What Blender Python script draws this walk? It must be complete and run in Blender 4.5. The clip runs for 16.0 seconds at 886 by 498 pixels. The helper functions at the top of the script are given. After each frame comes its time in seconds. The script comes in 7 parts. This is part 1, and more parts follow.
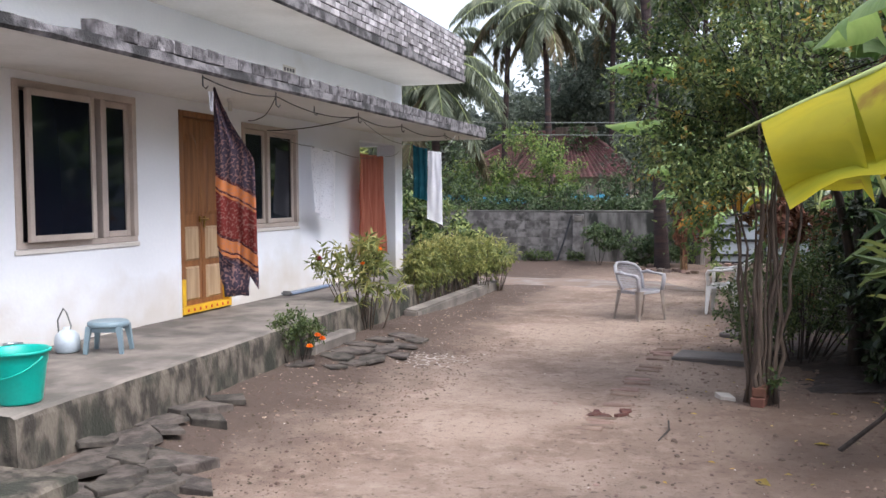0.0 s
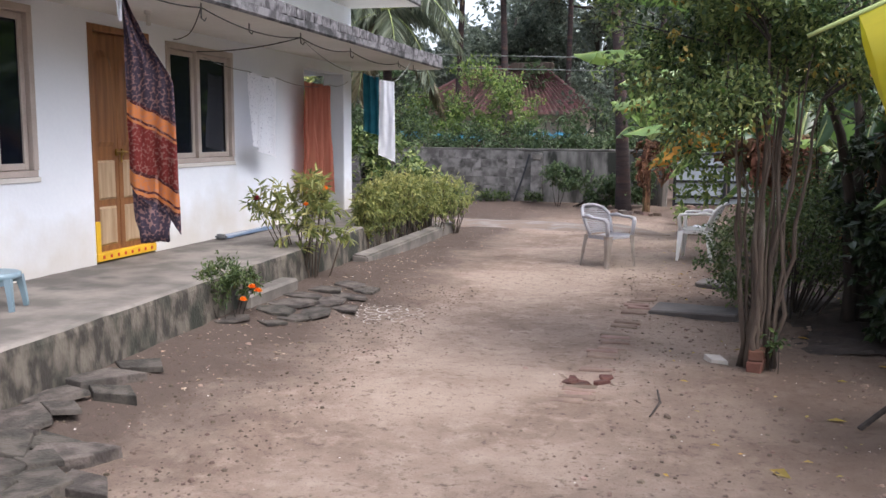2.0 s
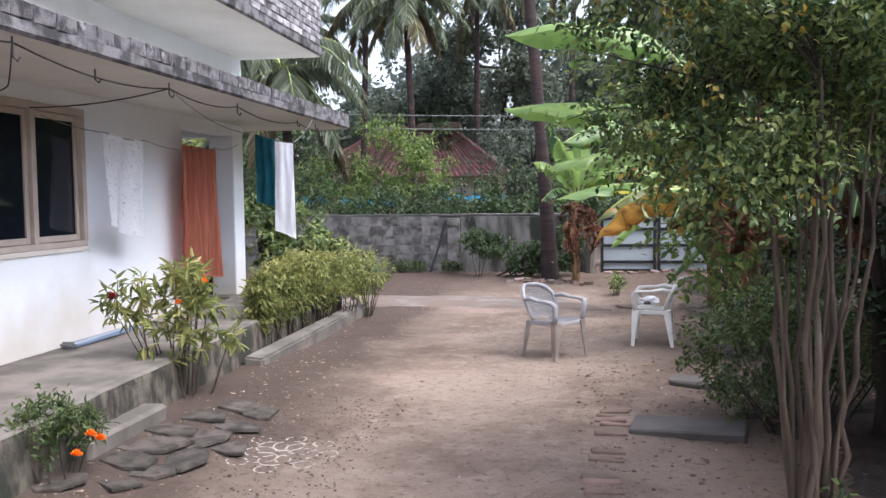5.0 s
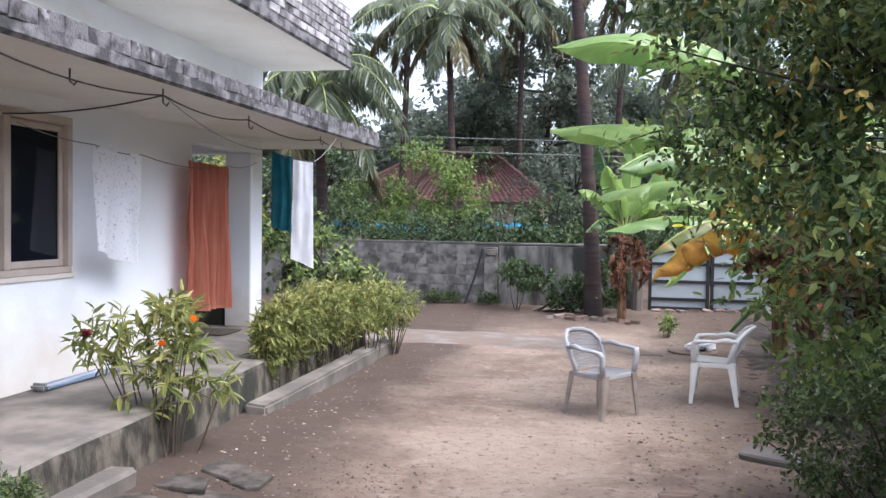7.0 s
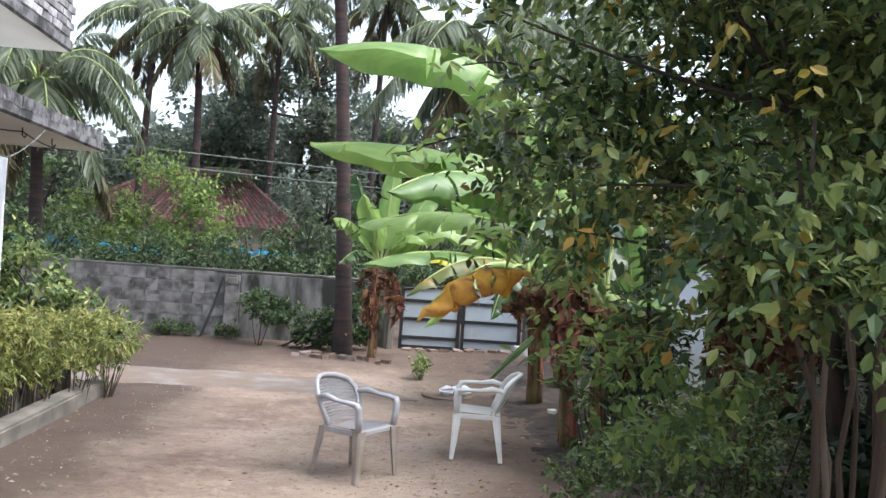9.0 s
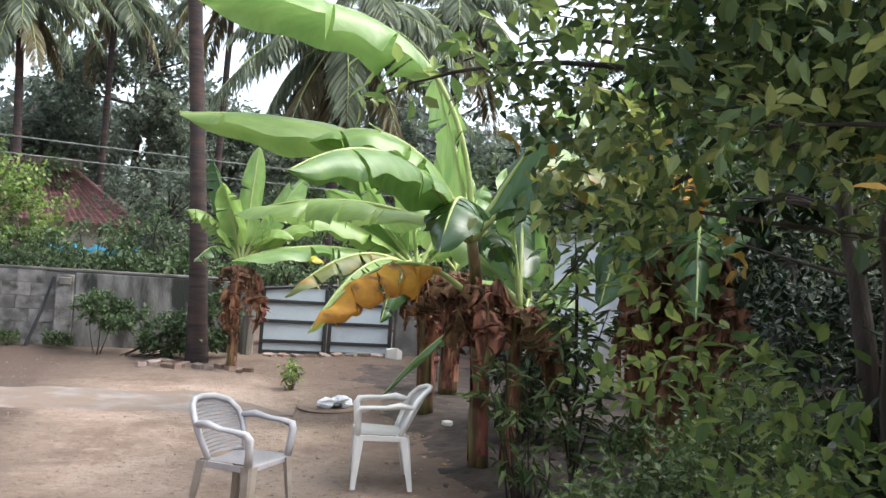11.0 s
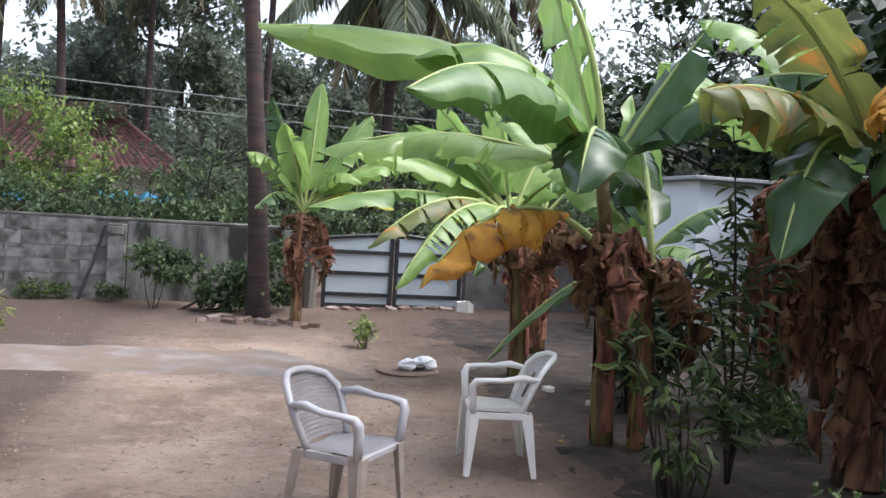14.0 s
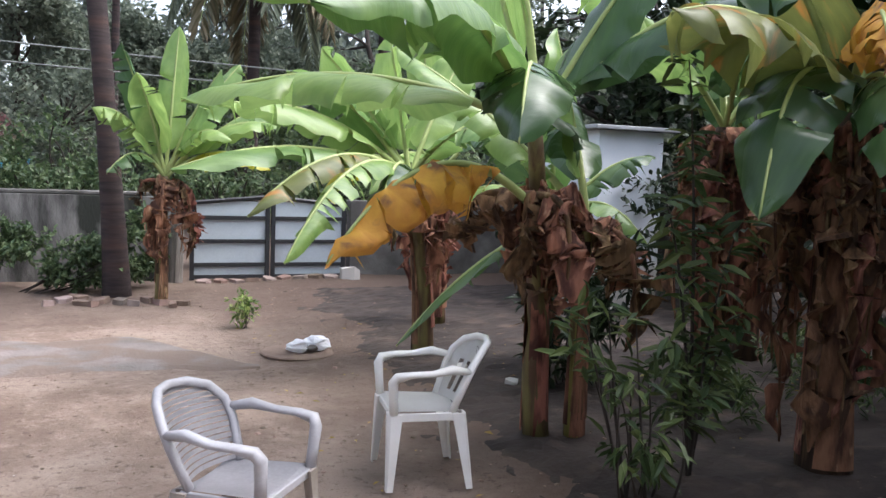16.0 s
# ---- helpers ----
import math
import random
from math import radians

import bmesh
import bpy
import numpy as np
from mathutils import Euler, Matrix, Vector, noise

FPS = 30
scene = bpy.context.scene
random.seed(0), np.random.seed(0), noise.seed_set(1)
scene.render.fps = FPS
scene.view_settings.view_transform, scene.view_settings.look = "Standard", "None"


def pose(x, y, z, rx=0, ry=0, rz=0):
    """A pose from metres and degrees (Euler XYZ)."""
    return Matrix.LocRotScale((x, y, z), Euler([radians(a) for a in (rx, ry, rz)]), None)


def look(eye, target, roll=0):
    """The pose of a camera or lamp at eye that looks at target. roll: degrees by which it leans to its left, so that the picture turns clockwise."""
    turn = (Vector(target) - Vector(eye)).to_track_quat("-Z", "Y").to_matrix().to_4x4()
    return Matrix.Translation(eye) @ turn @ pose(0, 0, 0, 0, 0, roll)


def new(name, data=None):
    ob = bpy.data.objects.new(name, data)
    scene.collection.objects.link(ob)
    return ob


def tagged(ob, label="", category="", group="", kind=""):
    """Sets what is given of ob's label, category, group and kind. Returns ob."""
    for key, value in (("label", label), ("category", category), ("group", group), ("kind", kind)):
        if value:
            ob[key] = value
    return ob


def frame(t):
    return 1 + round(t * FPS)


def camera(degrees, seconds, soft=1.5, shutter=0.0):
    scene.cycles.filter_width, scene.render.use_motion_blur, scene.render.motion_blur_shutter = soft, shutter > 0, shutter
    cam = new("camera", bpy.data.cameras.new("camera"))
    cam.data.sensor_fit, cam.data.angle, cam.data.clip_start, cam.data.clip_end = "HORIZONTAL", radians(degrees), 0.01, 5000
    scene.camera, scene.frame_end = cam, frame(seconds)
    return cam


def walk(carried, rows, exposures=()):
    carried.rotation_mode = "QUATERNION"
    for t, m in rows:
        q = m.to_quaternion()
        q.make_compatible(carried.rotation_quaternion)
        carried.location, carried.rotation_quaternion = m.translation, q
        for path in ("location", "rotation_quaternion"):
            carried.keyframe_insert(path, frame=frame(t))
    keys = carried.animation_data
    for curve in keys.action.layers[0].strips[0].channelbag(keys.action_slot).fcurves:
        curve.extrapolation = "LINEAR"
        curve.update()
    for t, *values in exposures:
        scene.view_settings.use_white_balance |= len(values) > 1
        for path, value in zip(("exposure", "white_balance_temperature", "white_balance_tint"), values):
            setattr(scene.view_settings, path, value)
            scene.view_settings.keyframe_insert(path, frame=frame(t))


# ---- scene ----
cam = camera(54.6, 16.0)
PATH = [
    (0, (-0.153, 0.282, 1.578), (-0.781, 2.176, 1.457), -0.2),
    (0.5, (-0.219, 0.445, 1.559), (-0.873, 2.325, 1.363), 1.2),
    (1, (-0.255, 0.69, 1.574), (-0.956, 2.554, 1.383), 2.1),
    (1.5, (-0.346, 0.905, 1.56), (-0.949, 2.802, 1.368), 2.1),
    (2, (-0.474, 1.176, 1.534), (-0.988, 3.09, 1.271), 0.5),
    (2.5, (-0.549, 1.467, 1.543), (-0.925, 3.418, 1.313), 1.1),
    (3, (-0.605, 1.792, 1.568), (-1.068, 3.728, 1.382), 1.0),
    (3.5, (-0.762, 2.118, 1.571), (-1.147, 4.075, 1.43), 0.9),
    (3.7, (-0.825, 2.273, 1.566), (-1.093, 4.25, 1.43), -0.3),
    (5.8, (-1.025, 3.276, 1.654), (-1.348, 5.247, 1.551), -0.8),
    (6, (-1.035, 3.398, 1.645), (-1.314, 5.376, 1.561), -0.5),
    (6.5, (-1.091, 3.649, 1.678), (-1.457, 5.615, 1.637), 0.2),
    (7, (-1.113, 3.936, 1.675), (-1.508, 5.895, 1.607), 0.9),
    (7.5, (-1.189, 4.21, 1.656), (-1.636, 6.159, 1.635), 0.9),
    (8, (-1.246, 4.473, 1.657), (-1.469, 6.46, 1.592), 1.1),
    (8.5, (-1.255, 4.823, 1.638), (-1.223, 6.823, 1.627), 2.8),
    (9, (-1.264, 5.018, 1.64), (-1.077, 7.01, 1.671), 4.0),
    (9.2, (-1.287, 5.158, 1.633), (-1.031, 7.141, 1.673), 4.5),
    (11.3, (-1.624, 6.239, 1.593), (-0.93, 8.114, 1.647), 3.1),
    (11.5, (-1.65, 6.307, 1.597), (-0.869, 8.148, 1.66), 2.7),
    (12, (-1.653, 6.448, 1.609), (-0.961, 8.323, 1.683), 3.4),
    (12.5, (-1.683, 6.606, 1.558), (-1.155, 8.519, 1.804), 1.8),
    (13, (-1.714, 6.797, 1.574), (-1.274, 8.747, 1.629), 3.1),
    (13.5, (-1.773, 7.065, 1.556), (-1.301, 9.008, 1.537), 3.6),
    (14, (-1.806, 7.266, 1.55), (-1.338, 9.209, 1.474), 3.5),
    (14.5, (-1.837, 7.473, 1.563), (-1.428, 9.43, 1.498), 1.6),
    (15, (-1.817, 7.718, 1.555), (-1.388, 9.67, 1.462), 2.1),
    (15.5, (-1.806, 8.013, 1.541), (-1.198, 9.914, 1.414), 2.6),
    (16, (-1.756, 8.263, 1.548), (-0.998, 10.106, 1.387), 1.9),
]
walk(cam, [(t, look(eye, target, roll)) for t, eye, target, roll in PATH],
     exposures=[(0, 1.5, 6200, 14), (3.5, 1.53, 6200, 14), (6, 1.75, 5950, 14), (9, 1.8, 6100, 8), (11.5, 1.95, 6350, 6), (12.5, 2.0, 6300, 4), (13.5, 1.77, 6100, 10), (14.5, 1.62, 6100, 12), (15.5, 1.62, 6100, 12), (16, 1.76, 6100, 13)])

# ---- light ----
SUN_TURN, SUN_UP = radians(104), radians(58)
world = bpy.data.worlds.new("world")
scene.world = world
world.use_nodes = True
wn, wl = world.node_tree.nodes, world.node_tree.links
sky = wn.new("ShaderNodeTexSky")
sky.sky_type, sky.sun_disc = "NISHITA", False
sky.sun_elevation, sky.sun_rotation = SUN_UP, SUN_TURN
sky.air_density, sky.dust_density, sky.ozone_density = 1.0, 4.0, 1.0
pale = wn.new("ShaderNodeHueSaturation")
pale.inputs["Saturation"].default_value = 0.5
wl.new(sky.outputs[0], pale.inputs["Color"])
wl.new(pale.outputs[0], wn["Background"].inputs[0])
wn["Background"].inputs[1].default_value = 0.15
lamp = bpy.data.lights.new("sun", "SUN")
lamp.energy, lamp.angle, lamp.color = 0.75, radians(48), (1.0, 0.98, 0.95)
sun = new("sun", lamp)
sun_way = Vector((math.sin(SUN_TURN) * math.cos(SUN_UP), math.cos(SUN_TURN) * math.cos(SUN_UP), math.sin(SUN_UP)))
sun.matrix_world = look(sun_way * 60, (0, 0, 0))


# ---- materials ----
def mat(name, a, b, rough=0.8, scale=3.0, fine=40.0, bump=0.25, spread=(0.35, 0.65), metal=0.0, spec=0.4,
        vary=0.0, island=0.0, grain=(1, 1, 1), third=None, third_scale=1.2, third_at=(0.55, 0.7), clear=0.0, through_light=0.0):
    """Two colours mixed by broad and fine noise, an optional third in patches, relief from the fine noise."""
    m = bpy.data.materials.new(name)
    m.use_nodes = True
    n, l = m.node_tree.nodes, m.node_tree.links
    p = n["Principled BSDF"]
    geo = n.new("ShaderNodeTexCoord")
    mp = n.new("ShaderNodeMapping")
    mp.inputs["Scale"].default_value = grain
    l.new(geo.outputs["Object"], mp.inputs[0])
    if vary:
        own = n.new("ShaderNodeObjectInfo")
        far = n.new("ShaderNodeVectorMath")
        far.operation = "SCALE"
        far.inputs[0].default_value = (31.0, 17.0, 23.0)
        l.new(own.outputs["Random"], far.inputs["Scale"])
        l.new(far.outputs[0], mp.inputs["Location"])

    def noise_tex(s, detail):
        t = n.new("ShaderNodeTexNoise")
        t.inputs["Scale"].default_value, t.inputs["Detail"].default_value = s, detail
        l.new(mp.outputs[0], t.inputs["Vector"])
        return t

    def ramp(src, lo, hi):
        r = n.new("ShaderNodeMapRange")
        r.inputs[1].default_value, r.inputs[2].default_value = lo, hi
        l.new(src, r.inputs[0])
        return r.outputs[0]

    def mix(fac, x, y, kind="MIX"):
        k = n.new("ShaderNodeMix")
        k.data_type, k.blend_type = "RGBA", kind
        for s, v in ((k.inputs[0], fac), (k.inputs[6], x), (k.inputs[7], y)):
            if isinstance(v, bpy.types.NodeSocket):
                l.new(v, s)
            else:
                s.default_value = v
        return k.outputs[2]

    big, small = noise_tex(scale, 5), noise_tex(fine, 4)
    col = mix(ramp(big.outputs[0], *spread), (*a, 1), (*b, 1))
    col = mix(0.35, col, mix(small.outputs[0], (0.35, 0.35, 0.35, 1), (0.72, 0.72, 0.72, 1)), "OVERLAY")
    if third:
        patch = noise_tex(third_scale, 6)
        col = mix(ramp(patch.outputs[0], *third_at), col, (*third, 1))
    for amount, node, out in ((vary, "ShaderNodeObjectInfo", "Random"), (island, "ShaderNodeNewGeometry", "Random Per Island")):
        if amount:
            o = n.new(node)
            hsv = n.new("ShaderNodeHueSaturation")
            r = n.new("ShaderNodeMapRange")
            r.inputs[3].default_value, r.inputs[4].default_value = 1 - amount, 1 + amount
            l.new(o.outputs[out], r.inputs[0])
            l.new(r.outputs[0], hsv.inputs["Value"])
            r2 = n.new("ShaderNodeMapRange")
            r2.inputs[3].default_value, r2.inputs[4].default_value = 0.5 + amount * 0.06, 0.5 - amount * 0.06
            l.new(o.outputs[out], r2.inputs[0])
            l.new(r2.outputs[0], hsv.inputs["Hue"])
            l.new(col, hsv.inputs["Color"])
            col = hsv.outputs[0]
    l.new(col, p.inputs["Base Color"])
    p.inputs["Roughness"].default_value = rough
    rr = n.new("ShaderNodeMapRange")
    rr.inputs[3].default_value, rr.inputs[4].default_value = max(rough - 0.12, 0.05), min(rough + 0.12, 1)
    l.new(big.outputs[0], rr.inputs[0])
    l.new(rr.outputs[0], p.inputs["Roughness"])
    p.inputs["Metallic"].default_value = metal
    p.inputs["Specular IOR Level"].default_value = spec
    p.inputs["Coat Weight"].default_value = clear
    if bump:
        bp = n.new("ShaderNodeBump")
        bp.inputs["Strength"].default_value, bp.inputs["Distance"].default_value = bump, 0.01
        l.new(small.outputs[0], bp.inputs["Height"])
        l.new(bp.outputs[0], p.inputs["Normal"])
    if through_light:
        tr = n.new("ShaderNodeBsdfTranslucent")
        bright = n.new("ShaderNodeHueSaturation")
        bright.inputs["Value"].default_value, bright.inputs["Saturation"].default_value = 1.3, 1.0
        l.new(col, bright.inputs["Color"])
        l.new(bright.outputs[0], tr.inputs[0])
        sh = n.new("ShaderNodeMixShader")
        sh.inputs[0].default_value = through_light
        l.new(p.outputs[0], sh.inputs[1])
        l.new(tr.outputs[0], sh.inputs[2])
        l.new(sh.outputs[0], n["Material Output"].inputs[0])
    return m


def soil_mat():
    """Trodden earth: pale swept crust over browner ground, gritty at several scales."""
    m = bpy.data.materials.new("swept_soil")
    m.use_nodes = True
    n, l = m.node_tree.nodes, m.node_tree.links
    p = n["Principled BSDF"]
    tc = n.new("ShaderNodeTexCoord")

    def noise_tex(s, detail, rough=0.6, warp=0.0):
        t = n.new("ShaderNodeTexNoise")
        t.inputs["Scale"].default_value, t.inputs["Detail"].default_value, t.inputs["Roughness"].default_value, t.inputs["Distortion"].default_value = s, detail, rough, warp
        l.new(tc.outputs["Object"], t.inputs["Vector"])
        return t.outputs[0]

    def ramp(src, lo, hi, a=0.0, b=1.0):
        r = n.new("ShaderNodeMapRange")
        for k, v in zip((1, 2, 3, 4), (lo, hi, a, b)):
            r.inputs[k].default_value = v
        l.new(src, r.inputs[0])
        return r.outputs[0]

    def mix(fac, x, y):
        k = n.new("ShaderNodeMix")
        k.data_type = "RGBA"
        l.new(fac, k.inputs[0])
        for s, v in ((k.inputs[6], x), (k.inputs[7], y)):
            if isinstance(v, bpy.types.NodeSocket):
                l.new(v, s)
            else:
                s.default_value = (*v, 1)
        return k.outputs[2]

    crust = ramp(noise_tex(0.7, 12, 0.68, 0.4), 0.42, 0.62)
    col = mix(crust, (0.325, 0.25, 0.2), (0.185, 0.132, 0.102))
    col = mix(ramp(noise_tex(5.0, 10, 0.72), 0.5, 0.68, 0, 0.75), col, (0.37, 0.295, 0.24))
    col = mix(ramp(noise_tex(14, 8, 0.75), 0.55, 0.64, 0, 0.9), col, (0.12, 0.083, 0.065))
    col = mix(ramp(noise_tex(70, 5, 0.7), 0.58, 0.68, 0, 0.65), col, (0.065, 0.045, 0.036))
    col = mix(ramp(noise_tex(95, 4, 0.6), 0.66, 0.74, 0, 0.7), col, (0.46, 0.4, 0.35))
    # damp, trampled dirt beside the plinth; darker earth towards the garden; edges ragged
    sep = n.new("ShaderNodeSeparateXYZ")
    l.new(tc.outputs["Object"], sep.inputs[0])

    def dirt_shade_zone(lo, hi, wander, axis=0):
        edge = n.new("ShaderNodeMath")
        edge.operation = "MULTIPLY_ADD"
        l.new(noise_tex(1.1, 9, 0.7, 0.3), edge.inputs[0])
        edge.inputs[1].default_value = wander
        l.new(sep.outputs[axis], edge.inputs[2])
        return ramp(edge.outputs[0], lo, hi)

    col = mix(ramp(dirt_shade_zone(-1.6, -2.5, 1.6), 0, 1, 0, 0.88), col, (0.068, 0.05, 0.041))
    col = mix(ramp(dirt_shade_zone(-0.2, 1.2, 1.6), 0, 1, 0, 0.75), col, (0.088, 0.06, 0.046))
    # towards the far wall the trees' shade is mixed into the soil colour
    col = mix(ramp(dirt_shade_zone(17.6, 18.8, 1.4, 1), 0, 1, 0, 0.6), col, (0.1, 0.07, 0.055))
    l.new(col, p.inputs["Base Color"])
    p.inputs["Roughness"].default_value = 0.95
    p.inputs["Specular IOR Level"].default_value = 0.2
    b1 = n.new("ShaderNodeBump")
    b1.inputs["Strength"].default_value, b1.inputs["Distance"].default_value = 0.9, 0.03
    l.new(noise_tex(11, 10, 0.72), b1.inputs["Height"])
    b2 = n.new("ShaderNodeBump")
    b2.inputs["Strength"].default_value, b2.inputs["Distance"].default_value = 0.8, 0.008
    l.new(noise_tex(60, 6, 0.7), b2.inputs["Height"])
    l.new(b1.outputs[0], b2.inputs["Normal"])
    l.new(b2.outputs[0], p.inputs["Normal"])
    return m


LIME = mat("limewash", (0.79, 0.82, 0.865), (0.73, 0.76, 0.81), 0.85, 0.8, 30, 0.12, third=(0.56, 0.56, 0.53), third_scale=0.9, third_at=(0.6, 0.85))
def splash(m):
    """Ochre splash stains that climb unevenly from the floor on the whitewash."""
    n, l = m.node_tree.nodes, m.node_tree.links
    p = n["Principled BSDF"]
    old = p.inputs["Base Color"].links[0].from_socket
    tc, sep, nz, sumz, r, k = (n.new(t) for t in ("ShaderNodeTexCoord", "ShaderNodeSeparateXYZ", "ShaderNodeTexNoise", "ShaderNodeMath", "ShaderNodeMapRange", "ShaderNodeMix"))
    l.new(tc.outputs["Object"], sep.inputs[0])
    l.new(tc.outputs["Object"], nz.inputs["Vector"])
    nz.inputs["Scale"].default_value, nz.inputs["Detail"].default_value = 2.2, 6
    sumz.operation = "MULTIPLY_ADD"
    l.new(nz.outputs[0], sumz.inputs[0])
    sumz.inputs[1].default_value = -0.9
    l.new(sep.outputs[2], sumz.inputs[2])
    for i, v in ((1, 0.45), (2, 0.0), (3, 0.0), (4, 0.75)):
        r.inputs[i].default_value = v
    l.new(sumz.outputs[0], r.inputs[0])
    k.data_type = "RGBA"
    l.new(r.outputs[0], k.inputs[0])
    l.new(old, k.inputs[6])
    k.inputs[7].default_value = (0.55, 0.5, 0.43, 1)
    l.new(k.outputs[2], p.inputs["Base Color"])


splash(LIME)
SOFFIT = mat("soffit_plaster", (0.68, 0.67, 0.64), (0.56, 0.55, 0.52), 0.9, 0.9, 25, 0.15, third=(0.36, 0.35, 0.32), third_scale=0.7, third_at=(0.6, 0.85))
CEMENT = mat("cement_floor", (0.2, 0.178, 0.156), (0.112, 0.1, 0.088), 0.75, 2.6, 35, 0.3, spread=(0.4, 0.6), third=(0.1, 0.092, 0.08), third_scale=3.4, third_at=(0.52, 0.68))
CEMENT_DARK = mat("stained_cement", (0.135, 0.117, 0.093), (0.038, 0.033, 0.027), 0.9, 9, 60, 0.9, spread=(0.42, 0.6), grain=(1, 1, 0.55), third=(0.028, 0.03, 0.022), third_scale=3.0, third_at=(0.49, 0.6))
BRICK_OLD = mat("weathered_brick", (0.15, 0.143, 0.15), (0.045, 0.042, 0.045), 0.94, 9, 60, 0.9, vary=0.14, spread=(0.42, 0.6), third=(0.3, 0.29, 0.3), third_scale=11.0, third_at=(0.62, 0.7))
PARAPET_BRICK = mat("parapet_brick", (0.36, 0.345, 0.355), (0.18, 0.17, 0.178), 0.92, 6, 55, 0.7, vary=0.4, spread=(0.42, 0.58), third=(0.07, 0.066, 0.07), third_scale=2.0, third_at=(0.56, 0.7))
MORTAR_OLD = mat("weathered_mortar", (0.17, 0.163, 0.17), (0.055, 0.052, 0.055), 0.95, 8, 60, 0.9, spread=(0.42, 0.6), third=(0.03, 0.03, 0.031), third_scale=3.2, third_at=(0.5, 0.62))
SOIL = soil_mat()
WOOD = mat("varnished_teak", (0.27, 0.115, 0.042), (0.17, 0.068, 0.025), 0.45, 2.5, 18, 0.2, grain=(9, 9, 0.7), spec=0.5)
WOOD_PALE = mat("faded_teak", (0.44, 0.32, 0.2), (0.32, 0.21, 0.12), 0.6, 2.5, 18, 0.2, grain=(9, 9, 0.7))
FRAME = mat("beige_frame_paint", (0.47, 0.405, 0.36), (0.38, 0.325, 0.285), 0.55, 3, 60, 0.1)
YELLOW = mat("turmeric_yellow_paint", (0.72, 0.43, 0.02), (0.6, 0.33, 0.02), 0.6, 6, 60, 0.1)
RED = mat("vermilion_paint", (0.5, 0.03, 0.02), (0.42, 0.03, 0.02), 0.6, 6, 60, 0.1)
STONE = mat("rough_slate", (0.09, 0.077, 0.064), (0.038, 0.032, 0.027), 0.9, 9, 60, 1.0, vary=0.3, spread=(0.4, 0.6), third=(0.04, 0.036, 0.03), third_scale=4.0, third_at=(0.52, 0.66))
SLAB_STONE = mat("dark_slab", (0.13, 0.115, 0.105), (0.09, 0.08, 0.075), 0.8, 3, 35, 0.4)
BRICK_RED = mat("red_brick", (0.2, 0.085, 0.058), (0.13, 0.058, 0.043), 0.92, 8, 60, 0.5, vary=0.25)
BRICK_DIRT = mat("buried_brick", (0.22, 0.155, 0.12), (0.15, 0.102, 0.08), 0.95, 6, 50, 0.6, vary=0.3)
BLOCK = mat("cement_block", (0.235, 0.22, 0.208), (0.1, 0.093, 0.087), 0.93, 5, 45, 0.9, vary=0.12, spread=(0.38, 0.62), third=(0.055, 0.054, 0.046), third_scale=4.0, third_at=(0.53, 0.66))
BLOCK_MORTAR = mat("block_mortar", (0.18, 0.17, 0.16), (0.1, 0.094, 0.087), 0.95, 3.5, 45, 0.5, third=(0.06, 0.06, 0.05), third_scale=0.9, third_at=(0.5, 0.7))
IRON = mat("black_iron", (0.02, 0.022, 0.026), (0.03, 0.03, 0.032), 0.5, 6, 50, 0.1)
GATE_SHEET = mat("pale_blue_sheet", (0.5, 0.56, 0.6), (0.43, 0.48, 0.52), 0.5, 1.5, 40, 0.08, third=(0.33, 0.32, 0.3), third_scale=1.5, third_at=(0.6, 0.8))
CHAIR_WHITE = mat("white_plastic", (0.82, 0.81, 0.79), (0.74, 0.72, 0.69), 0.4, 4, 60, 0.05, spec=0.5)
CHAIR_GREY = mat("dusty_grey_plastic", (0.42, 0.415, 0.44), (0.32, 0.312, 0.33), 0.5, 4, 60, 0.08, spec=0.5)
CHAIR_DIRTY = mat("muddy_plastic", (0.33, 0.29, 0.26), (0.24, 0.2, 0.17), 0.6, 6, 60, 0.1)
BUCKET = mat("teal_plastic", (0.0, 0.36, 0.29), (0.0, 0.31, 0.25), 0.35, 4, 60, 0.03, spec=0.5)
STOOL = mat("grey_blue_plastic", (0.19, 0.27, 0.31), (0.15, 0.21, 0.25), 0.4, 4, 60, 0.04, spec=0.5)
WIRE = mat("black_wire", (0.02, 0.02, 0.02), (0.035, 0.033, 0.03), 0.7, 9, 50, 0)
ROPE = mat("grey_line", (0.2, 0.21, 0.2), (0.14, 0.15, 0.14), 0.8, 9, 50, 0)
GLASS = bpy.data.materials.new("dark_window_glass")
GLASS.use_nodes = True
_g = GLASS.node_tree.nodes["Principled BSDF"]
_g.inputs["Base Color"].default_value = (0.006, 0.008, 0.014, 1)
_g.inputs["Roughness"].default_value = 0.06
_g.inputs["Specular IOR Level"].default_value = 0.22
# grille paint, also the painted darkness of window backings and vent holes
GRILLE_SHADE = mat("grille_paint_and_shade", (0.03, 0.035, 0.05), (0.02, 0.024, 0.035), 0.5, 6, 60, 0)


# ---- builders ----
def thing(name, label, category, group="", kind="", at=None, bm=None, material=None):
    """A top-level thing: an empty at its base, or one mesh."""
    ob = new(name, to_mesh(name, bm, material) if bm else None)
    if at is not None:
        ob.matrix_world = at
    return tagged(ob, label, category, group, kind)


def to_mesh(name, bm, material, smooth=False):
    me = bpy.data.meshes.new(name)
    bm.to_mesh(me)
    bm.free()
    for m in material if isinstance(material, (list, tuple)) else (material,):
        me.materials.append(m)
    if smooth:
        me.polygons.foreach_set("use_smooth", [True] * len(me.polygons))
    return me


def part(name, bm, material, parent, label="", smooth=False, kind=""):
    ob = new(name, to_mesh(name, bm, material, smooth))
    ob.parent = parent
    return tagged(ob, label, kind=kind)


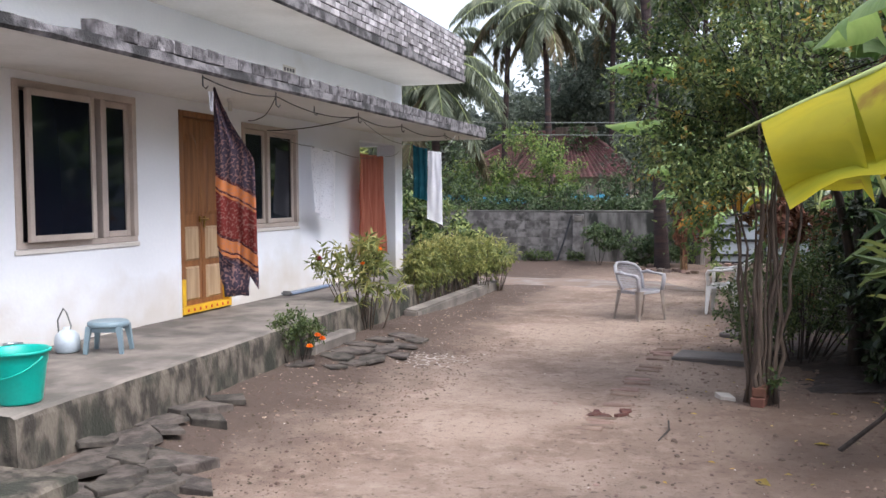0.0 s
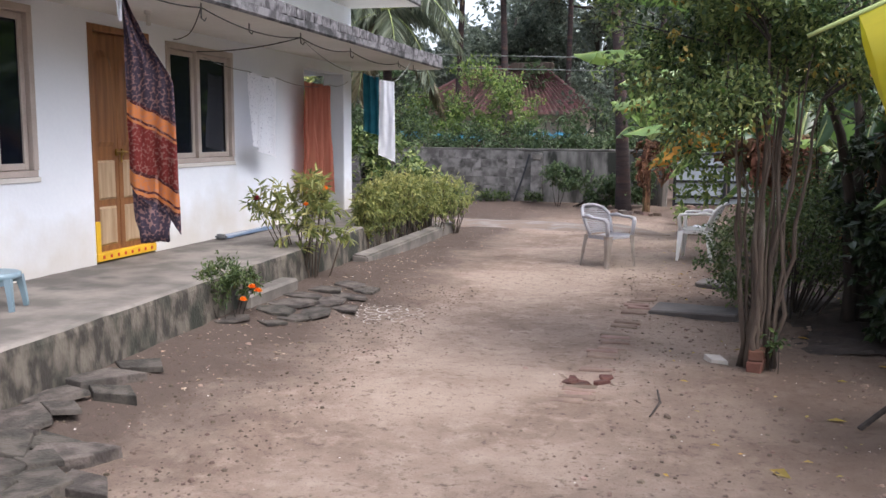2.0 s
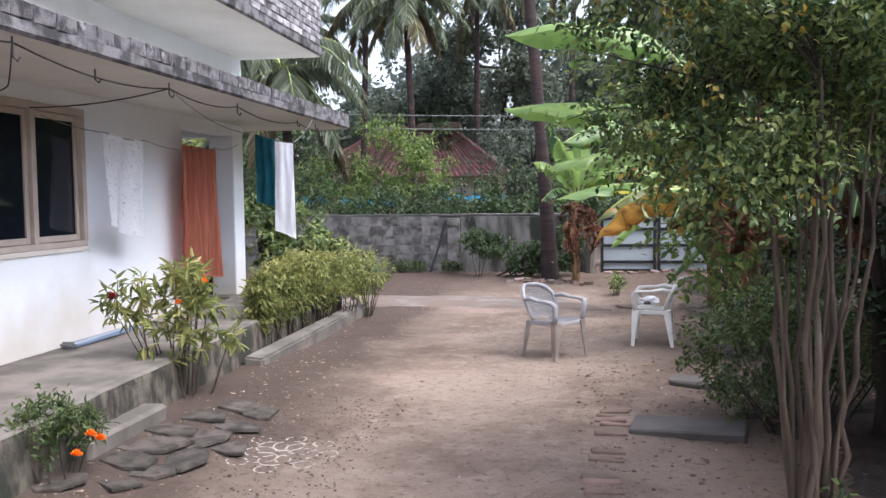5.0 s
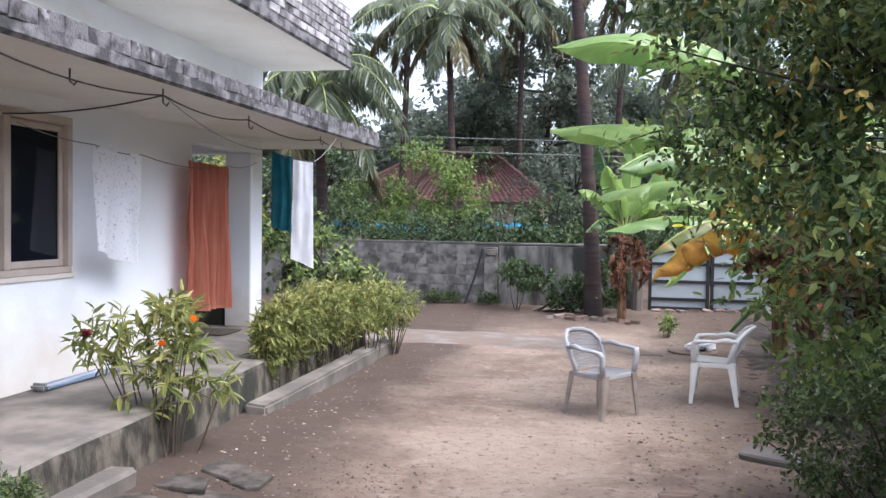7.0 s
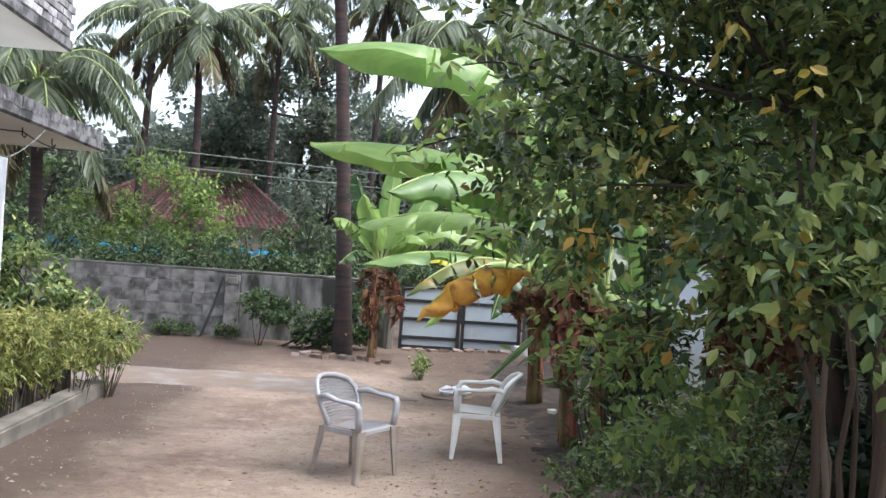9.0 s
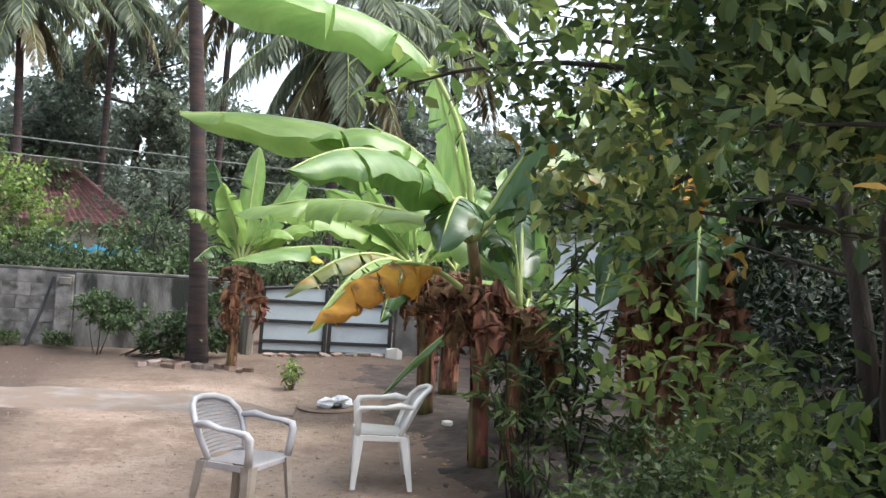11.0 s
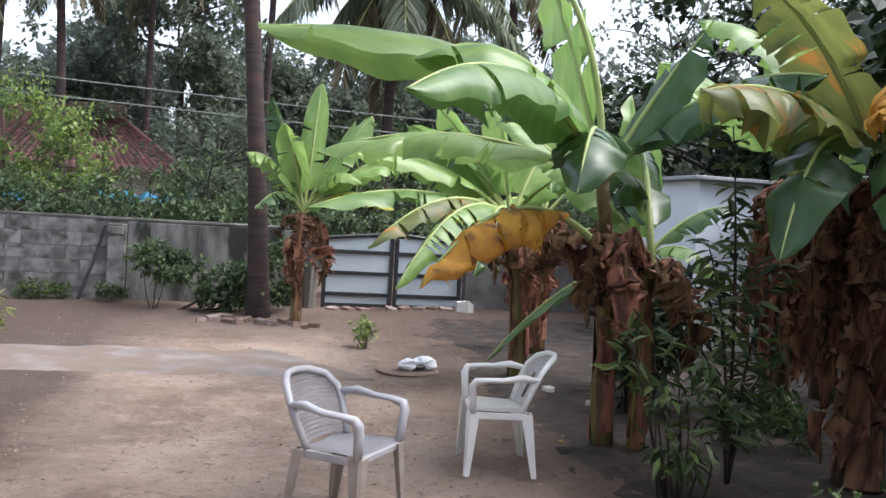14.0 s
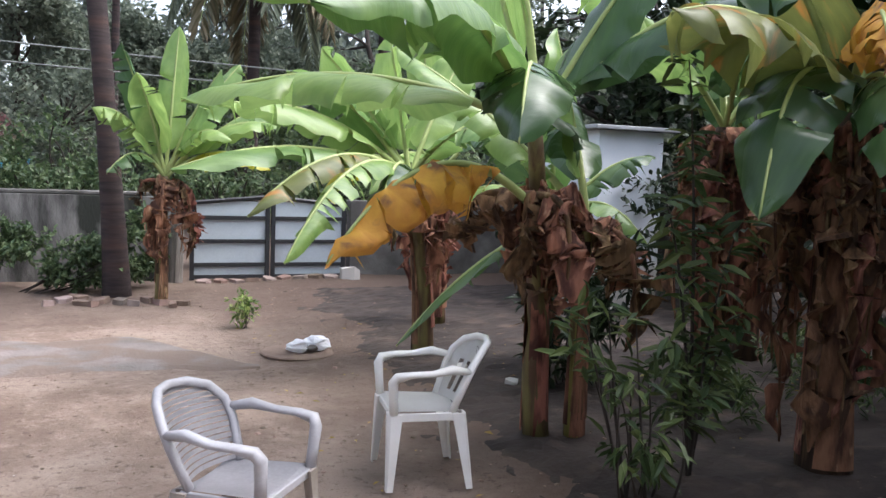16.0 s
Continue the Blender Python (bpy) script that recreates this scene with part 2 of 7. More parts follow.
def piece(name, me, parent, m):
    ob = new(name, me)
    ob.parent = parent
    ob.matrix_basis = m
    return ob


def box(bm, lo, hi, bevel=0.0, jitter=0.0, seg=1):
    """Adds a box between two corners, with softened edges."""
    made = bmesh.ops.create_cube(bm, size=1)["verts"]
    for v in made:
        for i in range(3):
            v.co[i] = lo[i] if v.co[i] < 0 else hi[i]
            v.co[i] += random.uniform(-jitter, jitter)
    if bevel:
        es = list({e for v in made for e in v.link_edges})
        bmesh.ops.bevel(bm, geom=es, offset=bevel, segments=seg, affect="EDGES")
    return bm


def tube(bm, pts, radii, sides=8, cap=True):
    """A tube along points; radii one value or one per point."""
    pts = [Vector(p) for p in pts]
    if not isinstance(radii, (list, tuple)):
        radii = [radii] * len(pts)
    rings, side = [], None
    for i, p in enumerate(pts):
        d = (pts[min(i + 1, len(pts) - 1)] - pts[max(i - 1, 0)]).normalized()
        if side is None:
            side = d.orthogonal().normalized()
        side = (side - d * side.dot(d)).normalized()
        up = d.cross(side)
        rings.append([bm.verts.new(p + (side * math.cos(a) + up * math.sin(a)) * radii[i]) for a in [2 * math.pi * k / sides for k in range(sides)]])
    for a, b in zip(rings, rings[1:]):
        for k in range(sides):
            bm.faces.new((a[k], a[(k + 1) % sides], b[(k + 1) % sides], b[k]))
    if cap:
        bm.faces.new(rings[0][::-1])
        bm.faces.new(rings[-1])
    return bm


def curve3(a, b, c, n=8):
    a, b, c = Vector(a), Vector(b), Vector(c)
    return [a * (1 - t) ** 2 + b * 2 * t * (1 - t) + c * t * t for t in [i / n for i in range(n + 1)]]


def lathe(bm, profile, sides=24):
    """A surface of revolution round z from (radius, height) pairs."""
    rings = [[bm.verts.new((r * math.cos(2 * math.pi * k / sides), r * math.sin(2 * math.pi * k / sides), z)) for k in range(sides)] for r, z in profile]
    for a, b in zip(rings, rings[1:]):
        for k in range(sides):
            bm.faces.new((a[k], a[(k + 1) % sides], b[(k + 1) % sides], b[k]))
    return bm


def smoothstep(a, b, x):
    t = min(max((x - a) / (b - a), 0), 1)
    return t * t * (3 - 2 * t)


# ---- ground ----
def ground_z(x, y):
    """The yard: flat, banked towards the plinth of the house, the far wall and the garden."""
    z = 0.09 * smoothstep(-2.8, -3.9, x) * smoothstep(12.5, 9.5, y)
    z += 0.05 * smoothstep(17.8, 20.2, y)
    z += 0.04 * smoothstep(0.0, 1.2, x)
    z -= 0.06 * math.exp(-(((x + 1.0) / 0.17) ** 2 + ((y - 6.6) / 0.15) ** 2))
    near = smoothstep(40, 22, abs(y - 8)) * smoothstep(30, 14, abs(x))
    z += near * (0.022 * noise.noise((x * 0.8, y * 0.8, 0)) + 0.010 * noise.noise((x * 3.1, y * 3.1, 5)))
    rough = 0.35 + 0.65 * smoothstep(-1.3, 0.3, x)
    z += near * rough * 0.011 * noise.noise((x * 9, y * 9, 9))
    return z


def spaced(lo, hi, step, reach):
    mid = list(np.arange(lo, hi, step))
    out = [step * 1.35 ** k for k in range(1, 40)]
    acc = np.cumsum(out)
    acc = acc[acc < reach]
    return [lo - a for a in acc[::-1]] + mid + [hi + a for a in acc]


def build_ground():
    xs, ys = spaced(-4.3, 4.2, 0.075, 2500), spaced(1.0, 20.6, 0.08, 2500)
    verts = [(x, y, ground_z(x, y)) for y in ys for x in xs]
    w = len(xs)
    faces = [(j * w + i, j * w + i + 1, (j + 1) * w + i + 1, (j + 1) * w + i) for j in range(len(ys) - 1) for i in range(w - 1)]
    me = bpy.data.meshes.new("ground")
    me.from_pydata(verts, [], faces)
    me.materials.append(SOIL)
    me.polygons.foreach_set("use_smooth", [True] * len(me.polygons))
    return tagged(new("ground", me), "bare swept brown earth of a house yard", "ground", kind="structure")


ground = build_ground()

# ---- house ----
WALL_X, FLOOR_Z = -5.2, 0.41
house = thing("house", "single-storey whitewashed house with weathered brick-edged roof slabs", "house", at=pose(WALL_X, 8, 0))
house_back = house.matrix_world.inverted()


def house_part(name, bm, material, label="", parent=None, smooth=False):
    """A part given in world places, hung under the house."""
    bm.transform(house_back)
    return part(name, bm, material, parent or house, label, smooth)


def wall_with_holes():
    """The long front wall as blocks round its openings."""
    bm = bmesh.new()
    x0, x1 = WALL_X - 0.22, WALL_X
    cuts = [(5.36, 6.75, 1.19, 2.47), (7.4, 8.26, 0.4, 2.43), (8.53, 9.8, 1.23, 2.4)]
    y = -3.0
    for a, b, lo, hi in cuts:
        box(bm, (x0, y, 0), (x1, a, 3.4))
        box(bm, (x0, a, 0), (x1, b, lo))
        box(bm, (x0, a, hi), (x1, b, 3.4))
        y = b
    box(bm, (x0, y, 0), (x1, 11.7, 3.4))
    bmesh.ops.remove_doubles(bm, verts=bm.verts, dist=0.0005)
    return bm


house_part("wall", wall_with_holes(), LIME, "whitewashed front wall with faint water stains")
house_part("wall", box(bmesh.new(), (WALL_X - 0.22, 11.704, 2.4), (WALL_X - 0.004, 13.42, 3.4), 0.004), LIME, "whitewashed beam wall over the verandah")
house_part("wall", box(bmesh.new(), (-9.5, 11.5, 0.0), (WALL_X - 0.224, 11.7, 3.4)), LIME, "whitewashed side wall of the verandah")
house_part("wall", box(bmesh.new(), (-9.7, -3, 0.0), (-9.5, 11.7, 3.4)), LIME, "whitewashed back wall")
house_part("wall", box(bmesh.new(), (-9.5, -3.2, 0.0), (WALL_X, -3.004, 3.4)), LIME, "whitewashed end wall")
house_part("beam", box(bmesh.new(), (-9.6, 13.2, 2.4), (WALL_X - 0.224, 13.42, 3.4)), LIME, "whitewashed verandah end beam")
bm = box(bmesh.new(), (-5.52, 13.1, FLOOR_Z), (WALL_X, 13.42, 2.4), 0.012)
house_part("pillar", bm, LIME, "whitewashed square verandah pillar")
house_part("pillar", box(bmesh.new(), (-9.6, 13.1, FLOOR_Z), (-9.3, 13.42, 2.4), 0.012), LIME)


def edge_x(y):
    """The front edge of the raised floor, which runs slightly askew."""
    return max(-3.76 - 0.052 * (y - 4), -4.18)


def plinth():
    """The raised cement floor: a worn top slab and a stained face."""
    bm = bmesh.new()
    ys = list(np.arange(3.86, 14.3, 0.12))
    edge = [edge_x(y) + 0.022 * noise.noise((0, y * 1.3, 2)) + 0.012 * noise.noise((0, y * 6, 4)) for y in ys]
    rows = []
    for y, e in zip(ys, edge):
        drop = 0.008 * noise.noise((3, y * 4, 0))
        zt = FLOOR_Z + drop
        prof = ((-9.4, FLOOR_Z), (e - 0.35, zt + 0.003), (e - 0.035, zt), (e - 0.008, zt - 0.014), (e, zt - 0.045), (e + 0.006, 0.2), (e + 0.018, -0.1))
        rows.append([bm.verts.new((x, y, z)) for x, z in prof])
    for a, b in zip(rows, rows[1:]):
        for k in range(6):
            f = bm.faces.new((a[k], a[k + 1], b[k + 1], b[k]))
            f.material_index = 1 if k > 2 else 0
    for r in (rows[0], rows[-1]):
        base = bm.verts.new((-9.4, r[0].co.y, -0.1))
        f = bm.faces.new((*r, base))
        f.material_index = 1
    bmesh.ops.recalc_face_normals(bm, faces=bm.faces)
    return bm


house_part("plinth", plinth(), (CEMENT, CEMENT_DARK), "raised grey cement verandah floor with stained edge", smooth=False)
house_part("step", box(bmesh.new(), (-4.3, 2.2, -0.1), (-3.3, 3.83, 0.16), 0.02, 0.01), CEMENT_DARK, "dark stained lower cement step")
house_part("step", box(bmesh.new(), (-4.12, 7.5, -0.1), (-3.83, 8.46, 0.2), 0.025, 0.012), CEMENT, "worn cement doorstep")


def slab(x0, x1, y0, y1, z0, z1, wobble=0.008):
    """A cast slab whose front edge wavers."""
    bm = bmesh.new()
    ys = list(np.arange(y0, y1, 0.05)) + [y1]
    rows = []
    for y in ys:
        w = wobble * (noise.noise((y * 1.1, 0, z0)) + 0.6 * noise.noise((y * 5, 3, z0)))
        bite = 0.045 * max(0.0, noise.noise((y * 2.3, 8, z0)) + 0.6 * noise.noise((y * 9, 1, z0))) * (1.0 if y < 4.7 else 0.3)
        rows.append([bm.verts.new(c) for c in ((x0, y, z0), (x1 - 0.02 + w, y, z0 - 0.006), (x1 + w, y, z0 + 0.015 + 0.3 * bite), (x1 + w - bite, y, z1 + w * 0.7 - 0.4 * bite), (x0, y, z1))])
    for a, b in zip(rows, rows[1:]):
        for k in range(5):
            f = bm.faces.new((a[k], a[(k + 1) % 5], b[(k + 1) % 5], b[k]))
            # the unseen top is also pale soffit plaster, to bounce light up the wall
            f.material_index = 0 if k in (0, 3) else 1
    bm.faces.new(rows[0])
    bm.faces.new(rows[-1][::-1])
    bmesh.ops.recalc_face_normals(bm, faces=bm.faces)
    return bm


SHADE_X, SHADE_Z, SHADE_END = -4.0, 2.54, 14.2
ROOF_X, ROOF_Z, ROOF_END = -4.12, 3.38, 13.42
shade = house_part("sunshade", slab(-9.5, SHADE_X, -3, SHADE_END, SHADE_Z, SHADE_Z + 0.085), (SOFFIT, MORTAR_OLD), "projecting cement sunshade slab, stained underneath")
roof = house_part("roof", slab(-9.6, ROOF_X, -3, ROOF_END, ROOF_Z, ROOF_Z + 0.1), (SOFFIT, MORTAR_OLD), "flat cement roof slab with overhanging edge")
parapet = house_part("parapet", box(bmesh.new(), (ROOF_X - 0.2, -3, ROOF_Z + 0.1), (ROOF_X - 0.02, ROOF_END - 0.02, 4.06), 0.01), MORTAR_OLD, "unplastered weathered brick parapet")
house_part("parapet", box(bmesh.new(), (-9.5, ROOF_END - 0.2, ROOF_Z + 0.1), (ROOF_X - 0.204, ROOF_END - 0.02, 4.06), 0.01), MORTAR_OLD)


def window(y0, y1, z0, z1, mullions, ajar=0.0):
    """Wooden window: outer frame, sashes, dark panes and an iron grille behind them."""
    w = part("window", box(bmesh.new(), (-0.14, 0, 0), (0.012, y1 - y0, 0.05), 0.004), FRAME, house, "beige painted wooden window with dark panes")
    w.matrix_basis = house_back @ pose(WALL_X, y0, z0)
    W, H = y1 - y0, z1 - z0
    fr = bmesh.new()
    box(fr, (-0.14, 0, H - 0.06), (0.02, W, H), 0.004)
    box(fr, (-0.14, 0, 0.05), (0.02, 0.055, H - 0.06), 0.004)
    box(fr, (-0.14, W - 0.055, 0.05), (0.02, W, H - 0.06), 0.004)
    for m in mullions:
        box(fr, (-0.13, m - 0.03, 0.05), (0.014, m + 0.03, H - 0.06), 0.004)
    part("window_frame", fr, FRAME, w)
    part("window_sill", box(bmesh.new(), (-0.1, -0.02, -0.04), (0.016, W + 0.02, -0.003), 0.004), LIME, w, "whitewashed cement sill")
    ms = [0.055] + [v for m in mullions for v in (m - 0.03, m + 0.03)] + [W - 0.055]
    for k, (a, b) in enumerate(zip(ms[::2], ms[1::2])):
        s = bmesh.new()
        proud = -0.02
        if ajar and k == 0:
            a, b, proud = a + 0.015, ajar, 0.075
        for lo, hi in (((a + 0.004, 0.054), (a + 0.05, H - 0.064)), ((b - 0.05, 0.054), (b - 0.004, H - 0.064)), ((a + 0.05, 0.054), (b - 0.05, 0.104)), ((a + 0.05, H - 0.114), (b - 0.05, H - 0.064))):
            box(s, (proud - 0.035, lo[0], lo[1]), (proud, hi[0], hi[1]), 0.003)
        part("sash", s, FRAME, w)
        part("pane", box(bmesh.new(), (proud - 0.022, a + 0.045, 0.1), (proud - 0.016, b - 0.045, H - 0.11)), GLASS, w, "dark reflecting glass")
    gr = bmesh.new()
    for k in range(1, 12):
        yy = W * k / 12
        tube(gr, [(-0.1, yy, 0.05), (-0.1, yy, H - 0.06)], 0.006, 6)
    part("grille", gr, GRILLE_SHADE, w)
    # near-black panel: the unlit room's darkness is given by its colour
    part("reveal", box(bmesh.new(), (-0.2, 0.0, 0.0), (-0.16, W, H)), GRILLE_SHADE, w, "dark panel giving the unlit room behind the panes")
    return w


window(5.36, 6.75, 1.19, 2.47, (0.97,), 0.8)
window(8.53, 9.8, 1.23, 2.4, (0.56,))


def door():
    """Panelled double door with a turmeric-painted threshold."""
    d = part("door", box(bmesh.new(), (-0.1, 0.06, 0.06), (-0.055, 0.425, 1.94), 0.003), WOOD, house, "panelled teak double door with brass latch, closed")
    d.matrix_basis = house_back @ pose(WALL_X, 7.4, 0.43)
    W, H = 0.86, 2.0
    part("leaf", box(bmesh.new(), (-0.1, 0.432, 0.06), (-0.055, W - 0.06, 1.94), 0.003), WOOD, d)
    fr = bmesh.new()
    for lo, hi in (((0, 0.35), (0.055, H)), ((W - 0.055, 0.35), (W, H)), ((0.055, H - 0.055), (W - 0.055, H))):
        box(fr, (-0.14, lo[0], lo[1]), (0.012, hi[0], hi[1]), 0.004)
    part("door_frame", fr, WOOD, d, "dark teak door frame")
    th = bmesh.new()
    box(th, (-0.14, 0, 0), (0.016, W, 0.07), 0.005)
    box(th, (-0.14, 0, 0.074), (0.014, 0.055, 0.346), 0.004)
    box(th, (-0.14, W - 0.055, 0.074), (0.014, W, 0.346), 0.004)
    part("threshold", th, YELLOW, d, "turmeric-yellow painted threshold with red dots")
    for k in range(8):
        yy = 0.08 + k * (W - 0.16) / 7
        part("dot", box(bmesh.new(), (0.014, yy - 0.014, 0.022), (0.019, yy + 0.014, 0.05), 0.004), RED, d, "vermilion dot")
    for a, b in ((0.06, 0.425), (0.432, W - 0.06)):
        for lo, hi, pale in ((0.12, 0.46, True), (0.52, 0.86, True), (0.98, 1.66, False)):
            p = bmesh.new()
            c = (a + b) / 2
            hw = (b - a) / 2 - 0.055
            if not pale:
                ring = [(-hw, lo), (hw, lo), (hw, hi)] + [(hw * math.cos(t), hi + 0.14 * math.sin(t)) for t in [math.pi * k / 10 for k in range(1, 10)]] + [(-hw, hi)]
            else:
                ring = [(-hw, lo), (hw, lo), (hw, hi), (-hw, hi)]
            outer = [p.verts.new((-0.054, c + x, z)) for x, z in ring]
            zc = (lo + hi) / 2
            inner = [p.verts.new((-0.034, c + x * 0.8, zc + (z - zc) * 0.88)) for x, z in ring]
            n = len(ring)
            for k in range(n):
                p.faces.new((outer[k], outer[(k + 1) % n], inner[(k + 1) % n], inner[k]))
            p.faces.new(inner)
            bmesh.ops.recalc_face_normals(p, faces=p.faces)
            part("panel", p, WOOD_PALE if pale else WOOD, d, "raised faded wooden panel" if pale else "raised arched wooden panel")
    la = bmesh.new()
    tube(la, [(-0.03, 0.36, 0.93), (-0.03, 0.52, 0.93)], 0.011)
    box(la, (-0.054, 0.38, 0.9), (-0.036, 0.41, 0.96), 0.003)
    box(la, (-0.054, 0.46, 0.9), (-0.036, 0.49, 0.96), 0.003)
    tube(la, [(-0.03, 0.44, 0.93), (-0.03, 0.44, 0.84)], 0.008)
    part("latch", la, mat("old_brass", (0.4, 0.26, 0.08), (0.28, 0.17, 0.05), 0.35, 9, 60, 0.1, metal=1.0), d, "old brass sliding latch")


door()
# low railing wall beyond the verandah and the block ventilator under the roof
house_part("railing", box(bmesh.new(), (-9.2, 13.16, FLOOR_Z), (-5.56, 13.34, 0.98), 0.008), CEMENT_DARK, "low stained verandah wall")
house_part("rail_cap", box(bmesh.new(), (-9.2, 13.12, 0.984), (-5.56, 13.38, 1.05), 0.01), mat("cream_cap", (0.5, 0.48, 0.36), (0.42, 0.4, 0.3), 0.8, 4, 50, 0.2), "cream cement railing top")
vent = house_part("ventilator", box(bmesh.new(), (WALL_X - 0.004, 9.48, 3.0), (WALL_X + 0.003, 9.79, 3.16), 0.002), SOFFIT, "small cement ventilator block")
# dark chips set on the block face paint the shade inside its holes
for k in range(2):
    for j in range(4):
        house_part("vent_hole", box(bmesh.new(), (WALL_X, 9.5 + j * 0.07, 3.02 + k * 0.07), (WALL_X + 0.005, 9.545 + j * 0.07, 3.065 + k * 0.07)), GRILLE_SHADE, parent=vent)

# ---- boundary wall and gate ----
FAR_Y = 20.5
wall_north = thing("wall_north", "weathered grey cement block boundary wall", "wall", kind="structure",
                   bm=box(box(bmesh.new(), (-12, FAR_Y + 0.012, -0.1), (-0.72, FAR_Y + 0.2, 1.2), 0.01), (-12, FAR_Y - 0.008, 1.2), (-0.72, FAR_Y + 0.22, 1.25), 0.012, 0.003), material=BLOCK_MORTAR)
thing("wall_east", "weathered cement boundary wall behind the garden", "wall", kind="structure", bm=box(bmesh.new(), (9.0, -6, -0.1), (9.2, 26, 1.6), 0.02), material=BLOCK_MORTAR)
part("pier", box(bmesh.new(), (-3.62, FAR_Y - 0.07, -0.1), (-3.36, FAR_Y - 0.002, 1.16), 0.015), BLOCK, wall_north, "plastered wall pier")
part("cap", box(bmesh.new(), (-3.58, FAR_Y - 0.1, 1.0), (-3.4, FAR_Y - 0.074, 1.12), 0.01), CEMENT, wall_north, "pale patch on the pier")


WALL_PLASTER = mat("stained_wall_plaster", (0.2, 0.19, 0.178), (0.055, 0.052, 0.048), 0.92, 3.0, 45, 0.9, spread=(0.42, 0.6), grain=(1, 1, 0.32), third=(0.028, 0.03, 0.024), third_scale=2.6, third_at=(0.5, 0.6))
part("plaster", box(bmesh.new(), (-3.35, FAR_Y - 0.022, -0.1), (-0.72, FAR_Y + 0.008, 1.194), 0.008, 0.003), WALL_PLASTER, wall_north, "dark rain-stained plaster")
part("leaning_prop", tube(bmesh.new(), [(-3.98, FAR_Y - 0.22, 0.0), (-3.78, FAR_Y - 0.09, 0.62), (-3.66, FAR_Y - 0.04, 1.12)], [0.026, 0.022, 0.017], 7), IRON, wall_north, "dark stick leaning on the wall")


def gate():
    g = thing("gate", "closed double gate of pale sheet metal with black iron frame", "gate", at=pose(-0.5, FAR_Y + 0.02, 0.03))
    for k in range(2):
        x0 = k * 1.12
        leaf = part("gate_leaf", box(bmesh.new(), (x0 + 0.05, 0.02, 0.05), (x0 + 1.05, 0.03, 1.12)), GATE_SHEET, g, "pale blue-white sheet metal leaf")
        fr = bmesh.new()
        box(fr, (x0, -0.02, 0), (x0 + 0.06, 0.02, 1.12), 0.004)
        box(fr, (x0 + 1.04, -0.02, 0), (x0 + 1.1, 0.02, 1.12), 0.004)
        for z in (0.03, 0.2, 0.53, 0.86):
            box(fr, (x0 + 0.06, -0.015, z), (x0 + 1.04, 0.018, z + 0.055), 0.004)
        # the top rail rises towards the meeting stiles
        a, b = (1.06, 1.16) if k == 0 else (1.16, 1.06)
        tube(fr, [(x0 + 0.03, 0.0, a + 0.03), (x0 + 1.07, 0.0, b + 0.03)], 0.03, 6)
        part("gate_frame", fr, IRON, leaf, "black iron frame with cross bars")
    return g


gate()
gate_post = bmesh.new()
tube(gate_post, [(-0.72, 20.22, -0.1), (-0.7, 20.24, 0.5), (-0.69, 20.25, 1.16)], [0.11, 0.1, 0.09], 10)
for v in gate_post.verts:
    v.co += Vector(noise.noise_vector(tuple(v.co * 6))) * 0.025
thing("gate_post", "weathered grey wooden post beside the gate", "gate post", bm=gate_post, material=mat("grey_wood", (0.2, 0.18, 0.16), (0.1, 0.088, 0.078), 0.9, 4, 30, 0.8, grain=(5, 5, 0.5)))
thing("wall_far", "weathered cement boundary wall beside the gate", "wall", kind="structure", bm=box(bmesh.new(), (1.78, FAR_Y, -0.1), (9.0, FAR_Y + 0.2, 1.2), 0.012), material=BLOCK_MORTAR)

# ---- plants ----
def leaf_mat(name, a, b, light=0.3, island=0.35, rough=0.45, third=None):
    return mat(name, a, b, rough, 1.5, 30, 0.0, island=island, spec=0.35, through_light=light, third=third, third_scale=1.2, third_at=(0.58, 0.66))


LEAF_TREE = leaf_mat("garden_tree_leaf", (0.175, 0.235, 0.08), (0.045, 0.08, 0.025), 0.34, 0.8)
# near-black green: the garden side's deep shade is put into this leaf
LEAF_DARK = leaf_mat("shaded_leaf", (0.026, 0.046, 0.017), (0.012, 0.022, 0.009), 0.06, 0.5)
LEAF_BUSH = leaf_mat("low_bush_leaf", (0.085, 0.125, 0.04), (0.055, 0.085, 0.03), 0.25, 0.5)
LEAF_HEDGE = leaf_mat("hedge_leaf", (0.27, 0.28, 0.1), (0.16, 0.2, 0.06), 0.38, 0.5, third=(0.42, 0.28, 0.1))
LEAF_BRIGHT = leaf_mat("bright_leaf", (0.2, 0.28, 0.08), (0.11, 0.17, 0.05), 0.4, 0.5)
# paled and greyed: the haze of distance sits in this leaf colour
LEAF_FAR_HAZED = leaf_mat("hazed_far_leaf", (0.14, 0.165, 0.12), (0.085, 0.108, 0.08), 0.38, 0.4, rough=0.6)
LEAF_VINE = leaf_mat("vine_leaf", (0.1, 0.145, 0.065), (0.06, 0.095, 0.04), 0.3, 0.45)
LEAF_YELLOWED = leaf_mat("yellowing_leaf", (0.34, 0.22, 0.04), (0.2, 0.17, 0.04), 0.35, 0.3)
BANANA = mat("banana_leaf", (0.25, 0.37, 0.11), (0.15, 0.26, 0.07), 0.34, 2.6, 14, 0.4, spec=0.6, grain=(1, 6, 1), through_light=0.4, vary=0.22)
BANANA_DARK = mat("old_banana_leaf", (0.085, 0.15, 0.05), (0.05, 0.1, 0.04), 0.28, 1.3, 9, 0.25, spec=0.5, grain=(1, 6, 1), through_light=0.3, vary=0.2)
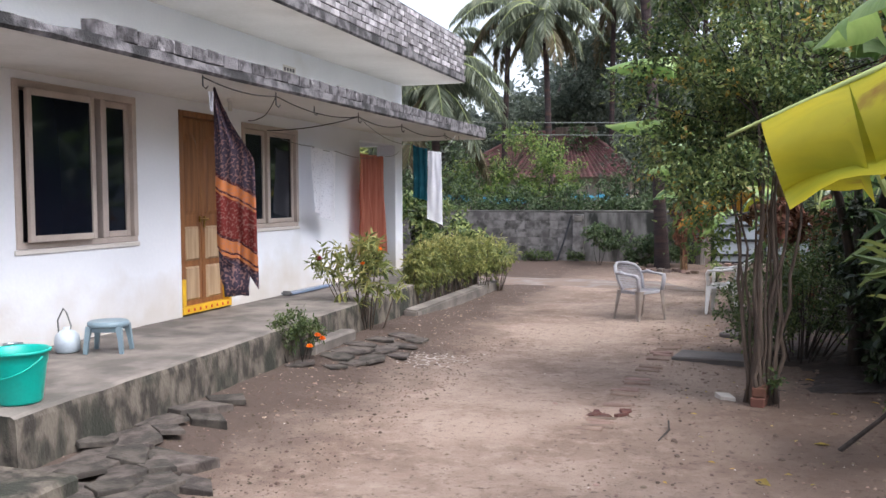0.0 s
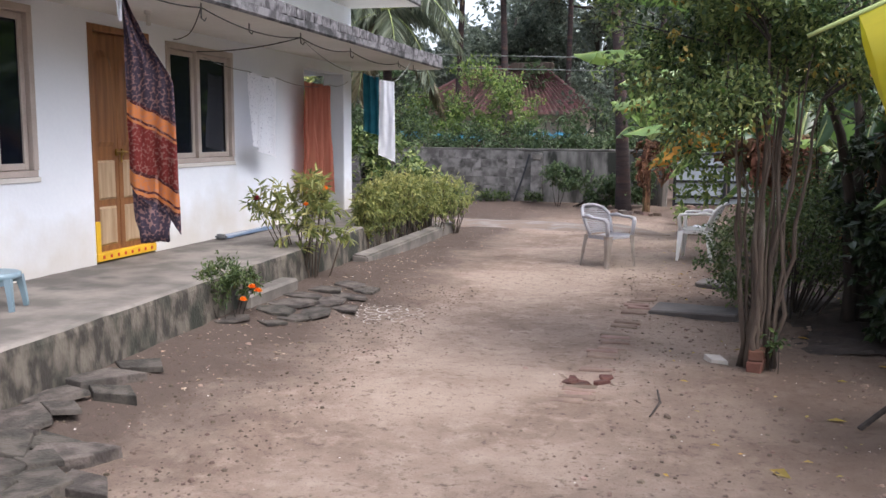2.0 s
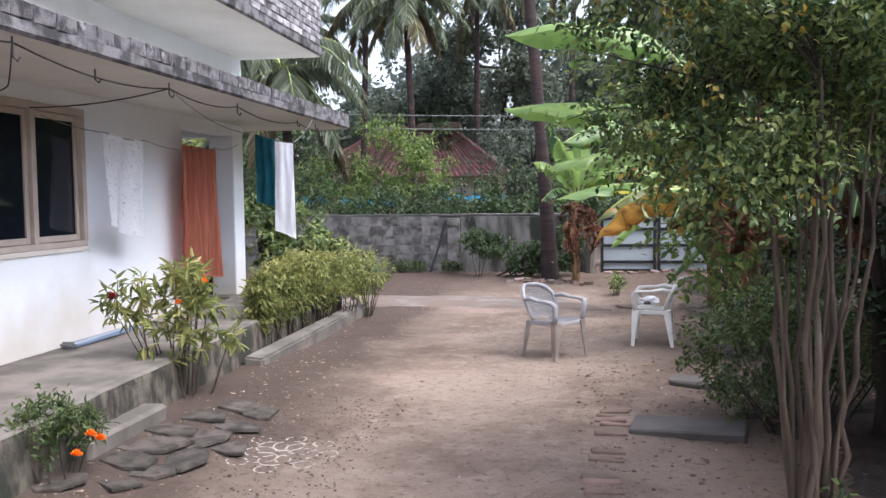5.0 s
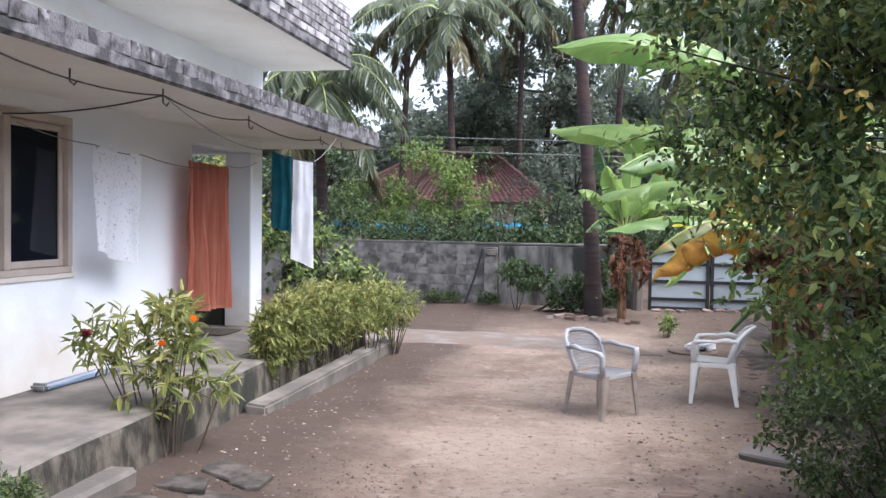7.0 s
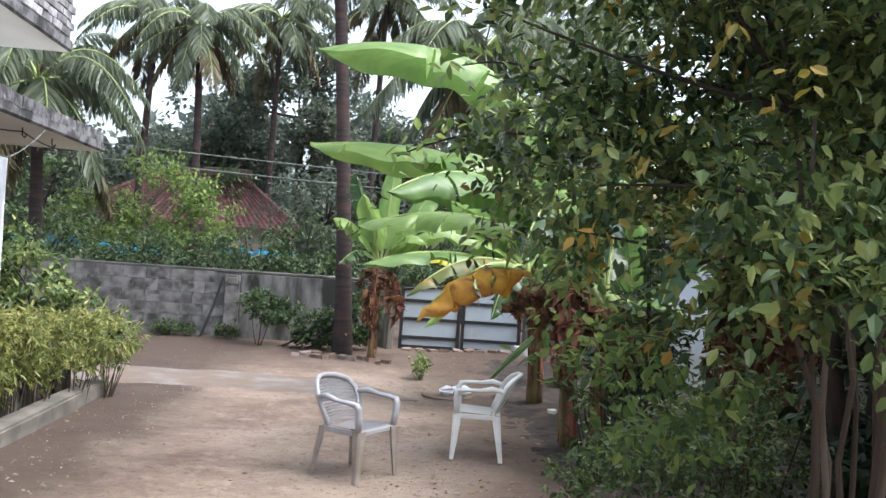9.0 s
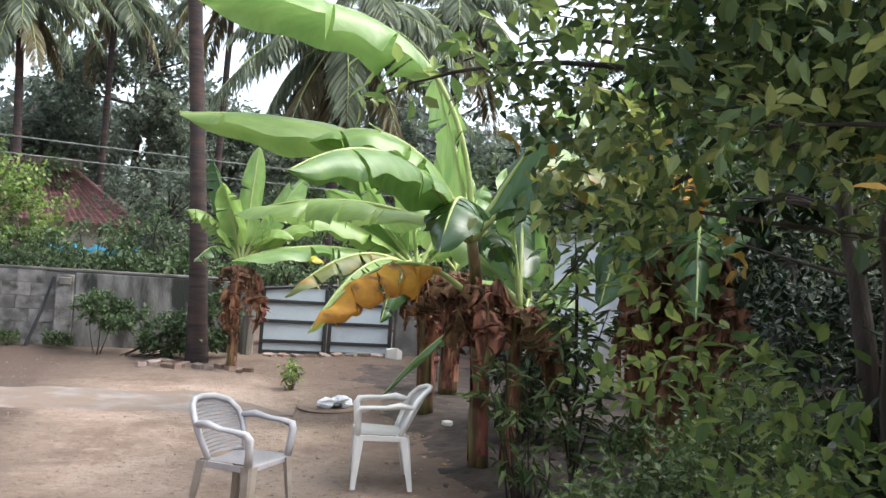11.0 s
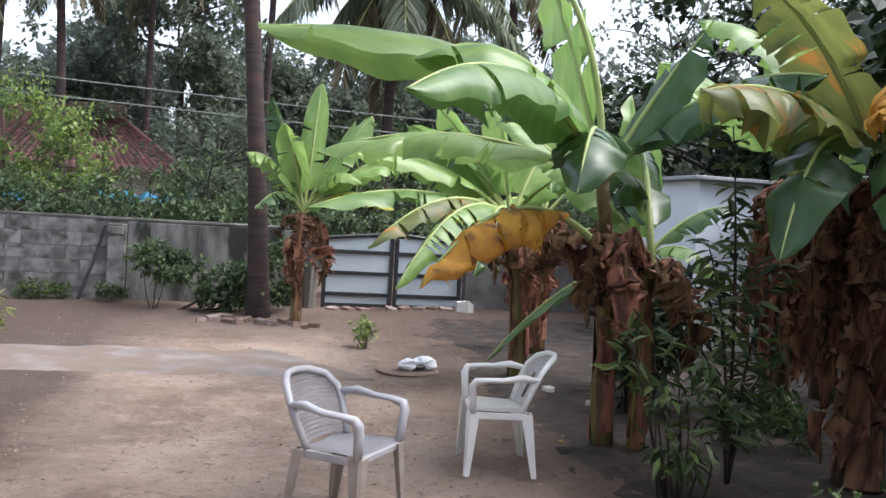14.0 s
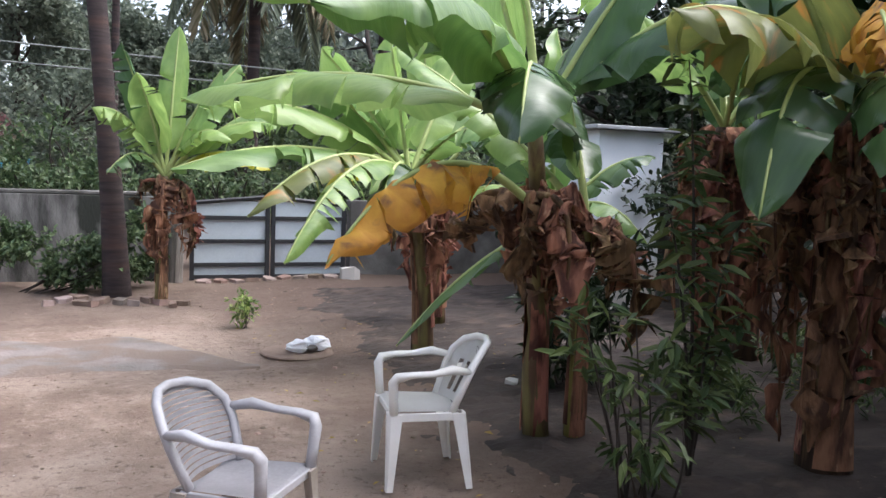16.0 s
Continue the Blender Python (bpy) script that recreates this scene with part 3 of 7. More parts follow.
BANANA_YELLOW = mat("yellow_banana_leaf", (0.5, 0.42, 0.02), (0.27, 0.31, 0.03), 0.42, 1.4, 10, 0.2, spec=0.4, grain=(1, 6, 1), through_light=0.4, third=(0.22, 0.1, 0.03), third_scale=2.0, third_at=(0.66, 0.74))
BANANA_ORANGE = mat("drying_banana_leaf", (0.64, 0.36, 0.05), (0.48, 0.22, 0.045), 0.7, 5, 16, 0.6, grain=(1, 3, 1), through_light=0.25, third=(0.22, 0.11, 0.06), third_scale=6.0, third_at=(0.54, 0.68))
BANANA_DRY = mat("dead_banana_leaf", (0.27, 0.14, 0.075), (0.07, 0.034, 0.021), 0.9, 5.0, 30, 1.0, spread=(0.4, 0.6), through_light=0.16, vary=0.5, grain=(2.5, 2.5, 0.7), third=(0.4, 0.25, 0.14), third_scale=7.0, third_at=(0.6, 0.7))
BANANA_OLIVE = mat("browning_banana_leaf", (0.2, 0.22, 0.06), (0.11, 0.13, 0.04), 0.4, 2.2, 12, 0.4, spec=0.5, grain=(1, 5, 1), through_light=0.4, third=(0.42, 0.2, 0.05), third_scale=2.4, third_at=(0.56, 0.68))
RIB = mat("leaf_rib", (0.36, 0.42, 0.16), (0.28, 0.34, 0.12), 0.5, 4, 30, 0.1)
STEM_BANANA = mat("banana_stem", (0.2, 0.17, 0.06), (0.08, 0.052, 0.028), 0.55, 2.5, 14, 0.3, grain=(6, 6, 0.8), third=(0.1, 0.05, 0.03), third_scale=2.2, third_at=(0.48, 0.62))
STEM_GREEN = mat("young_banana_stem", (0.3, 0.28, 0.07), (0.16, 0.14, 0.045), 0.55, 2.5, 14, 0.4, grain=(6, 6, 0.8), third=(0.09, 0.05, 0.03), third_scale=3.0, third_at=(0.54, 0.66))
STEM_BROWN = mat("withered_stem", (0.1, 0.06, 0.038), (0.045, 0.028, 0.02), 0.8, 2.5, 14, 0.6, grain=(6, 6, 0.8), third=(0.17, 0.11, 0.06), third_scale=3.0, third_at=(0.56, 0.7))
BARK = mat("smooth_bark", (0.115, 0.085, 0.064), (0.065, 0.048, 0.038), 0.9, 5, 40, 0.6, grain=(3, 3, 0.7), third=(0.15, 0.125, 0.1), third_scale=3, third_at=(0.58, 0.7))
BARK_DARK = mat("dark_bark", (0.055, 0.043, 0.036), (0.03, 0.024, 0.02), 0.92, 5, 40, 0.6, grain=(3, 3, 0.7))
PALM_BARK = mat("palm_bark", (0.05, 0.034, 0.032), (0.026, 0.019, 0.019), 0.92, 4, 30, 0.7, grain=(1, 1, 7), third=(0.085, 0.045, 0.035), third_scale=0.8, third_at=(0.5, 0.7))
PALM_LEAF = leaf_mat("palm_leaflet", (0.24, 0.27, 0.19), (0.15, 0.18, 0.12), 0.38, 0.35)
PALM_OLD = leaf_mat("old_palm_leaflet", (0.22, 0.19, 0.11), (0.13, 0.11, 0.06), 0.25, 0.35)
FLOWER = mat("orange_petals", (0.85, 0.24, 0.01), (0.75, 0.17, 0.01), 0.6, 9, 50, 0.1, through_light=0.2)
FLOWER_RED = mat("crimson_petals", (0.35, 0.02, 0.05), (0.28, 0.015, 0.04), 0.6, 9, 50, 0.1)


def mesh_of(name, verts, faces, material, smooth=False):
    me = bpy.data.meshes.new(name)
    me.from_pydata(verts, [], faces)
    for m in material if isinstance(material, (list, tuple)) else (material,):
        me.materials.append(m)
    if smooth:
        me.polygons.foreach_set("use_smooth", [True] * len(me.polygons))
    return me


LEAF_SHAPE = np.array(((0, 0, 0), (0.35, 0.26, 0.05), (0.35, 0, -0.03), (0.35, -0.26, 0.05), (0.75, 0.17, 0.0), (0.75, 0, -0.06), (0.75, -0.17, 0.0), (1, 0, -0.12)))
LEAF_FACES = ((0, 2, 1), (0, 3, 2), (1, 2, 5, 4), (2, 3, 6, 5), (4, 5, 7), (5, 6, 7))
CLUMP_SHAPE = np.array(((0, 0, 0), (0.5, 0.3, 0.04), (0.5, -0.3, 0.04), (1, 0, -0.1)))
CLUMP_FACES = ((0, 2, 3, 1),)


def leaves(name, at, way, size, material, rng, narrow=1.0, shape=LEAF_SHAPE, faces=LEAF_FACES):
    """One mesh of many small leaves: places, directions and lengths as arrays."""
    n = len(at)
    way = way / (np.linalg.norm(way, axis=1, keepdims=True) + 1e-9)
    up = rng.normal(0, 0.45, (n, 3)) + (0, 0, 1)
    side = np.cross(up, way)
    side /= np.linalg.norm(side, axis=1, keepdims=True) + 1e-9
    nor = np.cross(way, side)
    s = size.reshape(n, 1, 1)
    v = at[:, None, :] + s * (shape[None, :, 0:1] * way[:, None, :] + narrow * shape[None, :, 1:2] * side[:, None, :] + shape[None, :, 2:3] * nor[:, None, :])
    k = len(shape)
    idx = [tuple(i * k + j for j in f) for i in range(n) for f in faces]
    return mesh_of(name, v.reshape(-1, 3).tolist(), idx, material)


def sprays(rng, blobs, spacing_noise=1.6, gap=-0.12):
    """Twig ends inside rounded masses, thinned by noise so that the outline is uneven and has gaps."""
    out = []
    for cx, cy, cz, rx, ry, rz, n in blobs:
        k = 0
        while k < n:
            d = rng.normal(size=3)
            d /= np.linalg.norm(d)
            r = rng.uniform(0.35, 1.0) ** 0.6
            p = np.array((cx, cy, cz)) + d * r * (rx, ry, rz)
            k += 1
            if p[2] < 0.05 or noise.noise(tuple(float(c) * spacing_noise for c in p)) < gap * (0.4 + r):
                continue
            out.append((p, d))
    return out


def crown(name, parent, rng, blobs, material, per=8, size=(0.05, 0.09), spread=0.1, droop=0.25, narrow=1.0, gap=-0.12, freq=1.6, shape=LEAF_SHAPE, faces=LEAF_FACES, label="", kind=""):
    """Leaves in sprays along short twigs."""
    sp = sprays(rng, blobs, freq, gap)
    at, way = [], []
    for p, d in sp:
        twig = d + rng.normal(0, 0.6, 3) + (0, 0, 0.15)
        twig /= np.linalg.norm(twig)
        for k in range(per):
            q = p + twig * (k / per - 0.5) * spread * 2 + rng.normal(0, spread * 0.22, 3)
            w = twig * 0.6 + rng.normal(0, 0.75, 3) - (0, 0, droop)
            at.append(q)
            way.append(w)
    at, way = np.array(at), np.array(way)
    me = leaves(name, at, way, rng.uniform(*size, len(at)), material, rng, narrow, shape, faces)
    ob = new(name, me)
    ob.parent = parent
    tagged(ob, label, kind=kind)
    return sp


def limbs(name, parent, rng, roots, targets, material, r0=0.03, r1=0.004, sides=6, bend=0.25, label=""):
    """Branches from points on the stems out to twig ends."""
    bm = bmesh.new()
    roots = [Vector(r) for r in roots]
    for t in targets:
        t = Vector(t)
        a = min(roots, key=lambda r: (r - t).length + (2.0 if r.z > t.z else 0))
        mid = (a + t) / 2 + Vector(rng.normal(0, bend * (t - a).length * 0.4, 3)) + Vector((0, 0, bend * (t - a).length * 0.4))
        pts = curve3(a, mid, t, 5)
        tube(bm, pts, [r0 + (r1 - r0) * (i / 5) ** 0.7 for i in range(6)], sides, cap=False)
    return part(name, bm, material, parent, label, smooth=True, kind="stuff")


def plant(name, label, category, x, y, group="", kind="", z=None):
    ob = thing(name, label, category, group, kind)
    ob.matrix_world = pose(x, y, ground_z(x, y) if z is None else z)
    return ob


def local(blobs, x, y):
    return [(bx - x, by - y, bz, *r) for bx, by, bz, *r in blobs]


# garden tree with many slender stems
def garden_tree():
    rng = np.random.default_rng(4)
    X, Y = 0.12, 7.12
    t = plant("garden_tree", "bushy garden tree with a cluster of slender bare stems", "tree", X, Y)
    roots = []
    for k in range(15):
        a = 2 * math.pi * k / 15 + rng.uniform(-0.2, 0.2)
        r = rng.uniform(0.04, 0.14)
        foot = Vector((r * math.cos(a) * 1.1, r * math.sin(a), -0.04))
        lean = rng.uniform(0.06, 0.3)
        top = Vector((math.cos(a) * lean * 1.1, math.sin(a) * lean, rng.uniform(1.7, 2.5)))
        mid = foot.lerp(top, 0.5) - Vector((math.cos(a), math.sin(a), 0)) * rng.uniform(0.03, 0.1)
        pts = [p + Vector(rng.normal(0, 0.016, 3)) for p in curve3(foot, mid, top, 9)]
        w = rng.uniform(0.009, 0.019)
        part("stem", tube(bmesh.new(), pts, [w * (1.15 - 0.75 * i / 9) for i in range(10)], 8), BARK, t, smooth=True)
        roots += [tuple(p) for p in pts[4:]]
    blobs = local([(0.0, 6.75, 2.15, 0.42, 0.35, 0.45, 150), (0.1, 7.3, 2.6, 0.75, 0.75, 0.7, 330), (-0.35, 7.1, 2.05, 0.5, 0.55, 0.55, 230), (-0.55, 7.35, 2.5, 0.45, 0.5, 0.55, 200), (0.55, 7.0, 2.2, 0.55, 0.6, 0.42, 210),
                   (0.8, 7.4, 2.5, 0.6, 0.6, 0.7, 240), (0.1, 7.6, 3.3, 0.75, 0.7, 0.6, 260), (-0.3, 6.85, 1.68, 0.34, 0.4, 0.26, 60), (0.5, 7.9, 2.15, 0.5, 0.5, 0.42, 130), (-0.45, 7.9, 1.95, 0.45, 0.5, 0.45, 140), (-0.2, 7.8, 2.9, 0.55, 0.5, 0.6, 160), (0.95, 7.5, 3.3, 0.7, 0.6, 0.6, 200), (1.35, 7.7, 2.6, 0.6, 0.6, 0.7, 180), (-0.3, 7.2, 3.4, 0.55, 0.5, 0.45, 150)], X, Y)
    sp = crown("crown", t, rng, blobs, LEAF_TREE, per=25, size=(0.03, 0.055), spread=0.15, gap=-0.05, freq=2.2, label="dense small glossy leaves")
    yl = [(b[0], b[1], b[2], b[3] * 1.05, b[4] * 1.05, b[5] * 1.05, int(b[6] * 0.07)) for b in blobs]
    crown("yellowed_sprig", t, rng, yl, LEAF_YELLOWED, per=8, size=(0.032, 0.055), spread=0.09, label="yellowing leaves among the green", kind="stuff")
    pick = [tuple(sp[i][0]) for i in rng.choice(len(sp), 90, replace=False)]
    limbs("branch", t, rng, roots, pick, BARK_DARK, 0.01, 0.003, 5, label="thin dark branches")
    crown("low_spray", t, rng, local([(-0.28, 7.65, 1.28, 0.26, 0.3, 0.24, 46), (-0.45, 8.1, 1.45, 0.26, 0.3, 0.22, 24)], X, Y), LEAF_BRIGHT, per=8, size=(0.036, 0.065), spread=0.1, gap=-0.3, label="brighter leaves on low branches", kind="stuff")
    # long arching twigs that reach over the yard
    for tip in ((-1.15, 8.5, 2.05), (-0.95, 8.1, 2.35), (-0.75, 8.9, 2.3), (-0.5, 8.6, 1.55)):
        a, b = Vector((-0.25, 7.6, 1.9)) - Vector((X, Y, 0)), Vector(tip) - Vector((X, Y, 0))
        pts = curve3(a, (a + b) / 2 + Vector((0, 0, 0.28)), b, 9)
        tw = part("long_twig", tube(bmesh.new(), pts, [0.011 - 0.0009 * i for i in range(10)], 6), BARK_DARK, t, smooth=True)
        at = np.array([p + Vector(rng.normal(0, 0.05, 3)) for p in pts[3:] for _ in range(11)])
        part_ob = new("twig_leaves", leaves("twig_leaves", at, rng.normal(0, 1, at.shape) - (0, 0, 0.2), rng.uniform(0.045, 0.085, len(at)), LEAF_BRIGHT, rng))
        part_ob.parent = tw
    return t


garden_tree()


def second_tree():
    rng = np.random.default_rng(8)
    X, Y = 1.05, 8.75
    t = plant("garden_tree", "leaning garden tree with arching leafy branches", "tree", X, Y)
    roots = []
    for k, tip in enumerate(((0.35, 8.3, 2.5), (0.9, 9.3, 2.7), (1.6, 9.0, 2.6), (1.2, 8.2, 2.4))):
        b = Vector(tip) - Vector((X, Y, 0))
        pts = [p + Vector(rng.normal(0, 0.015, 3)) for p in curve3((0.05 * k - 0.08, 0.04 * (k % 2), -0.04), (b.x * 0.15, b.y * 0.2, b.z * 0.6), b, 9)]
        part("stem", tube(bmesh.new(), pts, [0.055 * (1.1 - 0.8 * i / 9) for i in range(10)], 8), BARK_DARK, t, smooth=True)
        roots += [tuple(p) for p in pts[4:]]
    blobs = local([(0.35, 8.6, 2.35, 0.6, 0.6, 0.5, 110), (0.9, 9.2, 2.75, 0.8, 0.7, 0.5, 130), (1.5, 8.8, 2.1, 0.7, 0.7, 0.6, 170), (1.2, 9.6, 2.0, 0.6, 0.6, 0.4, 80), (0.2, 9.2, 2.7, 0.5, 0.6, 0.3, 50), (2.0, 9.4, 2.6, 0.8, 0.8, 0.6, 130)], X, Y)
    # leaf green darkened: this side's shade is put into the crown colour
    sp = crown("crown", t, rng, blobs, leaf_mat("shaded_tree_leaf", (0.095, 0.14, 0.048), (0.035, 0.062, 0.02), 0.24, 0.75), per=17, size=(0.03, 0.056), spread=0.15, gap=0.0, freq=2.2, label="small leaves on thin twigs, shade put into their green")
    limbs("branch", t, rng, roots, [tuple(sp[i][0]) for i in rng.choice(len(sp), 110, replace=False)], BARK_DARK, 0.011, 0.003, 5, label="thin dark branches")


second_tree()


def bush(name, label, x, y, blobs, material, seed, per=9, size=(0.03, 0.055), spread=0.07, stems=10, narrow=1.0, gap=-0.05, category="bush", stem_r=0.008, group="", freq=3.0, bark=BARK_DARK):
    rng = np.random.default_rng(seed)
    b = plant(name, label, category, x, y, group)
    bl = local(blobs, x, y)
    sp = crown("foliage", b, rng, bl, material, per=per, size=size, spread=spread, gap=gap, freq=freq, narrow=narrow)
    tops = [sp[i][0] for i in rng.choice(len(sp), min(stems, len(sp)), replace=False)]
    bm = bmesh.new()
    for p in tops:
        foot = Vector((p[0] * 0.35 + rng.normal(0, 0.03), p[1] * 0.55 + rng.normal(0, 0.03), -0.03))
        q = Vector(p)
        mid = foot.lerp(q, 0.5) + Vector(rng.normal(0, 0.04, 3))
        tube(bm, curve3(foot, mid, q, 5), [stem_r * (1.2 - 0.16 * i) for i in range(6)], 5, cap=False)
    part("stem", bm, bark, b, smooth=True)
    return b


bush("low_bush", "dense fine-leaved low green bush beside the garden tree", 0.5, 9.05,
     [(0.35, 8.95, 0.55, 0.6, 0.5, 0.5, 420), (0.75, 9.2, 0.7, 0.6, 0.6, 0.55, 380), (0.15, 9.3, 0.45, 0.4, 0.45, 0.4, 200), (1.0, 9.6, 0.5, 0.5, 0.5, 0.45, 160)], LEAF_BUSH, 11, per=14, size=(0.025, 0.05), stems=30, spread=0.08)
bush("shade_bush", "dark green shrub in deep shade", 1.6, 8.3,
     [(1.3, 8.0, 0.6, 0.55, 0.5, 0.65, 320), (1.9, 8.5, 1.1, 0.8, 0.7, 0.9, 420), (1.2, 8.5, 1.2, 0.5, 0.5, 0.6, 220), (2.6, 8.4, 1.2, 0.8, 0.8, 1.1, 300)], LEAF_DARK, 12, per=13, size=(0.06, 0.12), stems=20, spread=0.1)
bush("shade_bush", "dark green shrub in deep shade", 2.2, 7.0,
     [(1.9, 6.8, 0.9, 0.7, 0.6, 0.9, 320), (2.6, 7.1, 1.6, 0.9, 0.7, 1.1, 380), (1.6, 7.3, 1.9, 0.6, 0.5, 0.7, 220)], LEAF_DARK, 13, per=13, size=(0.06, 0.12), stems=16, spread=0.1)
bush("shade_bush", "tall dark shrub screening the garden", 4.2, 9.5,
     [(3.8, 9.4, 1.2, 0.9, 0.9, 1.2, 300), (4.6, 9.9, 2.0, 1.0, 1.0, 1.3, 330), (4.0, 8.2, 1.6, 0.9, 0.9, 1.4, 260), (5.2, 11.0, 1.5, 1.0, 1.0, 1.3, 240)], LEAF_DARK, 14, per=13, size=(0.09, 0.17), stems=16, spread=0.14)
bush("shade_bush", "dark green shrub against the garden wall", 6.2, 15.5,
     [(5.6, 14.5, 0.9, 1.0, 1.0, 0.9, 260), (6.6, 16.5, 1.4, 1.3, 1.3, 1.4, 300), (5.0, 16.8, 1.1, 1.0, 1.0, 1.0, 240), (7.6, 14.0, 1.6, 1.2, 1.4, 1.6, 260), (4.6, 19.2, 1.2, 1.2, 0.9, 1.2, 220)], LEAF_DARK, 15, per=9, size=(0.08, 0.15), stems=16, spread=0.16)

# hedge of yellow-green shrubs behind the kerb, each plant its own
for i, (hx, hy, hz, hr) in enumerate(((-4.14, 11.15, 0.82, 0.13), (-4.16, 11.6, 0.9, 0.2), (-4.15, 12.05, 0.98, 0.24), (-4.13, 12.55, 1.0, 0.28), (-4.1, 13.1, 0.95, 0.3), (-4.02, 13.7, 0.9, 0.34), (-3.86, 14.3, 0.84, 0.36))):
    bush("hedge_shrub", "yellow-green leafy hedge shrub behind the kerb", hx, hy,
         [(hx, hy, hz * 0.7, hr, hr, hz * 0.33, 150), (hx - 0.04, hy, hz * 0.42, hr * 0.6, hr * 0.9, hz * 0.2, 34)], LEAF_HEDGE, 30 + i, per=11, size=(0.05, 0.1), stems=16, spread=0.08, narrow=0.55, gap=-0.12, group="hedge beside the verandah", stem_r=0.006, bark=BARK)
shrub = bush("flower_shrub", "tall leggy oleander-like shrub with orange and crimson flowers", -4.02, 9.15,
             [(-4.42, 9.05, 0.78, 0.2, 0.2, 0.2, 24), (-4.05, 9.2, 0.85, 0.22, 0.24, 0.22, 36), (-3.88, 9.1, 0.62, 0.17, 0.2, 0.28, 28), (-4.1, 9.05, 0.42, 0.2, 0.2, 0.22, 9), (-3.75, 9.35, 0.5, 0.12, 0.14, 0.15, 6)], LEAF_HEDGE, 50, per=8, size=(0.08, 0.15), stems=22, spread=0.06, narrow=0.5, gap=-0.4, stem_r=0.007, bark=BARK)
herb = bush("marigold", "small dark green marigold plant with orange flowers", -3.85, 7.2,
            [(-3.9, 7.2, 0.35, 0.17, 0.2, 0.14, 90), (-3.8, 7.35, 0.28, 0.14, 0.14, 0.12, 50), (-3.88, 7.0, 0.22, 0.14, 0.14, 0.12, 40)], LEAF_BUSH, 51, per=9, size=(0.03, 0.06), stems=12, spread=0.05, narrow=0.6, gap=-0.3, stem_r=0.004)


def blossom(parent, x, y, z, r, material, label):
    bm = bmesh.new()
    rng = np.random.default_rng(int(abs(x * 1000)))
    for k in range(16):
        a, e = 2.4 * k, 0.2 + 1.2 * k / 16
        d = Vector((math.cos(a) * math.cos(e), math.sin(a) * math.cos(e), math.sin(e)))
        s = d.cross(Vector((0, 0, 1))).normalized() * r * 0.45
        vs = [bm.verts.new(c) for c in ((0, 0, 0), tuple(d * r * 0.7 + s), tuple(d * r), tuple(d * r * 0.7 - s))]
        bm.faces.new(vs)
    bm.transform(Matrix.Translation((x, y, z)))
    bm.transform(Matrix.Translation(-parent.matrix_world.translation))
    part("flower", bm, material, parent, label)


for fx, fy, fz in ((-3.66, 7.24, 0.24), (-3.7, 7.16, 0.15), (-3.64, 7.3, 0.2)):
    blossom(herb, fx, fy, fz + 0.08, 0.04, FLOWER, "orange marigold flower")
blossom(shrub, -4.5, 8.95, 0.87, 0.06, FLOWER_RED, "crimson flower")
blossom(shrub, -3.98, 9.0, 0.83, 0.04, FLOWER, "orange flower")
blossom(shrub, -3.82, 9.1, 0.98, 0.05, FLOWER, "orange flower")


# ---- bananas ----
def banana_leaf(base, mid, tip, width, material, fold=0.35, roll=0.0, stalk=0.16, tears=5, seed=0, hang=0.0, blunt=False):
    """A blade along an arched rib: two wings that fold down, wavy and torn into strips. Returns blade and rib."""
    rng = np.random.default_rng(seed)
    n = 34
    pts = curve3(base, mid, tip, n)
    blade, rib = bmesh.new(), bmesh.new()
    length = sum((b - a).length for a, b in zip(pts, pts[1:]))
    torn = {1: sorted(rng.choice(range(8, n - 2), tears, replace=False)), -1: sorted(rng.choice(range(8, n - 2), tears, replace=False))}
    for s in (1, -1):
        last, droop = None, fold
        for i in range(n + 1):
            u = i / n
            if u < stalk:
                continue
            d = (pts[min(i + 1, n)] - pts[max(i - 1, 0)]).normalized()
            side = d.cross(Vector((0, 0, 1)))
            side = side.normalized() if side.length > 0.05 else Vector((1, 0, 0))
            side = Matrix.Rotation(roll, 3, d) @ side
            up = side.cross(d)
            v = (u - stalk) / (1 - stalk)
            w = width * 0.5 * min(1, (v / 0.14) ** 0.6 if v < 0.14 else 1) * (1 - max(0, (v - 0.55) / 0.45) ** 2.2) ** 0.75 + 0.004
            if blunt:
                w = width * 0.5 * min(1, (v / 0.14) ** 0.6 if v < 0.14 else 1)
                if u > 0.955:
                    continue
            row = []
            for k in range(5):
                r = k / 4
                wave = 0.035 * width * math.sin(u * 34 + s + seed) * r * r + 0.05 * width * noise.noise((u * 7, s * 3 + seed, r))
                ang = droop * (0.4 + 0.9 * r) + hang * r
                off = side * (s * w * r * math.cos(ang)) - up * (w * r * math.sin(ang) - wave)
                off += d * (0.10 * w * r)
                row.append(blade.verts.new(pts[i] + off))
            if last:
                for k in range(4):
                    q = (last[k], last[k + 1], row[k + 1], row[k])
                    blade.faces.new(q if s > 0 else q[::-1])
            last = row
            if i in torn[s]:
                droop = fold + rng.uniform(-0.16, 0.34)
                last = [blade.verts.new(p.co.copy()) for p in row]
                last[0] = row[0]
                for k in range(1, 5):
                    last[k].co += d * (0.012 * k) - up * (0.012 * k * rng.uniform(0, 2))
    tube(rib, [p - Vector((0, 0, 0.006)) for p in pts], [0.024 * (1 - 0.86 * i / n) + 0.002 for i in range(n + 1)], 6)
    return blade, rib


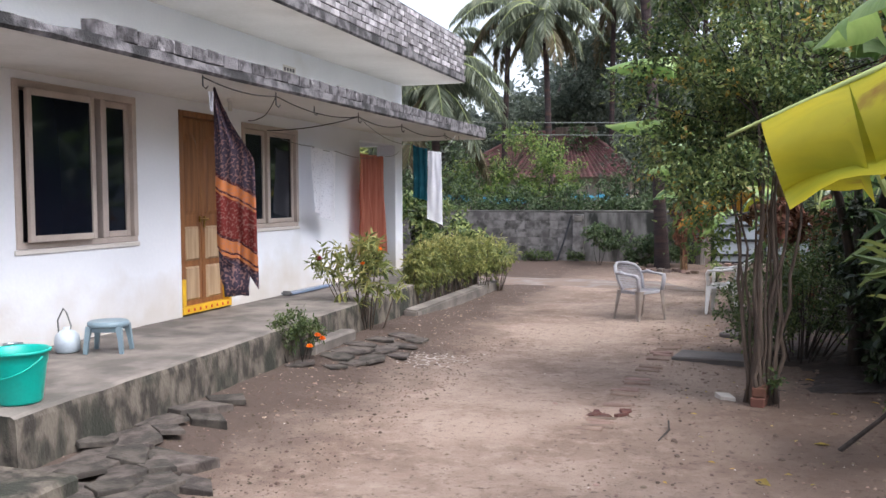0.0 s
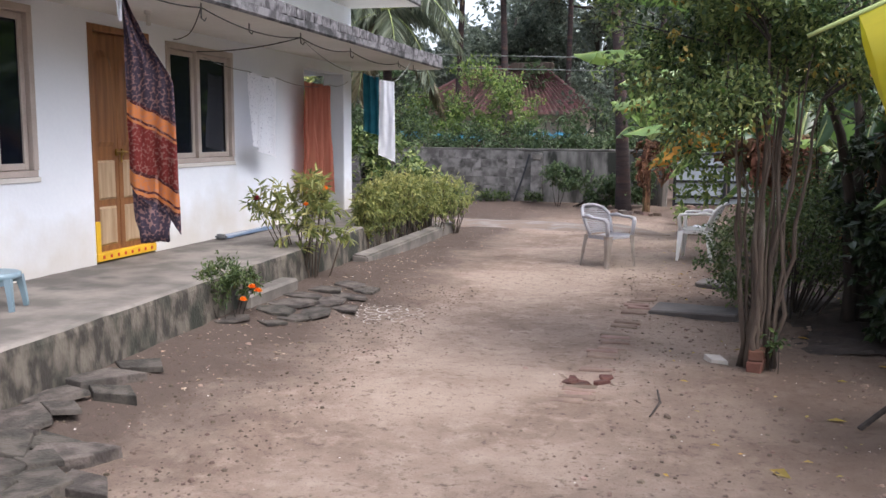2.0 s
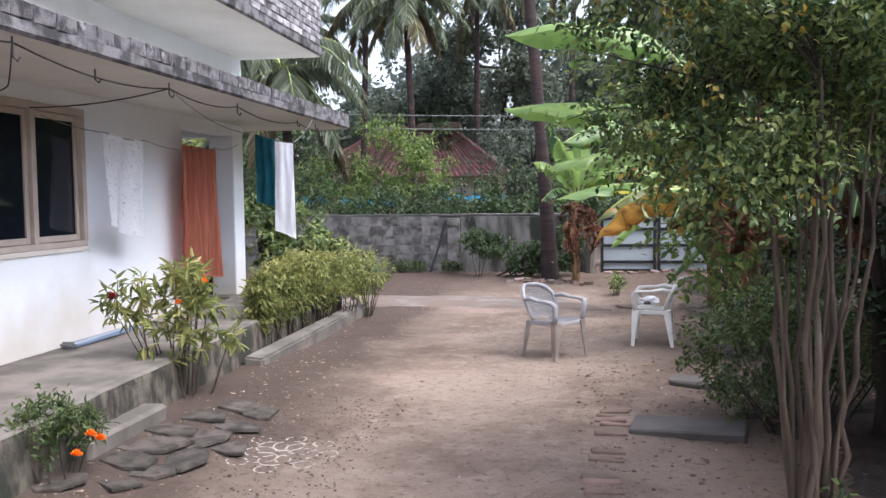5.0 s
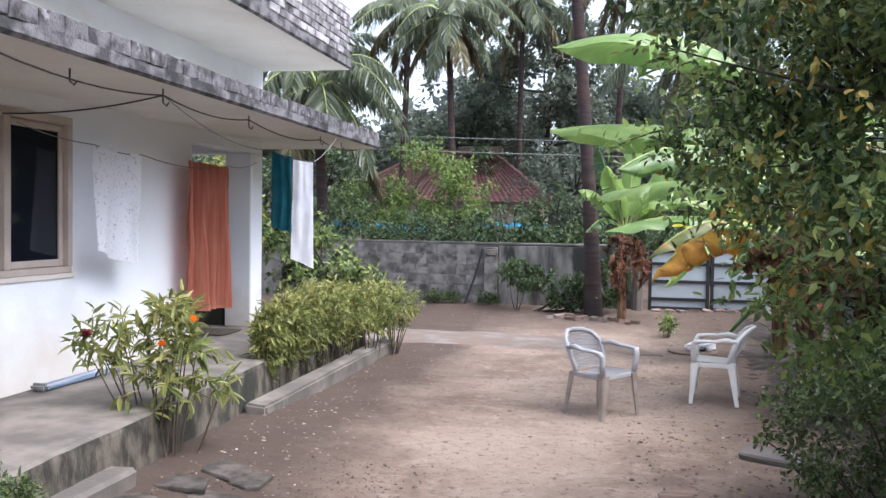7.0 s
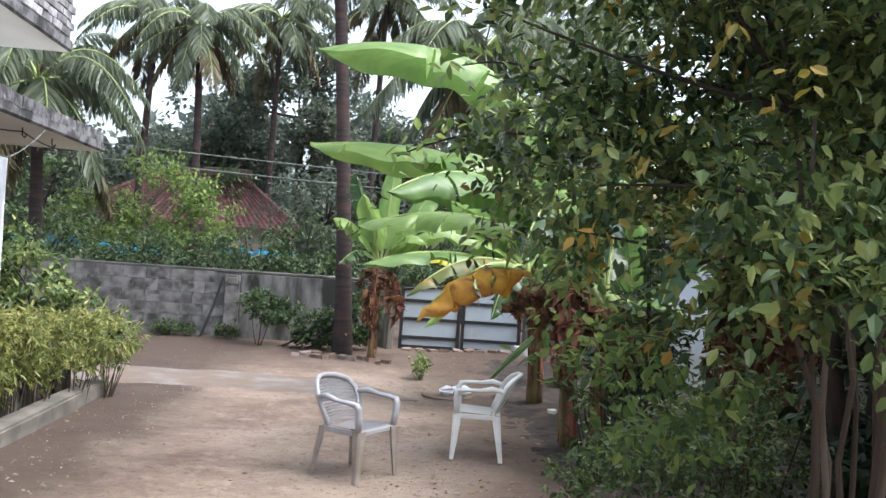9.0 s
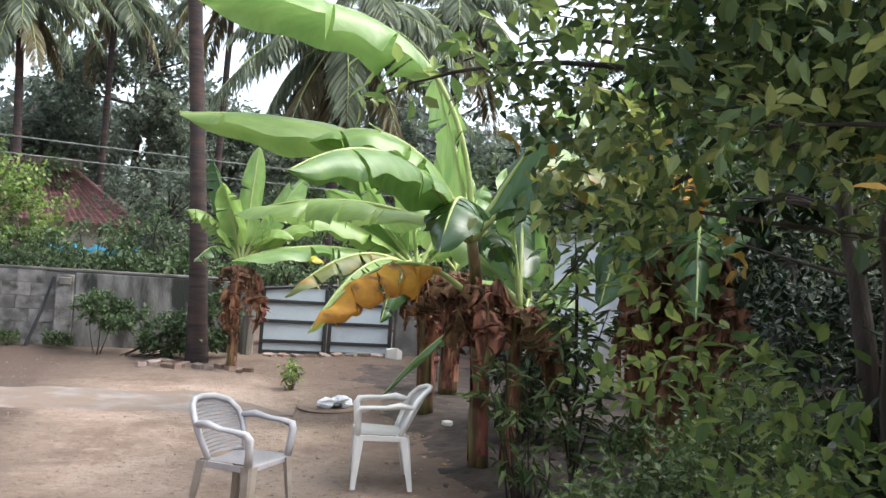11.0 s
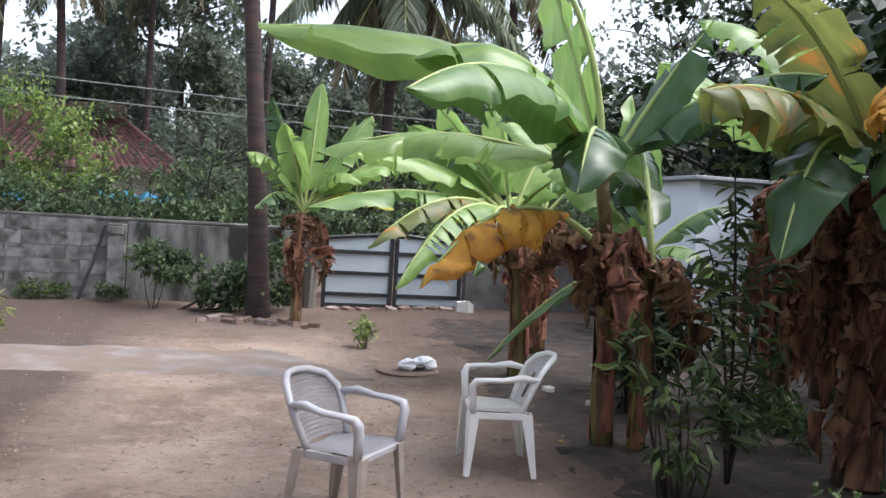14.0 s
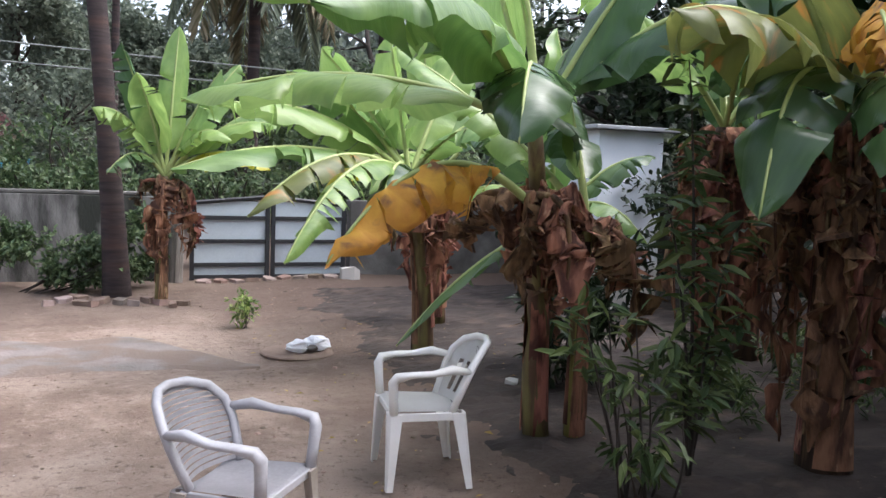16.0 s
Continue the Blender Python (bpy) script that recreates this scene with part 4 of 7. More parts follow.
def banana_plant(x, y, height, spec, seed, label, lean=(0, 0), thick=0.085, dry=5, group="banana plants", stem_mat=None, skirt=1.2, low=0.0):
    """spec: leaves as (tip, lift, width, material, options); tips are places in the yard."""
    rng = np.random.default_rng(seed)
    p = plant("banana_plant", label, "banana plant", x, y, group)
    gz = p.matrix_world.translation.z
    top = Vector((lean[0], lean[1], height))
    pts = [Vector((top.x * u * u, top.y * u * u, height * u - 0.03)) + Vector(rng.normal(0, 0.006, 3)) for u in [i / 8 for i in range(9)]]
    part("pseudostem", tube(bmesh.new(), pts, [thick * (1.25 - 0.62 * i / 8) for i in range(9)], 12), stem_mat or STEM_BANANA, p, "fibrous banana stem with peeling sheaths", smooth=True)
    for k in range(6):
        sh = bmesh.new()
        a = rng.uniform(0, 6.28)
        z0, z1 = rng.uniform(0, 0.25) * height, rng.uniform(0.55, 0.95) * height
        rows = []
        for i in range(7):
            u = i / 6
            z = z0 + (z1 - z0) * u
            c = Vector((top.x * (z / height) ** 2, top.y * (z / height) ** 2, z))
            r = thick * (1.3 - 0.6 * z / height) * (1.04 + 0.12 * u * u)
            rows.append([sh.verts.new(c + Vector((r * math.cos(a + b), r * math.sin(a + b), 0))) for b in (-0.7 + 0.4 * u, -0.3, 0.1, 0.5, 0.8 - 0.4 * u)])
        for r0, r1 in zip(rows, rows[1:]):
            for j in range(4):
                sh.faces.new((r0[j], r0[j + 1], r1[j + 1], r1[j]))
        part("sheath", sh, BANANA_DRY, p, "dry peeling stem sheath", smooth=True)
    for i, (tip, lift, width, material, opt) in enumerate(spec):
        tp = Vector(tip) - Vector((x, y, gz))
        opt = dict(opt)
        base = top + Vector((0, 0, -0.04 - opt.pop("under", 0.0)))
        mid = (base + tp) / 2 + Vector(lift if isinstance(lift, tuple) else (0, 0, lift))
        blade, rib = banana_leaf(base, mid, tp, width, material, seed=seed * 20 + i, **opt)
        if material is BANANA_ORANGE:
            for v in blade.verts:
                v.co += Vector(noise.noise_vector(tuple(v.co * 8))) * 0.05 + Vector(noise.noise_vector(tuple(v.co * 24))) * 0.018
        lf = part("leaf", blade, material, p, smooth=True)
        part("midrib", rib, RIB if material not in (BANANA_DRY,) else BANANA_DRY, lf, smooth=True)
    dry = dry + 4 if dry else 0
    for k in range(dry):
        a = 2 * math.pi * (k * 0.618 + rng.uniform(-0.1, 0.1))
        out = rng.uniform(0.04, 0.34)
        drop = rng.uniform(0.25, skirt) * min(height, 1.3)
        base = top + Vector((0, 0, -0.1 - low))
        tip = Vector((top.x + math.cos(a) * out, top.y + math.sin(a) * out, max(height - low - drop, 0.08)))
        mid = base + Vector((math.cos(a) * out * 1.5, math.sin(a) * out * 1.5, 0.12))
        blade, rib = banana_leaf(base, mid, tip, rng.uniform(0.16, 0.34), BANANA_DRY, fold=0.5, tears=8, seed=seed * 33 + k, stalk=0.1, roll=rng.uniform(-0.4, 0.4))
        for v in blade.verts:
            v.co += Vector(noise.noise_vector(tuple(v.co * 7 + Vector((seed, k, 0))))) * 0.1 + Vector(noise.noise_vector(tuple(v.co * 24 + Vector((seed, k, 5))))) * 0.03
        lf = part("dry_leaf", blade, BANANA_DRY, p, "withered brown leaf hanging down the stem", smooth=True)
        part("midrib", rib, BANANA_DRY, lf, smooth=True)
    return p


D = dict
banana_plant(0.72, 12.75, 1.85, [
    ((-1.75, 12.15, 2.54), (0.6, 0.1, 0.62), 0.52, BANANA, D(fold=0.75, roll=0.3, tears=2, stalk=0.25)),
    ((-1.72, 11.95, 3.28), (0.95, 0.1, 1.3), 0.62, BANANA, D(fold=0.7, roll=0.25, tears=2, stalk=0.4)),
    ((-1.12, 11.0, 2.1), 0.72, 0.5, BANANA, D(fold=0.7, roll=0.3, tears=3)),
    ((-1.32, 13.0, 1.92), 0.42, 0.46, BANANA, D(fold=0.5, roll=0.1, tears=4)),
    ((0.15, 12.9, 3.25), 0.3, 0.5, BANANA, D(fold=0.15, roll=1.2, tears=2)),
    ((-0.9, 12.0, 2.42), (0.1, 0, 0.75), 0.5, BANANA, D(fold=0.6, roll=0.2, tears=3)),
    ((0.85, 11.95, 2.75), 0.1, 0.42, BANANA_DARK, D(fold=0.3, roll=0.9, tears=2)),
    ((-0.02, 11.65, 1.72), 0.7, 0.5, BANANA_DARK, D(fold=0.4, tears=3)),
    ((1.5, 12.9, 2.6), 0.55, 0.48, BANANA, D(fold=0.5, tears=4)),
    ((1.3, 11.4, 2.45), 0.45, 0.46, BANANA_DARK, D(fold=0.5, tears=5)),
    ((-0.78, 12.0, 1.16), (-0.05, 0, 0.66), 0.46, BANANA_ORANGE, D(fold=1.0, tears=6, stalk=0.18, under=0.4)),
    ((1.0, 12.9, 1.7), 0.3, 0.35, BANANA_DARK, D(fold=0.5, tears=4))],
    3, "large banana plant with broad bright leaves and one drying orange leaf", (-0.3, -0.42), 0.066, 5, skirt=0.62, low=0.3)
banana_plant(0.95, 12.66, 1.35, [
    ((0.0, 13.4, 2.35), 0.2, 0.36, BANANA, D(fold=0.4, tears=3)), ((1.3, 13.6, 2.2), 0.3, 0.36, BANANA_DARK, D(tears=3)), ((0.9, 13.0, 2.5), 0.1, 0.34, BANANA, D(roll=0.8, tears=2)), ((0.02, 13.3, 0.5), 0.35, 0.2, BANANA_DARK, D(fold=0.4, tears=1))],
    5, "smaller banana plant with yellow-green stem", (0.02, 0.0), 0.055, 3, skirt=0.7, stem_mat=STEM_GREEN)
banana_plant(0.9, 15.1, 1.55, [
    ((-1.25, 14.5, 1.56), 0.42, 0.42, BANANA, D(fold=0.4, tears=4)), ((-0.35, 15.0, 2.35), 0.35, 0.4, BANANA, D(fold=0.35, roll=0.4, tears=3)), ((0.2, 14.4, 1.05), 0.65, 0.42, BANANA_DARK, D(fold=0.55, tears=6)),
    ((0.55, 15.2, 2.75), 0.1, 0.4, BANANA, D(fold=0.2, roll=1.0, tears=2)), ((0.0, 15.3, 2.6), 0.15, 0.42, BANANA, D(fold=0.25, roll=0.9, tears=3)), ((-0.9, 14.8, 2.05), 0.45, 0.46, BANANA, D(fold=0.45, roll=0.2, tears=4)), ((1.35, 15.4, 2.7), 0.2, 0.42, BANANA, D(fold=0.3, roll=0.7, tears=3)), ((-0.75, 14.3, 1.25), 0.62, 0.34, BANANA_OLIVE, D(fold=0.6, tears=5)), ((1.9, 15.0, 2.2), 0.4, 0.4, BANANA_DARK, D(tears=4)), ((-0.55, 14.0, 0.95), 0.75, 0.36, BANANA, D(fold=0.55, tears=7)), ((1.2, 14.3, 1.9), 0.4, 0.4, BANANA, D(tears=4)), ((0.1, 15.8, 1.3), 0.6, 0.36, BANANA_YELLOW, D(fold=0.5, tears=3))],
    7, "banana plant with torn arching leaves", (-0.18, -0.02), 0.08, 5, skirt=0.75)
banana_plant(-1.0, 18.7, 1.5, [
    ((-0.82, 18.7, 3.2), 0.05, 0.34, BANANA, D(fold=0.2, roll=1.1, tears=1)), ((-1.45, 18.6, 2.95), 0.15, 0.42, BANANA_DARK, D(fold=0.3, roll=0.6, tears=3)), ((-1.75, 18.4, 2.2), 0.5, 0.44, BANANA, D(fold=0.5, tears=5)),
    ((0.3, 18.4, 2.1), 0.55, 0.46, BANANA, D(fold=0.45, tears=4)), ((-0.1, 18.9, 2.85), 0.2, 0.44, BANANA, D(fold=0.3, roll=0.5, tears=3)), ((0.15, 18.2, 1.6), 0.5, 0.46, BANANA_YELLOW, D(fold=0.5, tears=3)), ((-1.3, 18.3, 2.6), 0.25, 0.44, BANANA, D(fold=0.35, roll=0.4, tears=3)), ((-0.4, 18.3, 2.7), 0.2, 0.42, BANANA, D(fold=0.3, roll=0.6, tears=3)), ((-1.6, 18.3, 1.5), 0.5, 0.36, BANANA_DARK, D(tears=5)), ((0.6, 19.2, 2.5), 0.35, 0.45, BANANA, D(tears=3)), ((-0.3, 18.1, 1.9), 0.6, 0.4, BANANA, D(tears=4))],
    9, "banana plant beside the gate with an upright new leaf", (0.03, -0.05), 0.065, 6, skirt=0.95)
banana_plant(1.85, 14.6, 1.2, [
    ((1.0, 14.2, 1.9), 0.35, 0.4, BANANA_DARK, D(tears=4)), ((1.6, 14.3, 2.5), 0.1, 0.38, BANANA, D(roll=0.8, tears=2)), ((2.7, 14.4, 1.8), 0.35, 0.38, BANANA_DARK, D(tears=4)), ((1.5, 13.9, 1.0), 0.5, 0.36, BANANA_DARK, D(tears=5)), ((2.3, 13.9, 1.1), 0.5, 0.36, BANANA, D(tears=4)), ((1.1, 14.9, 1.4), 0.4, 0.36, BANANA, D(tears=3)), ((2.0, 14.4, 0.5), 0.6, 0.34, BANANA_DARK, D(tears=6))],
    21, "short banana plant with dense dark leaves", (0, 0), 0.08, 5)
banana_plant(1.6, 16.6, 1.6, [
    ((0.2, 16.2, 2.4), 0.4, 0.44, BANANA, D(tears=4)), ((1.3, 16.5, 3.1), 0.1, 0.42, BANANA, D(roll=0.9, tears=2)), ((2.6, 16.2, 2.3), 0.4, 0.42, BANANA_DARK, D(tears=4)), ((0.6, 15.8, 1.4), 0.6, 0.4, BANANA, D(tears=5)), ((2.1, 17.2, 2.8), 0.2, 0.42, BANANA, D(tears=3))],
    11, "banana plant behind the others near the wall", (0, 0), 0.1, 6)
banana_plant(2.6, 13.5, 2.0, [
    ((1.2, 13.2, 2.8), 0.4, 0.5, BANANA, D(tears=5)), ((3.6, 13.2, 2.9), 0.4, 0.5, BANANA_DARK, D(tears=5)), ((2.2, 13.3, 3.6), 0.1, 0.5, BANANA, D(roll=0.9, tears=2)), ((2.0, 12.4, 2.3), 0.6, 0.46, BANANA_DARK, D(tears=5)), ((3.3, 14.4, 2.8), 0.4, 0.46, BANANA, D(tears=4))],
    13, "banana plant wrapped in withered brown leaves", (0.06, 0.0), 0.1, 11, skirt=1.4, stem_mat=STEM_BROWN)
banana_plant(1.95, 11.7, 1.95, [
    ((0.98, 11.25, 1.42), (-0.15, 0, 0.85), 0.52, BANANA_DARK, D(fold=0.25, roll=0.0, tears=2)), ((0.42, 11.2, 2.26), 0.42, 0.62, BANANA_OLIVE, D(fold=0.55, tears=6)), ((1.35, 10.95, 2.15), 0.7, 0.46, BANANA_ORANGE, D(fold=0.8, tears=6)), ((2.0, 11.0, 3.3), 0.2, 0.5, BANANA, D(roll=0.8, tears=2)), ((1.0, 12.3, 2.9), 0.5, 0.5, BANANA, D(tears=4)), ((3.2, 11.4, 2.6), 0.5, 0.5, BANANA_DARK, D(tears=4)),
    ((1.35, 10.7, 1.4), 0.8, 0.42, BANANA_DARK, D(fold=0.6, tears=5)), ((0.9, 11.5, 2.95), 0.35, 0.5, BANANA_OLIVE, D(roll=0.3, tears=4))],
    15, "banana plant with browning leaves and hanging dead leaves", (0, 0), 0.12, 14, skirt=1.45, stem_mat=STEM_BROWN)
banana_plant(3.6, 14.2, 1.7, [
    ((2.6, 13.8, 2.5), 0.4, 0.46, BANANA_DARK, D(tears=4)), ((4.6, 13.9, 2.5), 0.4, 0.46, BANANA_DARK, D(tears=4)), ((3.5, 14.0, 3.2), 0.1, 0.46, BANANA, D(roll=0.8, tears=2))],
    17, "banana plant in the shade with dead leaves", (0, 0), 0.1, 9, skirt=1.3, stem_mat=STEM_BROWN)
# the plant at the start whose yellow leaf reaches over the yard
banana_plant(1.75, 3.45, 2.62, [
    ((-0.16, 3.6, 1.8), 0.02, 0.68, BANANA_YELLOW, D(fold=1.25, tears=2, stalk=0.25, blunt=True)), ((0.22, 4.8, 2.28), 0.5, 0.42, BANANA, D(fold=0.6, tears=6)), ((0.42, 4.15, 2.12), 0.45, 0.4, BANANA_DRY, D(fold=0.8, tears=6)), ((1.0, 4.6, 2.9), 0.4, 0.5, BANANA_DARK, D(tears=5)), ((2.6, 3.9, 2.9), 0.4, 0.5, BANANA, D(tears=4)), ((1.7, 3.1, 3.6), 0.1, 0.5, BANANA, D(roll=0.8, tears=2)), ((2.2, 4.5, 2.4), 0.5, 0.46, BANANA_DARK, D(tears=5)), ((0.95, 4.7, 1.75), 0.6, 0.3, BANANA_ORANGE, D(fold=0.7, tears=6))],
    19, "banana plant with a broad yellow leaf reaching over the yard", (0, 0), 0.1, 6)


banana_plant(2.05, 7.65, 2.3, [
    ((0.36, 7.3, 2.72), 0.35, 0.42, BANANA, D(fold=0.5, tears=5)), ((1.6, 6.9, 3.5), 0.1, 0.46, BANANA, D(roll=0.8, tears=2)), ((2.9, 7.2, 3.0), 0.4, 0.46, BANANA_DARK, D(tears=4)), ((0.72, 6.95, 2.35), 0.5, 0.4, BANANA_DRY, D(fold=0.6, tears=5)), ((1.2, 8.3, 3.0), 0.4, 0.46, BANANA, D(tears=3))],
    25, "banana plant behind the garden tree with pale torn leaves", (0, 0), 0.1, 5)


# slim leafy shrub before the bananas
def slim_shrub():
    rng = np.random.default_rng(61)
    X, Y = 1.12, 11.8
    s = plant("slim_shrub", "slim upright shrub with long drooping dark leaves", "shrub", X, Y)
    for tip in ((1.02, 11.85, 2.15), (1.28, 11.7, 1.35), (0.85, 11.75, 1.45), (0.8, 11.6, 0.8), (1.1, 11.9, 1.75), (1.4, 11.8, 0.85)):
        b = Vector(tip) - Vector((X, Y, 0))
        pts = curve3((0, 0, -0.03), (b.x * 0.25, b.y * 0.25, b.z * 0.7), b, 12)
        st = part("stem", tube(bmesh.new(), pts, [0.013 - 0.0008 * i for i in range(13)], 6), BARK_DARK, s, smooth=True)
        at = np.array([p + Vector(rng.normal(0, 0.02, 3)) for p in pts[4:] for _ in range(6)])
        way = rng.normal(0, 1, at.shape) * (1, 1, 0.3) + (0, 0, -0.15)
        lv = tagged(new("leaf_spray", leaves("leaf_spray", at, way, rng.uniform(0.1, 0.19, len(at)), LEAF_BUSH, rng, 0.55)), kind="stuff")
        lv.parent = st


slim_shrub()
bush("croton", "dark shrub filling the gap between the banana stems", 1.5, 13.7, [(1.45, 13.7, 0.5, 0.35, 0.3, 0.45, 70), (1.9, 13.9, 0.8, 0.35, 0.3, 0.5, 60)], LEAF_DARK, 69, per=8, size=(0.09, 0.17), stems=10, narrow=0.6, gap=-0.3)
bush("young_shrub", "small sparse dark-leaved shrub on bare soil", 0.72, 11.6, [(0.7, 11.6, 0.42, 0.28, 0.25, 0.36, 26), (0.5, 11.7, 0.75, 0.22, 0.2, 0.25, 12)], LEAF_BUSH, 62, per=6, size=(0.08, 0.16), stems=14, narrow=0.5, gap=-0.3)
bush("strap_plant", "young plant with long drooping strap leaves beside the path", 1.0, 5.75, [(0.98, 5.75, 1.25, 0.26, 0.3, 0.5, 26), (1.1, 5.8, 0.8, 0.25, 0.25, 0.25, 10)], LEAF_TREE, 67, per=7, size=(0.18, 0.32), stems=7, spread=0.07, narrow=0.34, gap=-0.6)
bush("low_weed", "low green weed by the stick", 1.05, 6.3, [(1.05, 6.3, 0.15, 0.22, 0.22, 0.14, 40)], LEAF_BUSH, 68, per=7, size=(0.04, 0.08), stems=8, gap=-0.5, stem_r=0.003)
bush("weed", "small pale weed growing from the yard", -0.35, 16.9, [(-0.35, 16.9, 0.2, 0.12, 0.12, 0.16, 26)], LEAF_BRIGHT, 63, per=8, size=(0.04, 0.08), stems=8, gap=-0.5, stem_r=0.004)
bush("wall_shrub", "leafy shrub at the foot of the boundary wall", -2.9, 19.7,
     [(-2.95, 19.8, 0.66, 0.36, 0.3, 0.26, 170), (-2.5, 19.7, 0.45, 0.42, 0.35, 0.36, 230), (-2.0, 19.5, 0.36, 0.42, 0.35, 0.32, 230), (-1.5, 19.5, 0.42, 0.4, 0.35, 0.38, 220), (-1.1, 19.8, 0.6, 0.26, 0.3, 0.5, 130)], LEAF_VINE, 64, per=10, size=(0.05, 0.1), stems=16)
bush("wall_weed", "low weeds along the foot of the boundary wall", -4.4, 20.2, [(-4.4, 20.25, 0.14, 0.4, 0.15, 0.12, 60), (-3.5, 20.2, 0.14, 0.2, 0.14, 0.12, 30)], LEAF_BUSH, 65, per=8, size=(0.04, 0.09), stems=8, gap=-0.4, stem_r=0.003)
bush("garden_weed", "sparse weeds on the shaded garden soil", 2.6, 13.0, [(2.3, 13.2, 0.15, 0.4, 0.4, 0.15, 60), (3.2, 12.6, 0.2, 0.6, 0.5, 0.2, 80), (3.8, 13.4, 0.25, 0.6, 0.6, 0.25, 80), (1.9, 12.6, 0.12, 0.3, 0.3, 0.12, 30)], LEAF_BUSH, 66, per=8, size=(0.06, 0.14), stems=8, gap=-0.4, narrow=0.5, stem_r=0.003)

# ---- plastic chairs ----
def chair(x, y, turn, label, body, foot, slats, deep=0.85):
    """A one-piece plastic armchair, its front towards -y before it is turned."""
    c = thing("plastic_chair", label, "chair", "plastic chairs in the yard")
    c.matrix_world = pose(x, y, ground_z(x, y) + 0.004, 0, 0, turn) @ Matrix.Diagonal((0.94, deep, 0.925, 1.0))
    seat = bmesh.new()
    n = 12
    top = [[seat.verts.new((-0.225 * (1 - 0.1 * v) + 0.45 * (1 - 0.1 * v) * i / n, -0.22 + 0.43 * v, 0.425 - 0.02 * math.sin(math.pi * i / n) - 0.015 * v + (-0.018 * (1 - v / 0.12) ** 2 if v < 0.12 else 0)))
            for i in range(n + 1)] for v in [j / n for j in range(n + 1)]]
    for a, b in zip(top, top[1:]):
        for i in range(n):
            seat.faces.new((a[i], a[i + 1], b[i + 1], b[i]))
    bmesh.ops.solidify(seat, geom=seat.faces[:], thickness=0.012)
    for sx in (-1, 1):
        box(seat, (sx * 0.215 - 0.008, -0.2, 0.365), (sx * 0.215 + 0.008, 0.18, 0.41), 0.004)
    box(seat, (-0.21, -0.222, 0.37), (0.21, -0.208, 0.408), 0.005)
    part("seat", seat, body, c, smooth=False)

    def back_point(u, v):
        """u across -1..1, v up 0..1; the back leans and wraps round the sitter."""
        w = 0.2 + 0.035 * math.sin(v * 2.2)
        px = w * u
        return Vector((px, 0.2 + 0.2 * v - 0.1 * u * u * (0.6 + 0.4 * v), 0.41 + 0.36 * v))

    rim_uv = [(-1, 0.0), (-1.02, 0.25), (-1.04, 0.5), (-1.0, 0.72), (-0.82, 0.9), (-0.45, 0.985), (0, 1.0), (0.45, 0.985), (0.82, 0.9), (1.0, 0.72), (1.04, 0.5), (1.02, 0.25), (1, 0.0)]
    bk = part("backrest", tube(bmesh.new(), [back_point(*q) for q in rim_uv], 0.022, 8), body, c, smooth=True)
    if slats:
        for k in range(15):
            v = 0.05 + 0.88 * k / 14
            lim = 0.97 if v < 0.72 else 0.97 * math.sqrt(max(0.05, 1 - ((v - 0.72) / 0.3) ** 2))
            s = bmesh.new()
            rows = [[s.verts.new(back_point(lim * (-1 + 2 * i / 10), v + dv) + Vector((0, 0.004, 0))) for i in range(11)] for dv in (-0.024, 0.024)]
            for i in range(10):
                s.faces.new((rows[0][i], rows[0][i + 1], rows[1][i + 1], rows[1][i]))
            bmesh.ops.solidify(s, geom=s.faces[:], thickness=0.006)
            part("slat", s, body, bk)
    else:
        s = bmesh.new()
        vs = [0.0, 0.12, 0.24, 0.36, 0.48, 0.6, 0.72, 0.8, 0.87, 0.93, 0.97]
        rows = []
        for v in vs:
            lim = 0.99 if v < 0.72 else 0.99 * math.sqrt(max(0.03, 1 - ((v - 0.72) / 0.285) ** 2))
            rows.append([s.verts.new(back_point(lim * (-1 + 2 * i / 12), v)) for i in range(13)])
        for j, (a, b) in enumerate(zip(rows, rows[1:])):
            for i in range(12):
                if 1 <= j <= 4 and i in (2, 4, 7, 9):
                    continue
                s.faces.new((a[i], a[i + 1], b[i + 1], b[i]))
        bmesh.ops.solidify(s, geom=s.faces[:], thickness=0.009)
        part("back_panel", s, body, bk)
        m = bmesh.new()
        q = back_point(0, 0.8)
        for a in range(16):
            p0 = [q + Vector((r * math.cos(b), -0.012, r * math.sin(b))) for r, b in ((0.03, a * math.pi / 8), (0.03, (a + 1) * math.pi / 8), (0.024, (a + 1) * math.pi / 8), (0.024, a * math.pi / 8))]
            m.faces.new([m.verts.new(p) for p in p0])
        part("emblem", m, CHAIR_DIRTY, bk, "small embossed ring")
    for sx in (-1, 1):
        a = bmesh.new()
        pts = [back_point(sx * 1.03, 0.62), Vector((sx * 0.262, 0.12, 0.652)), Vector((sx * 0.275, 0.0, 0.637)), Vector((sx * 0.275, -0.12, 0.632)), Vector((sx * 0.265, -0.205, 0.62)), Vector((sx * 0.25, -0.225, 0.585)), Vector((sx * 0.238, -0.22, 0.5)), Vector((sx * 0.228, -0.213, 0.41))]
        tube(a, pts, [0.018, 0.026, 0.03, 0.031, 0.031, 0.03, 0.027, 0.027], 10)
        for v in a.verts:
            if v.co.z > 0.6:
                v.co.z = 0.63 + (v.co.z - 0.63) * 0.55 if v.co.y < 0.1 else v.co.z
        part("armrest", a, body, c, smooth=True)
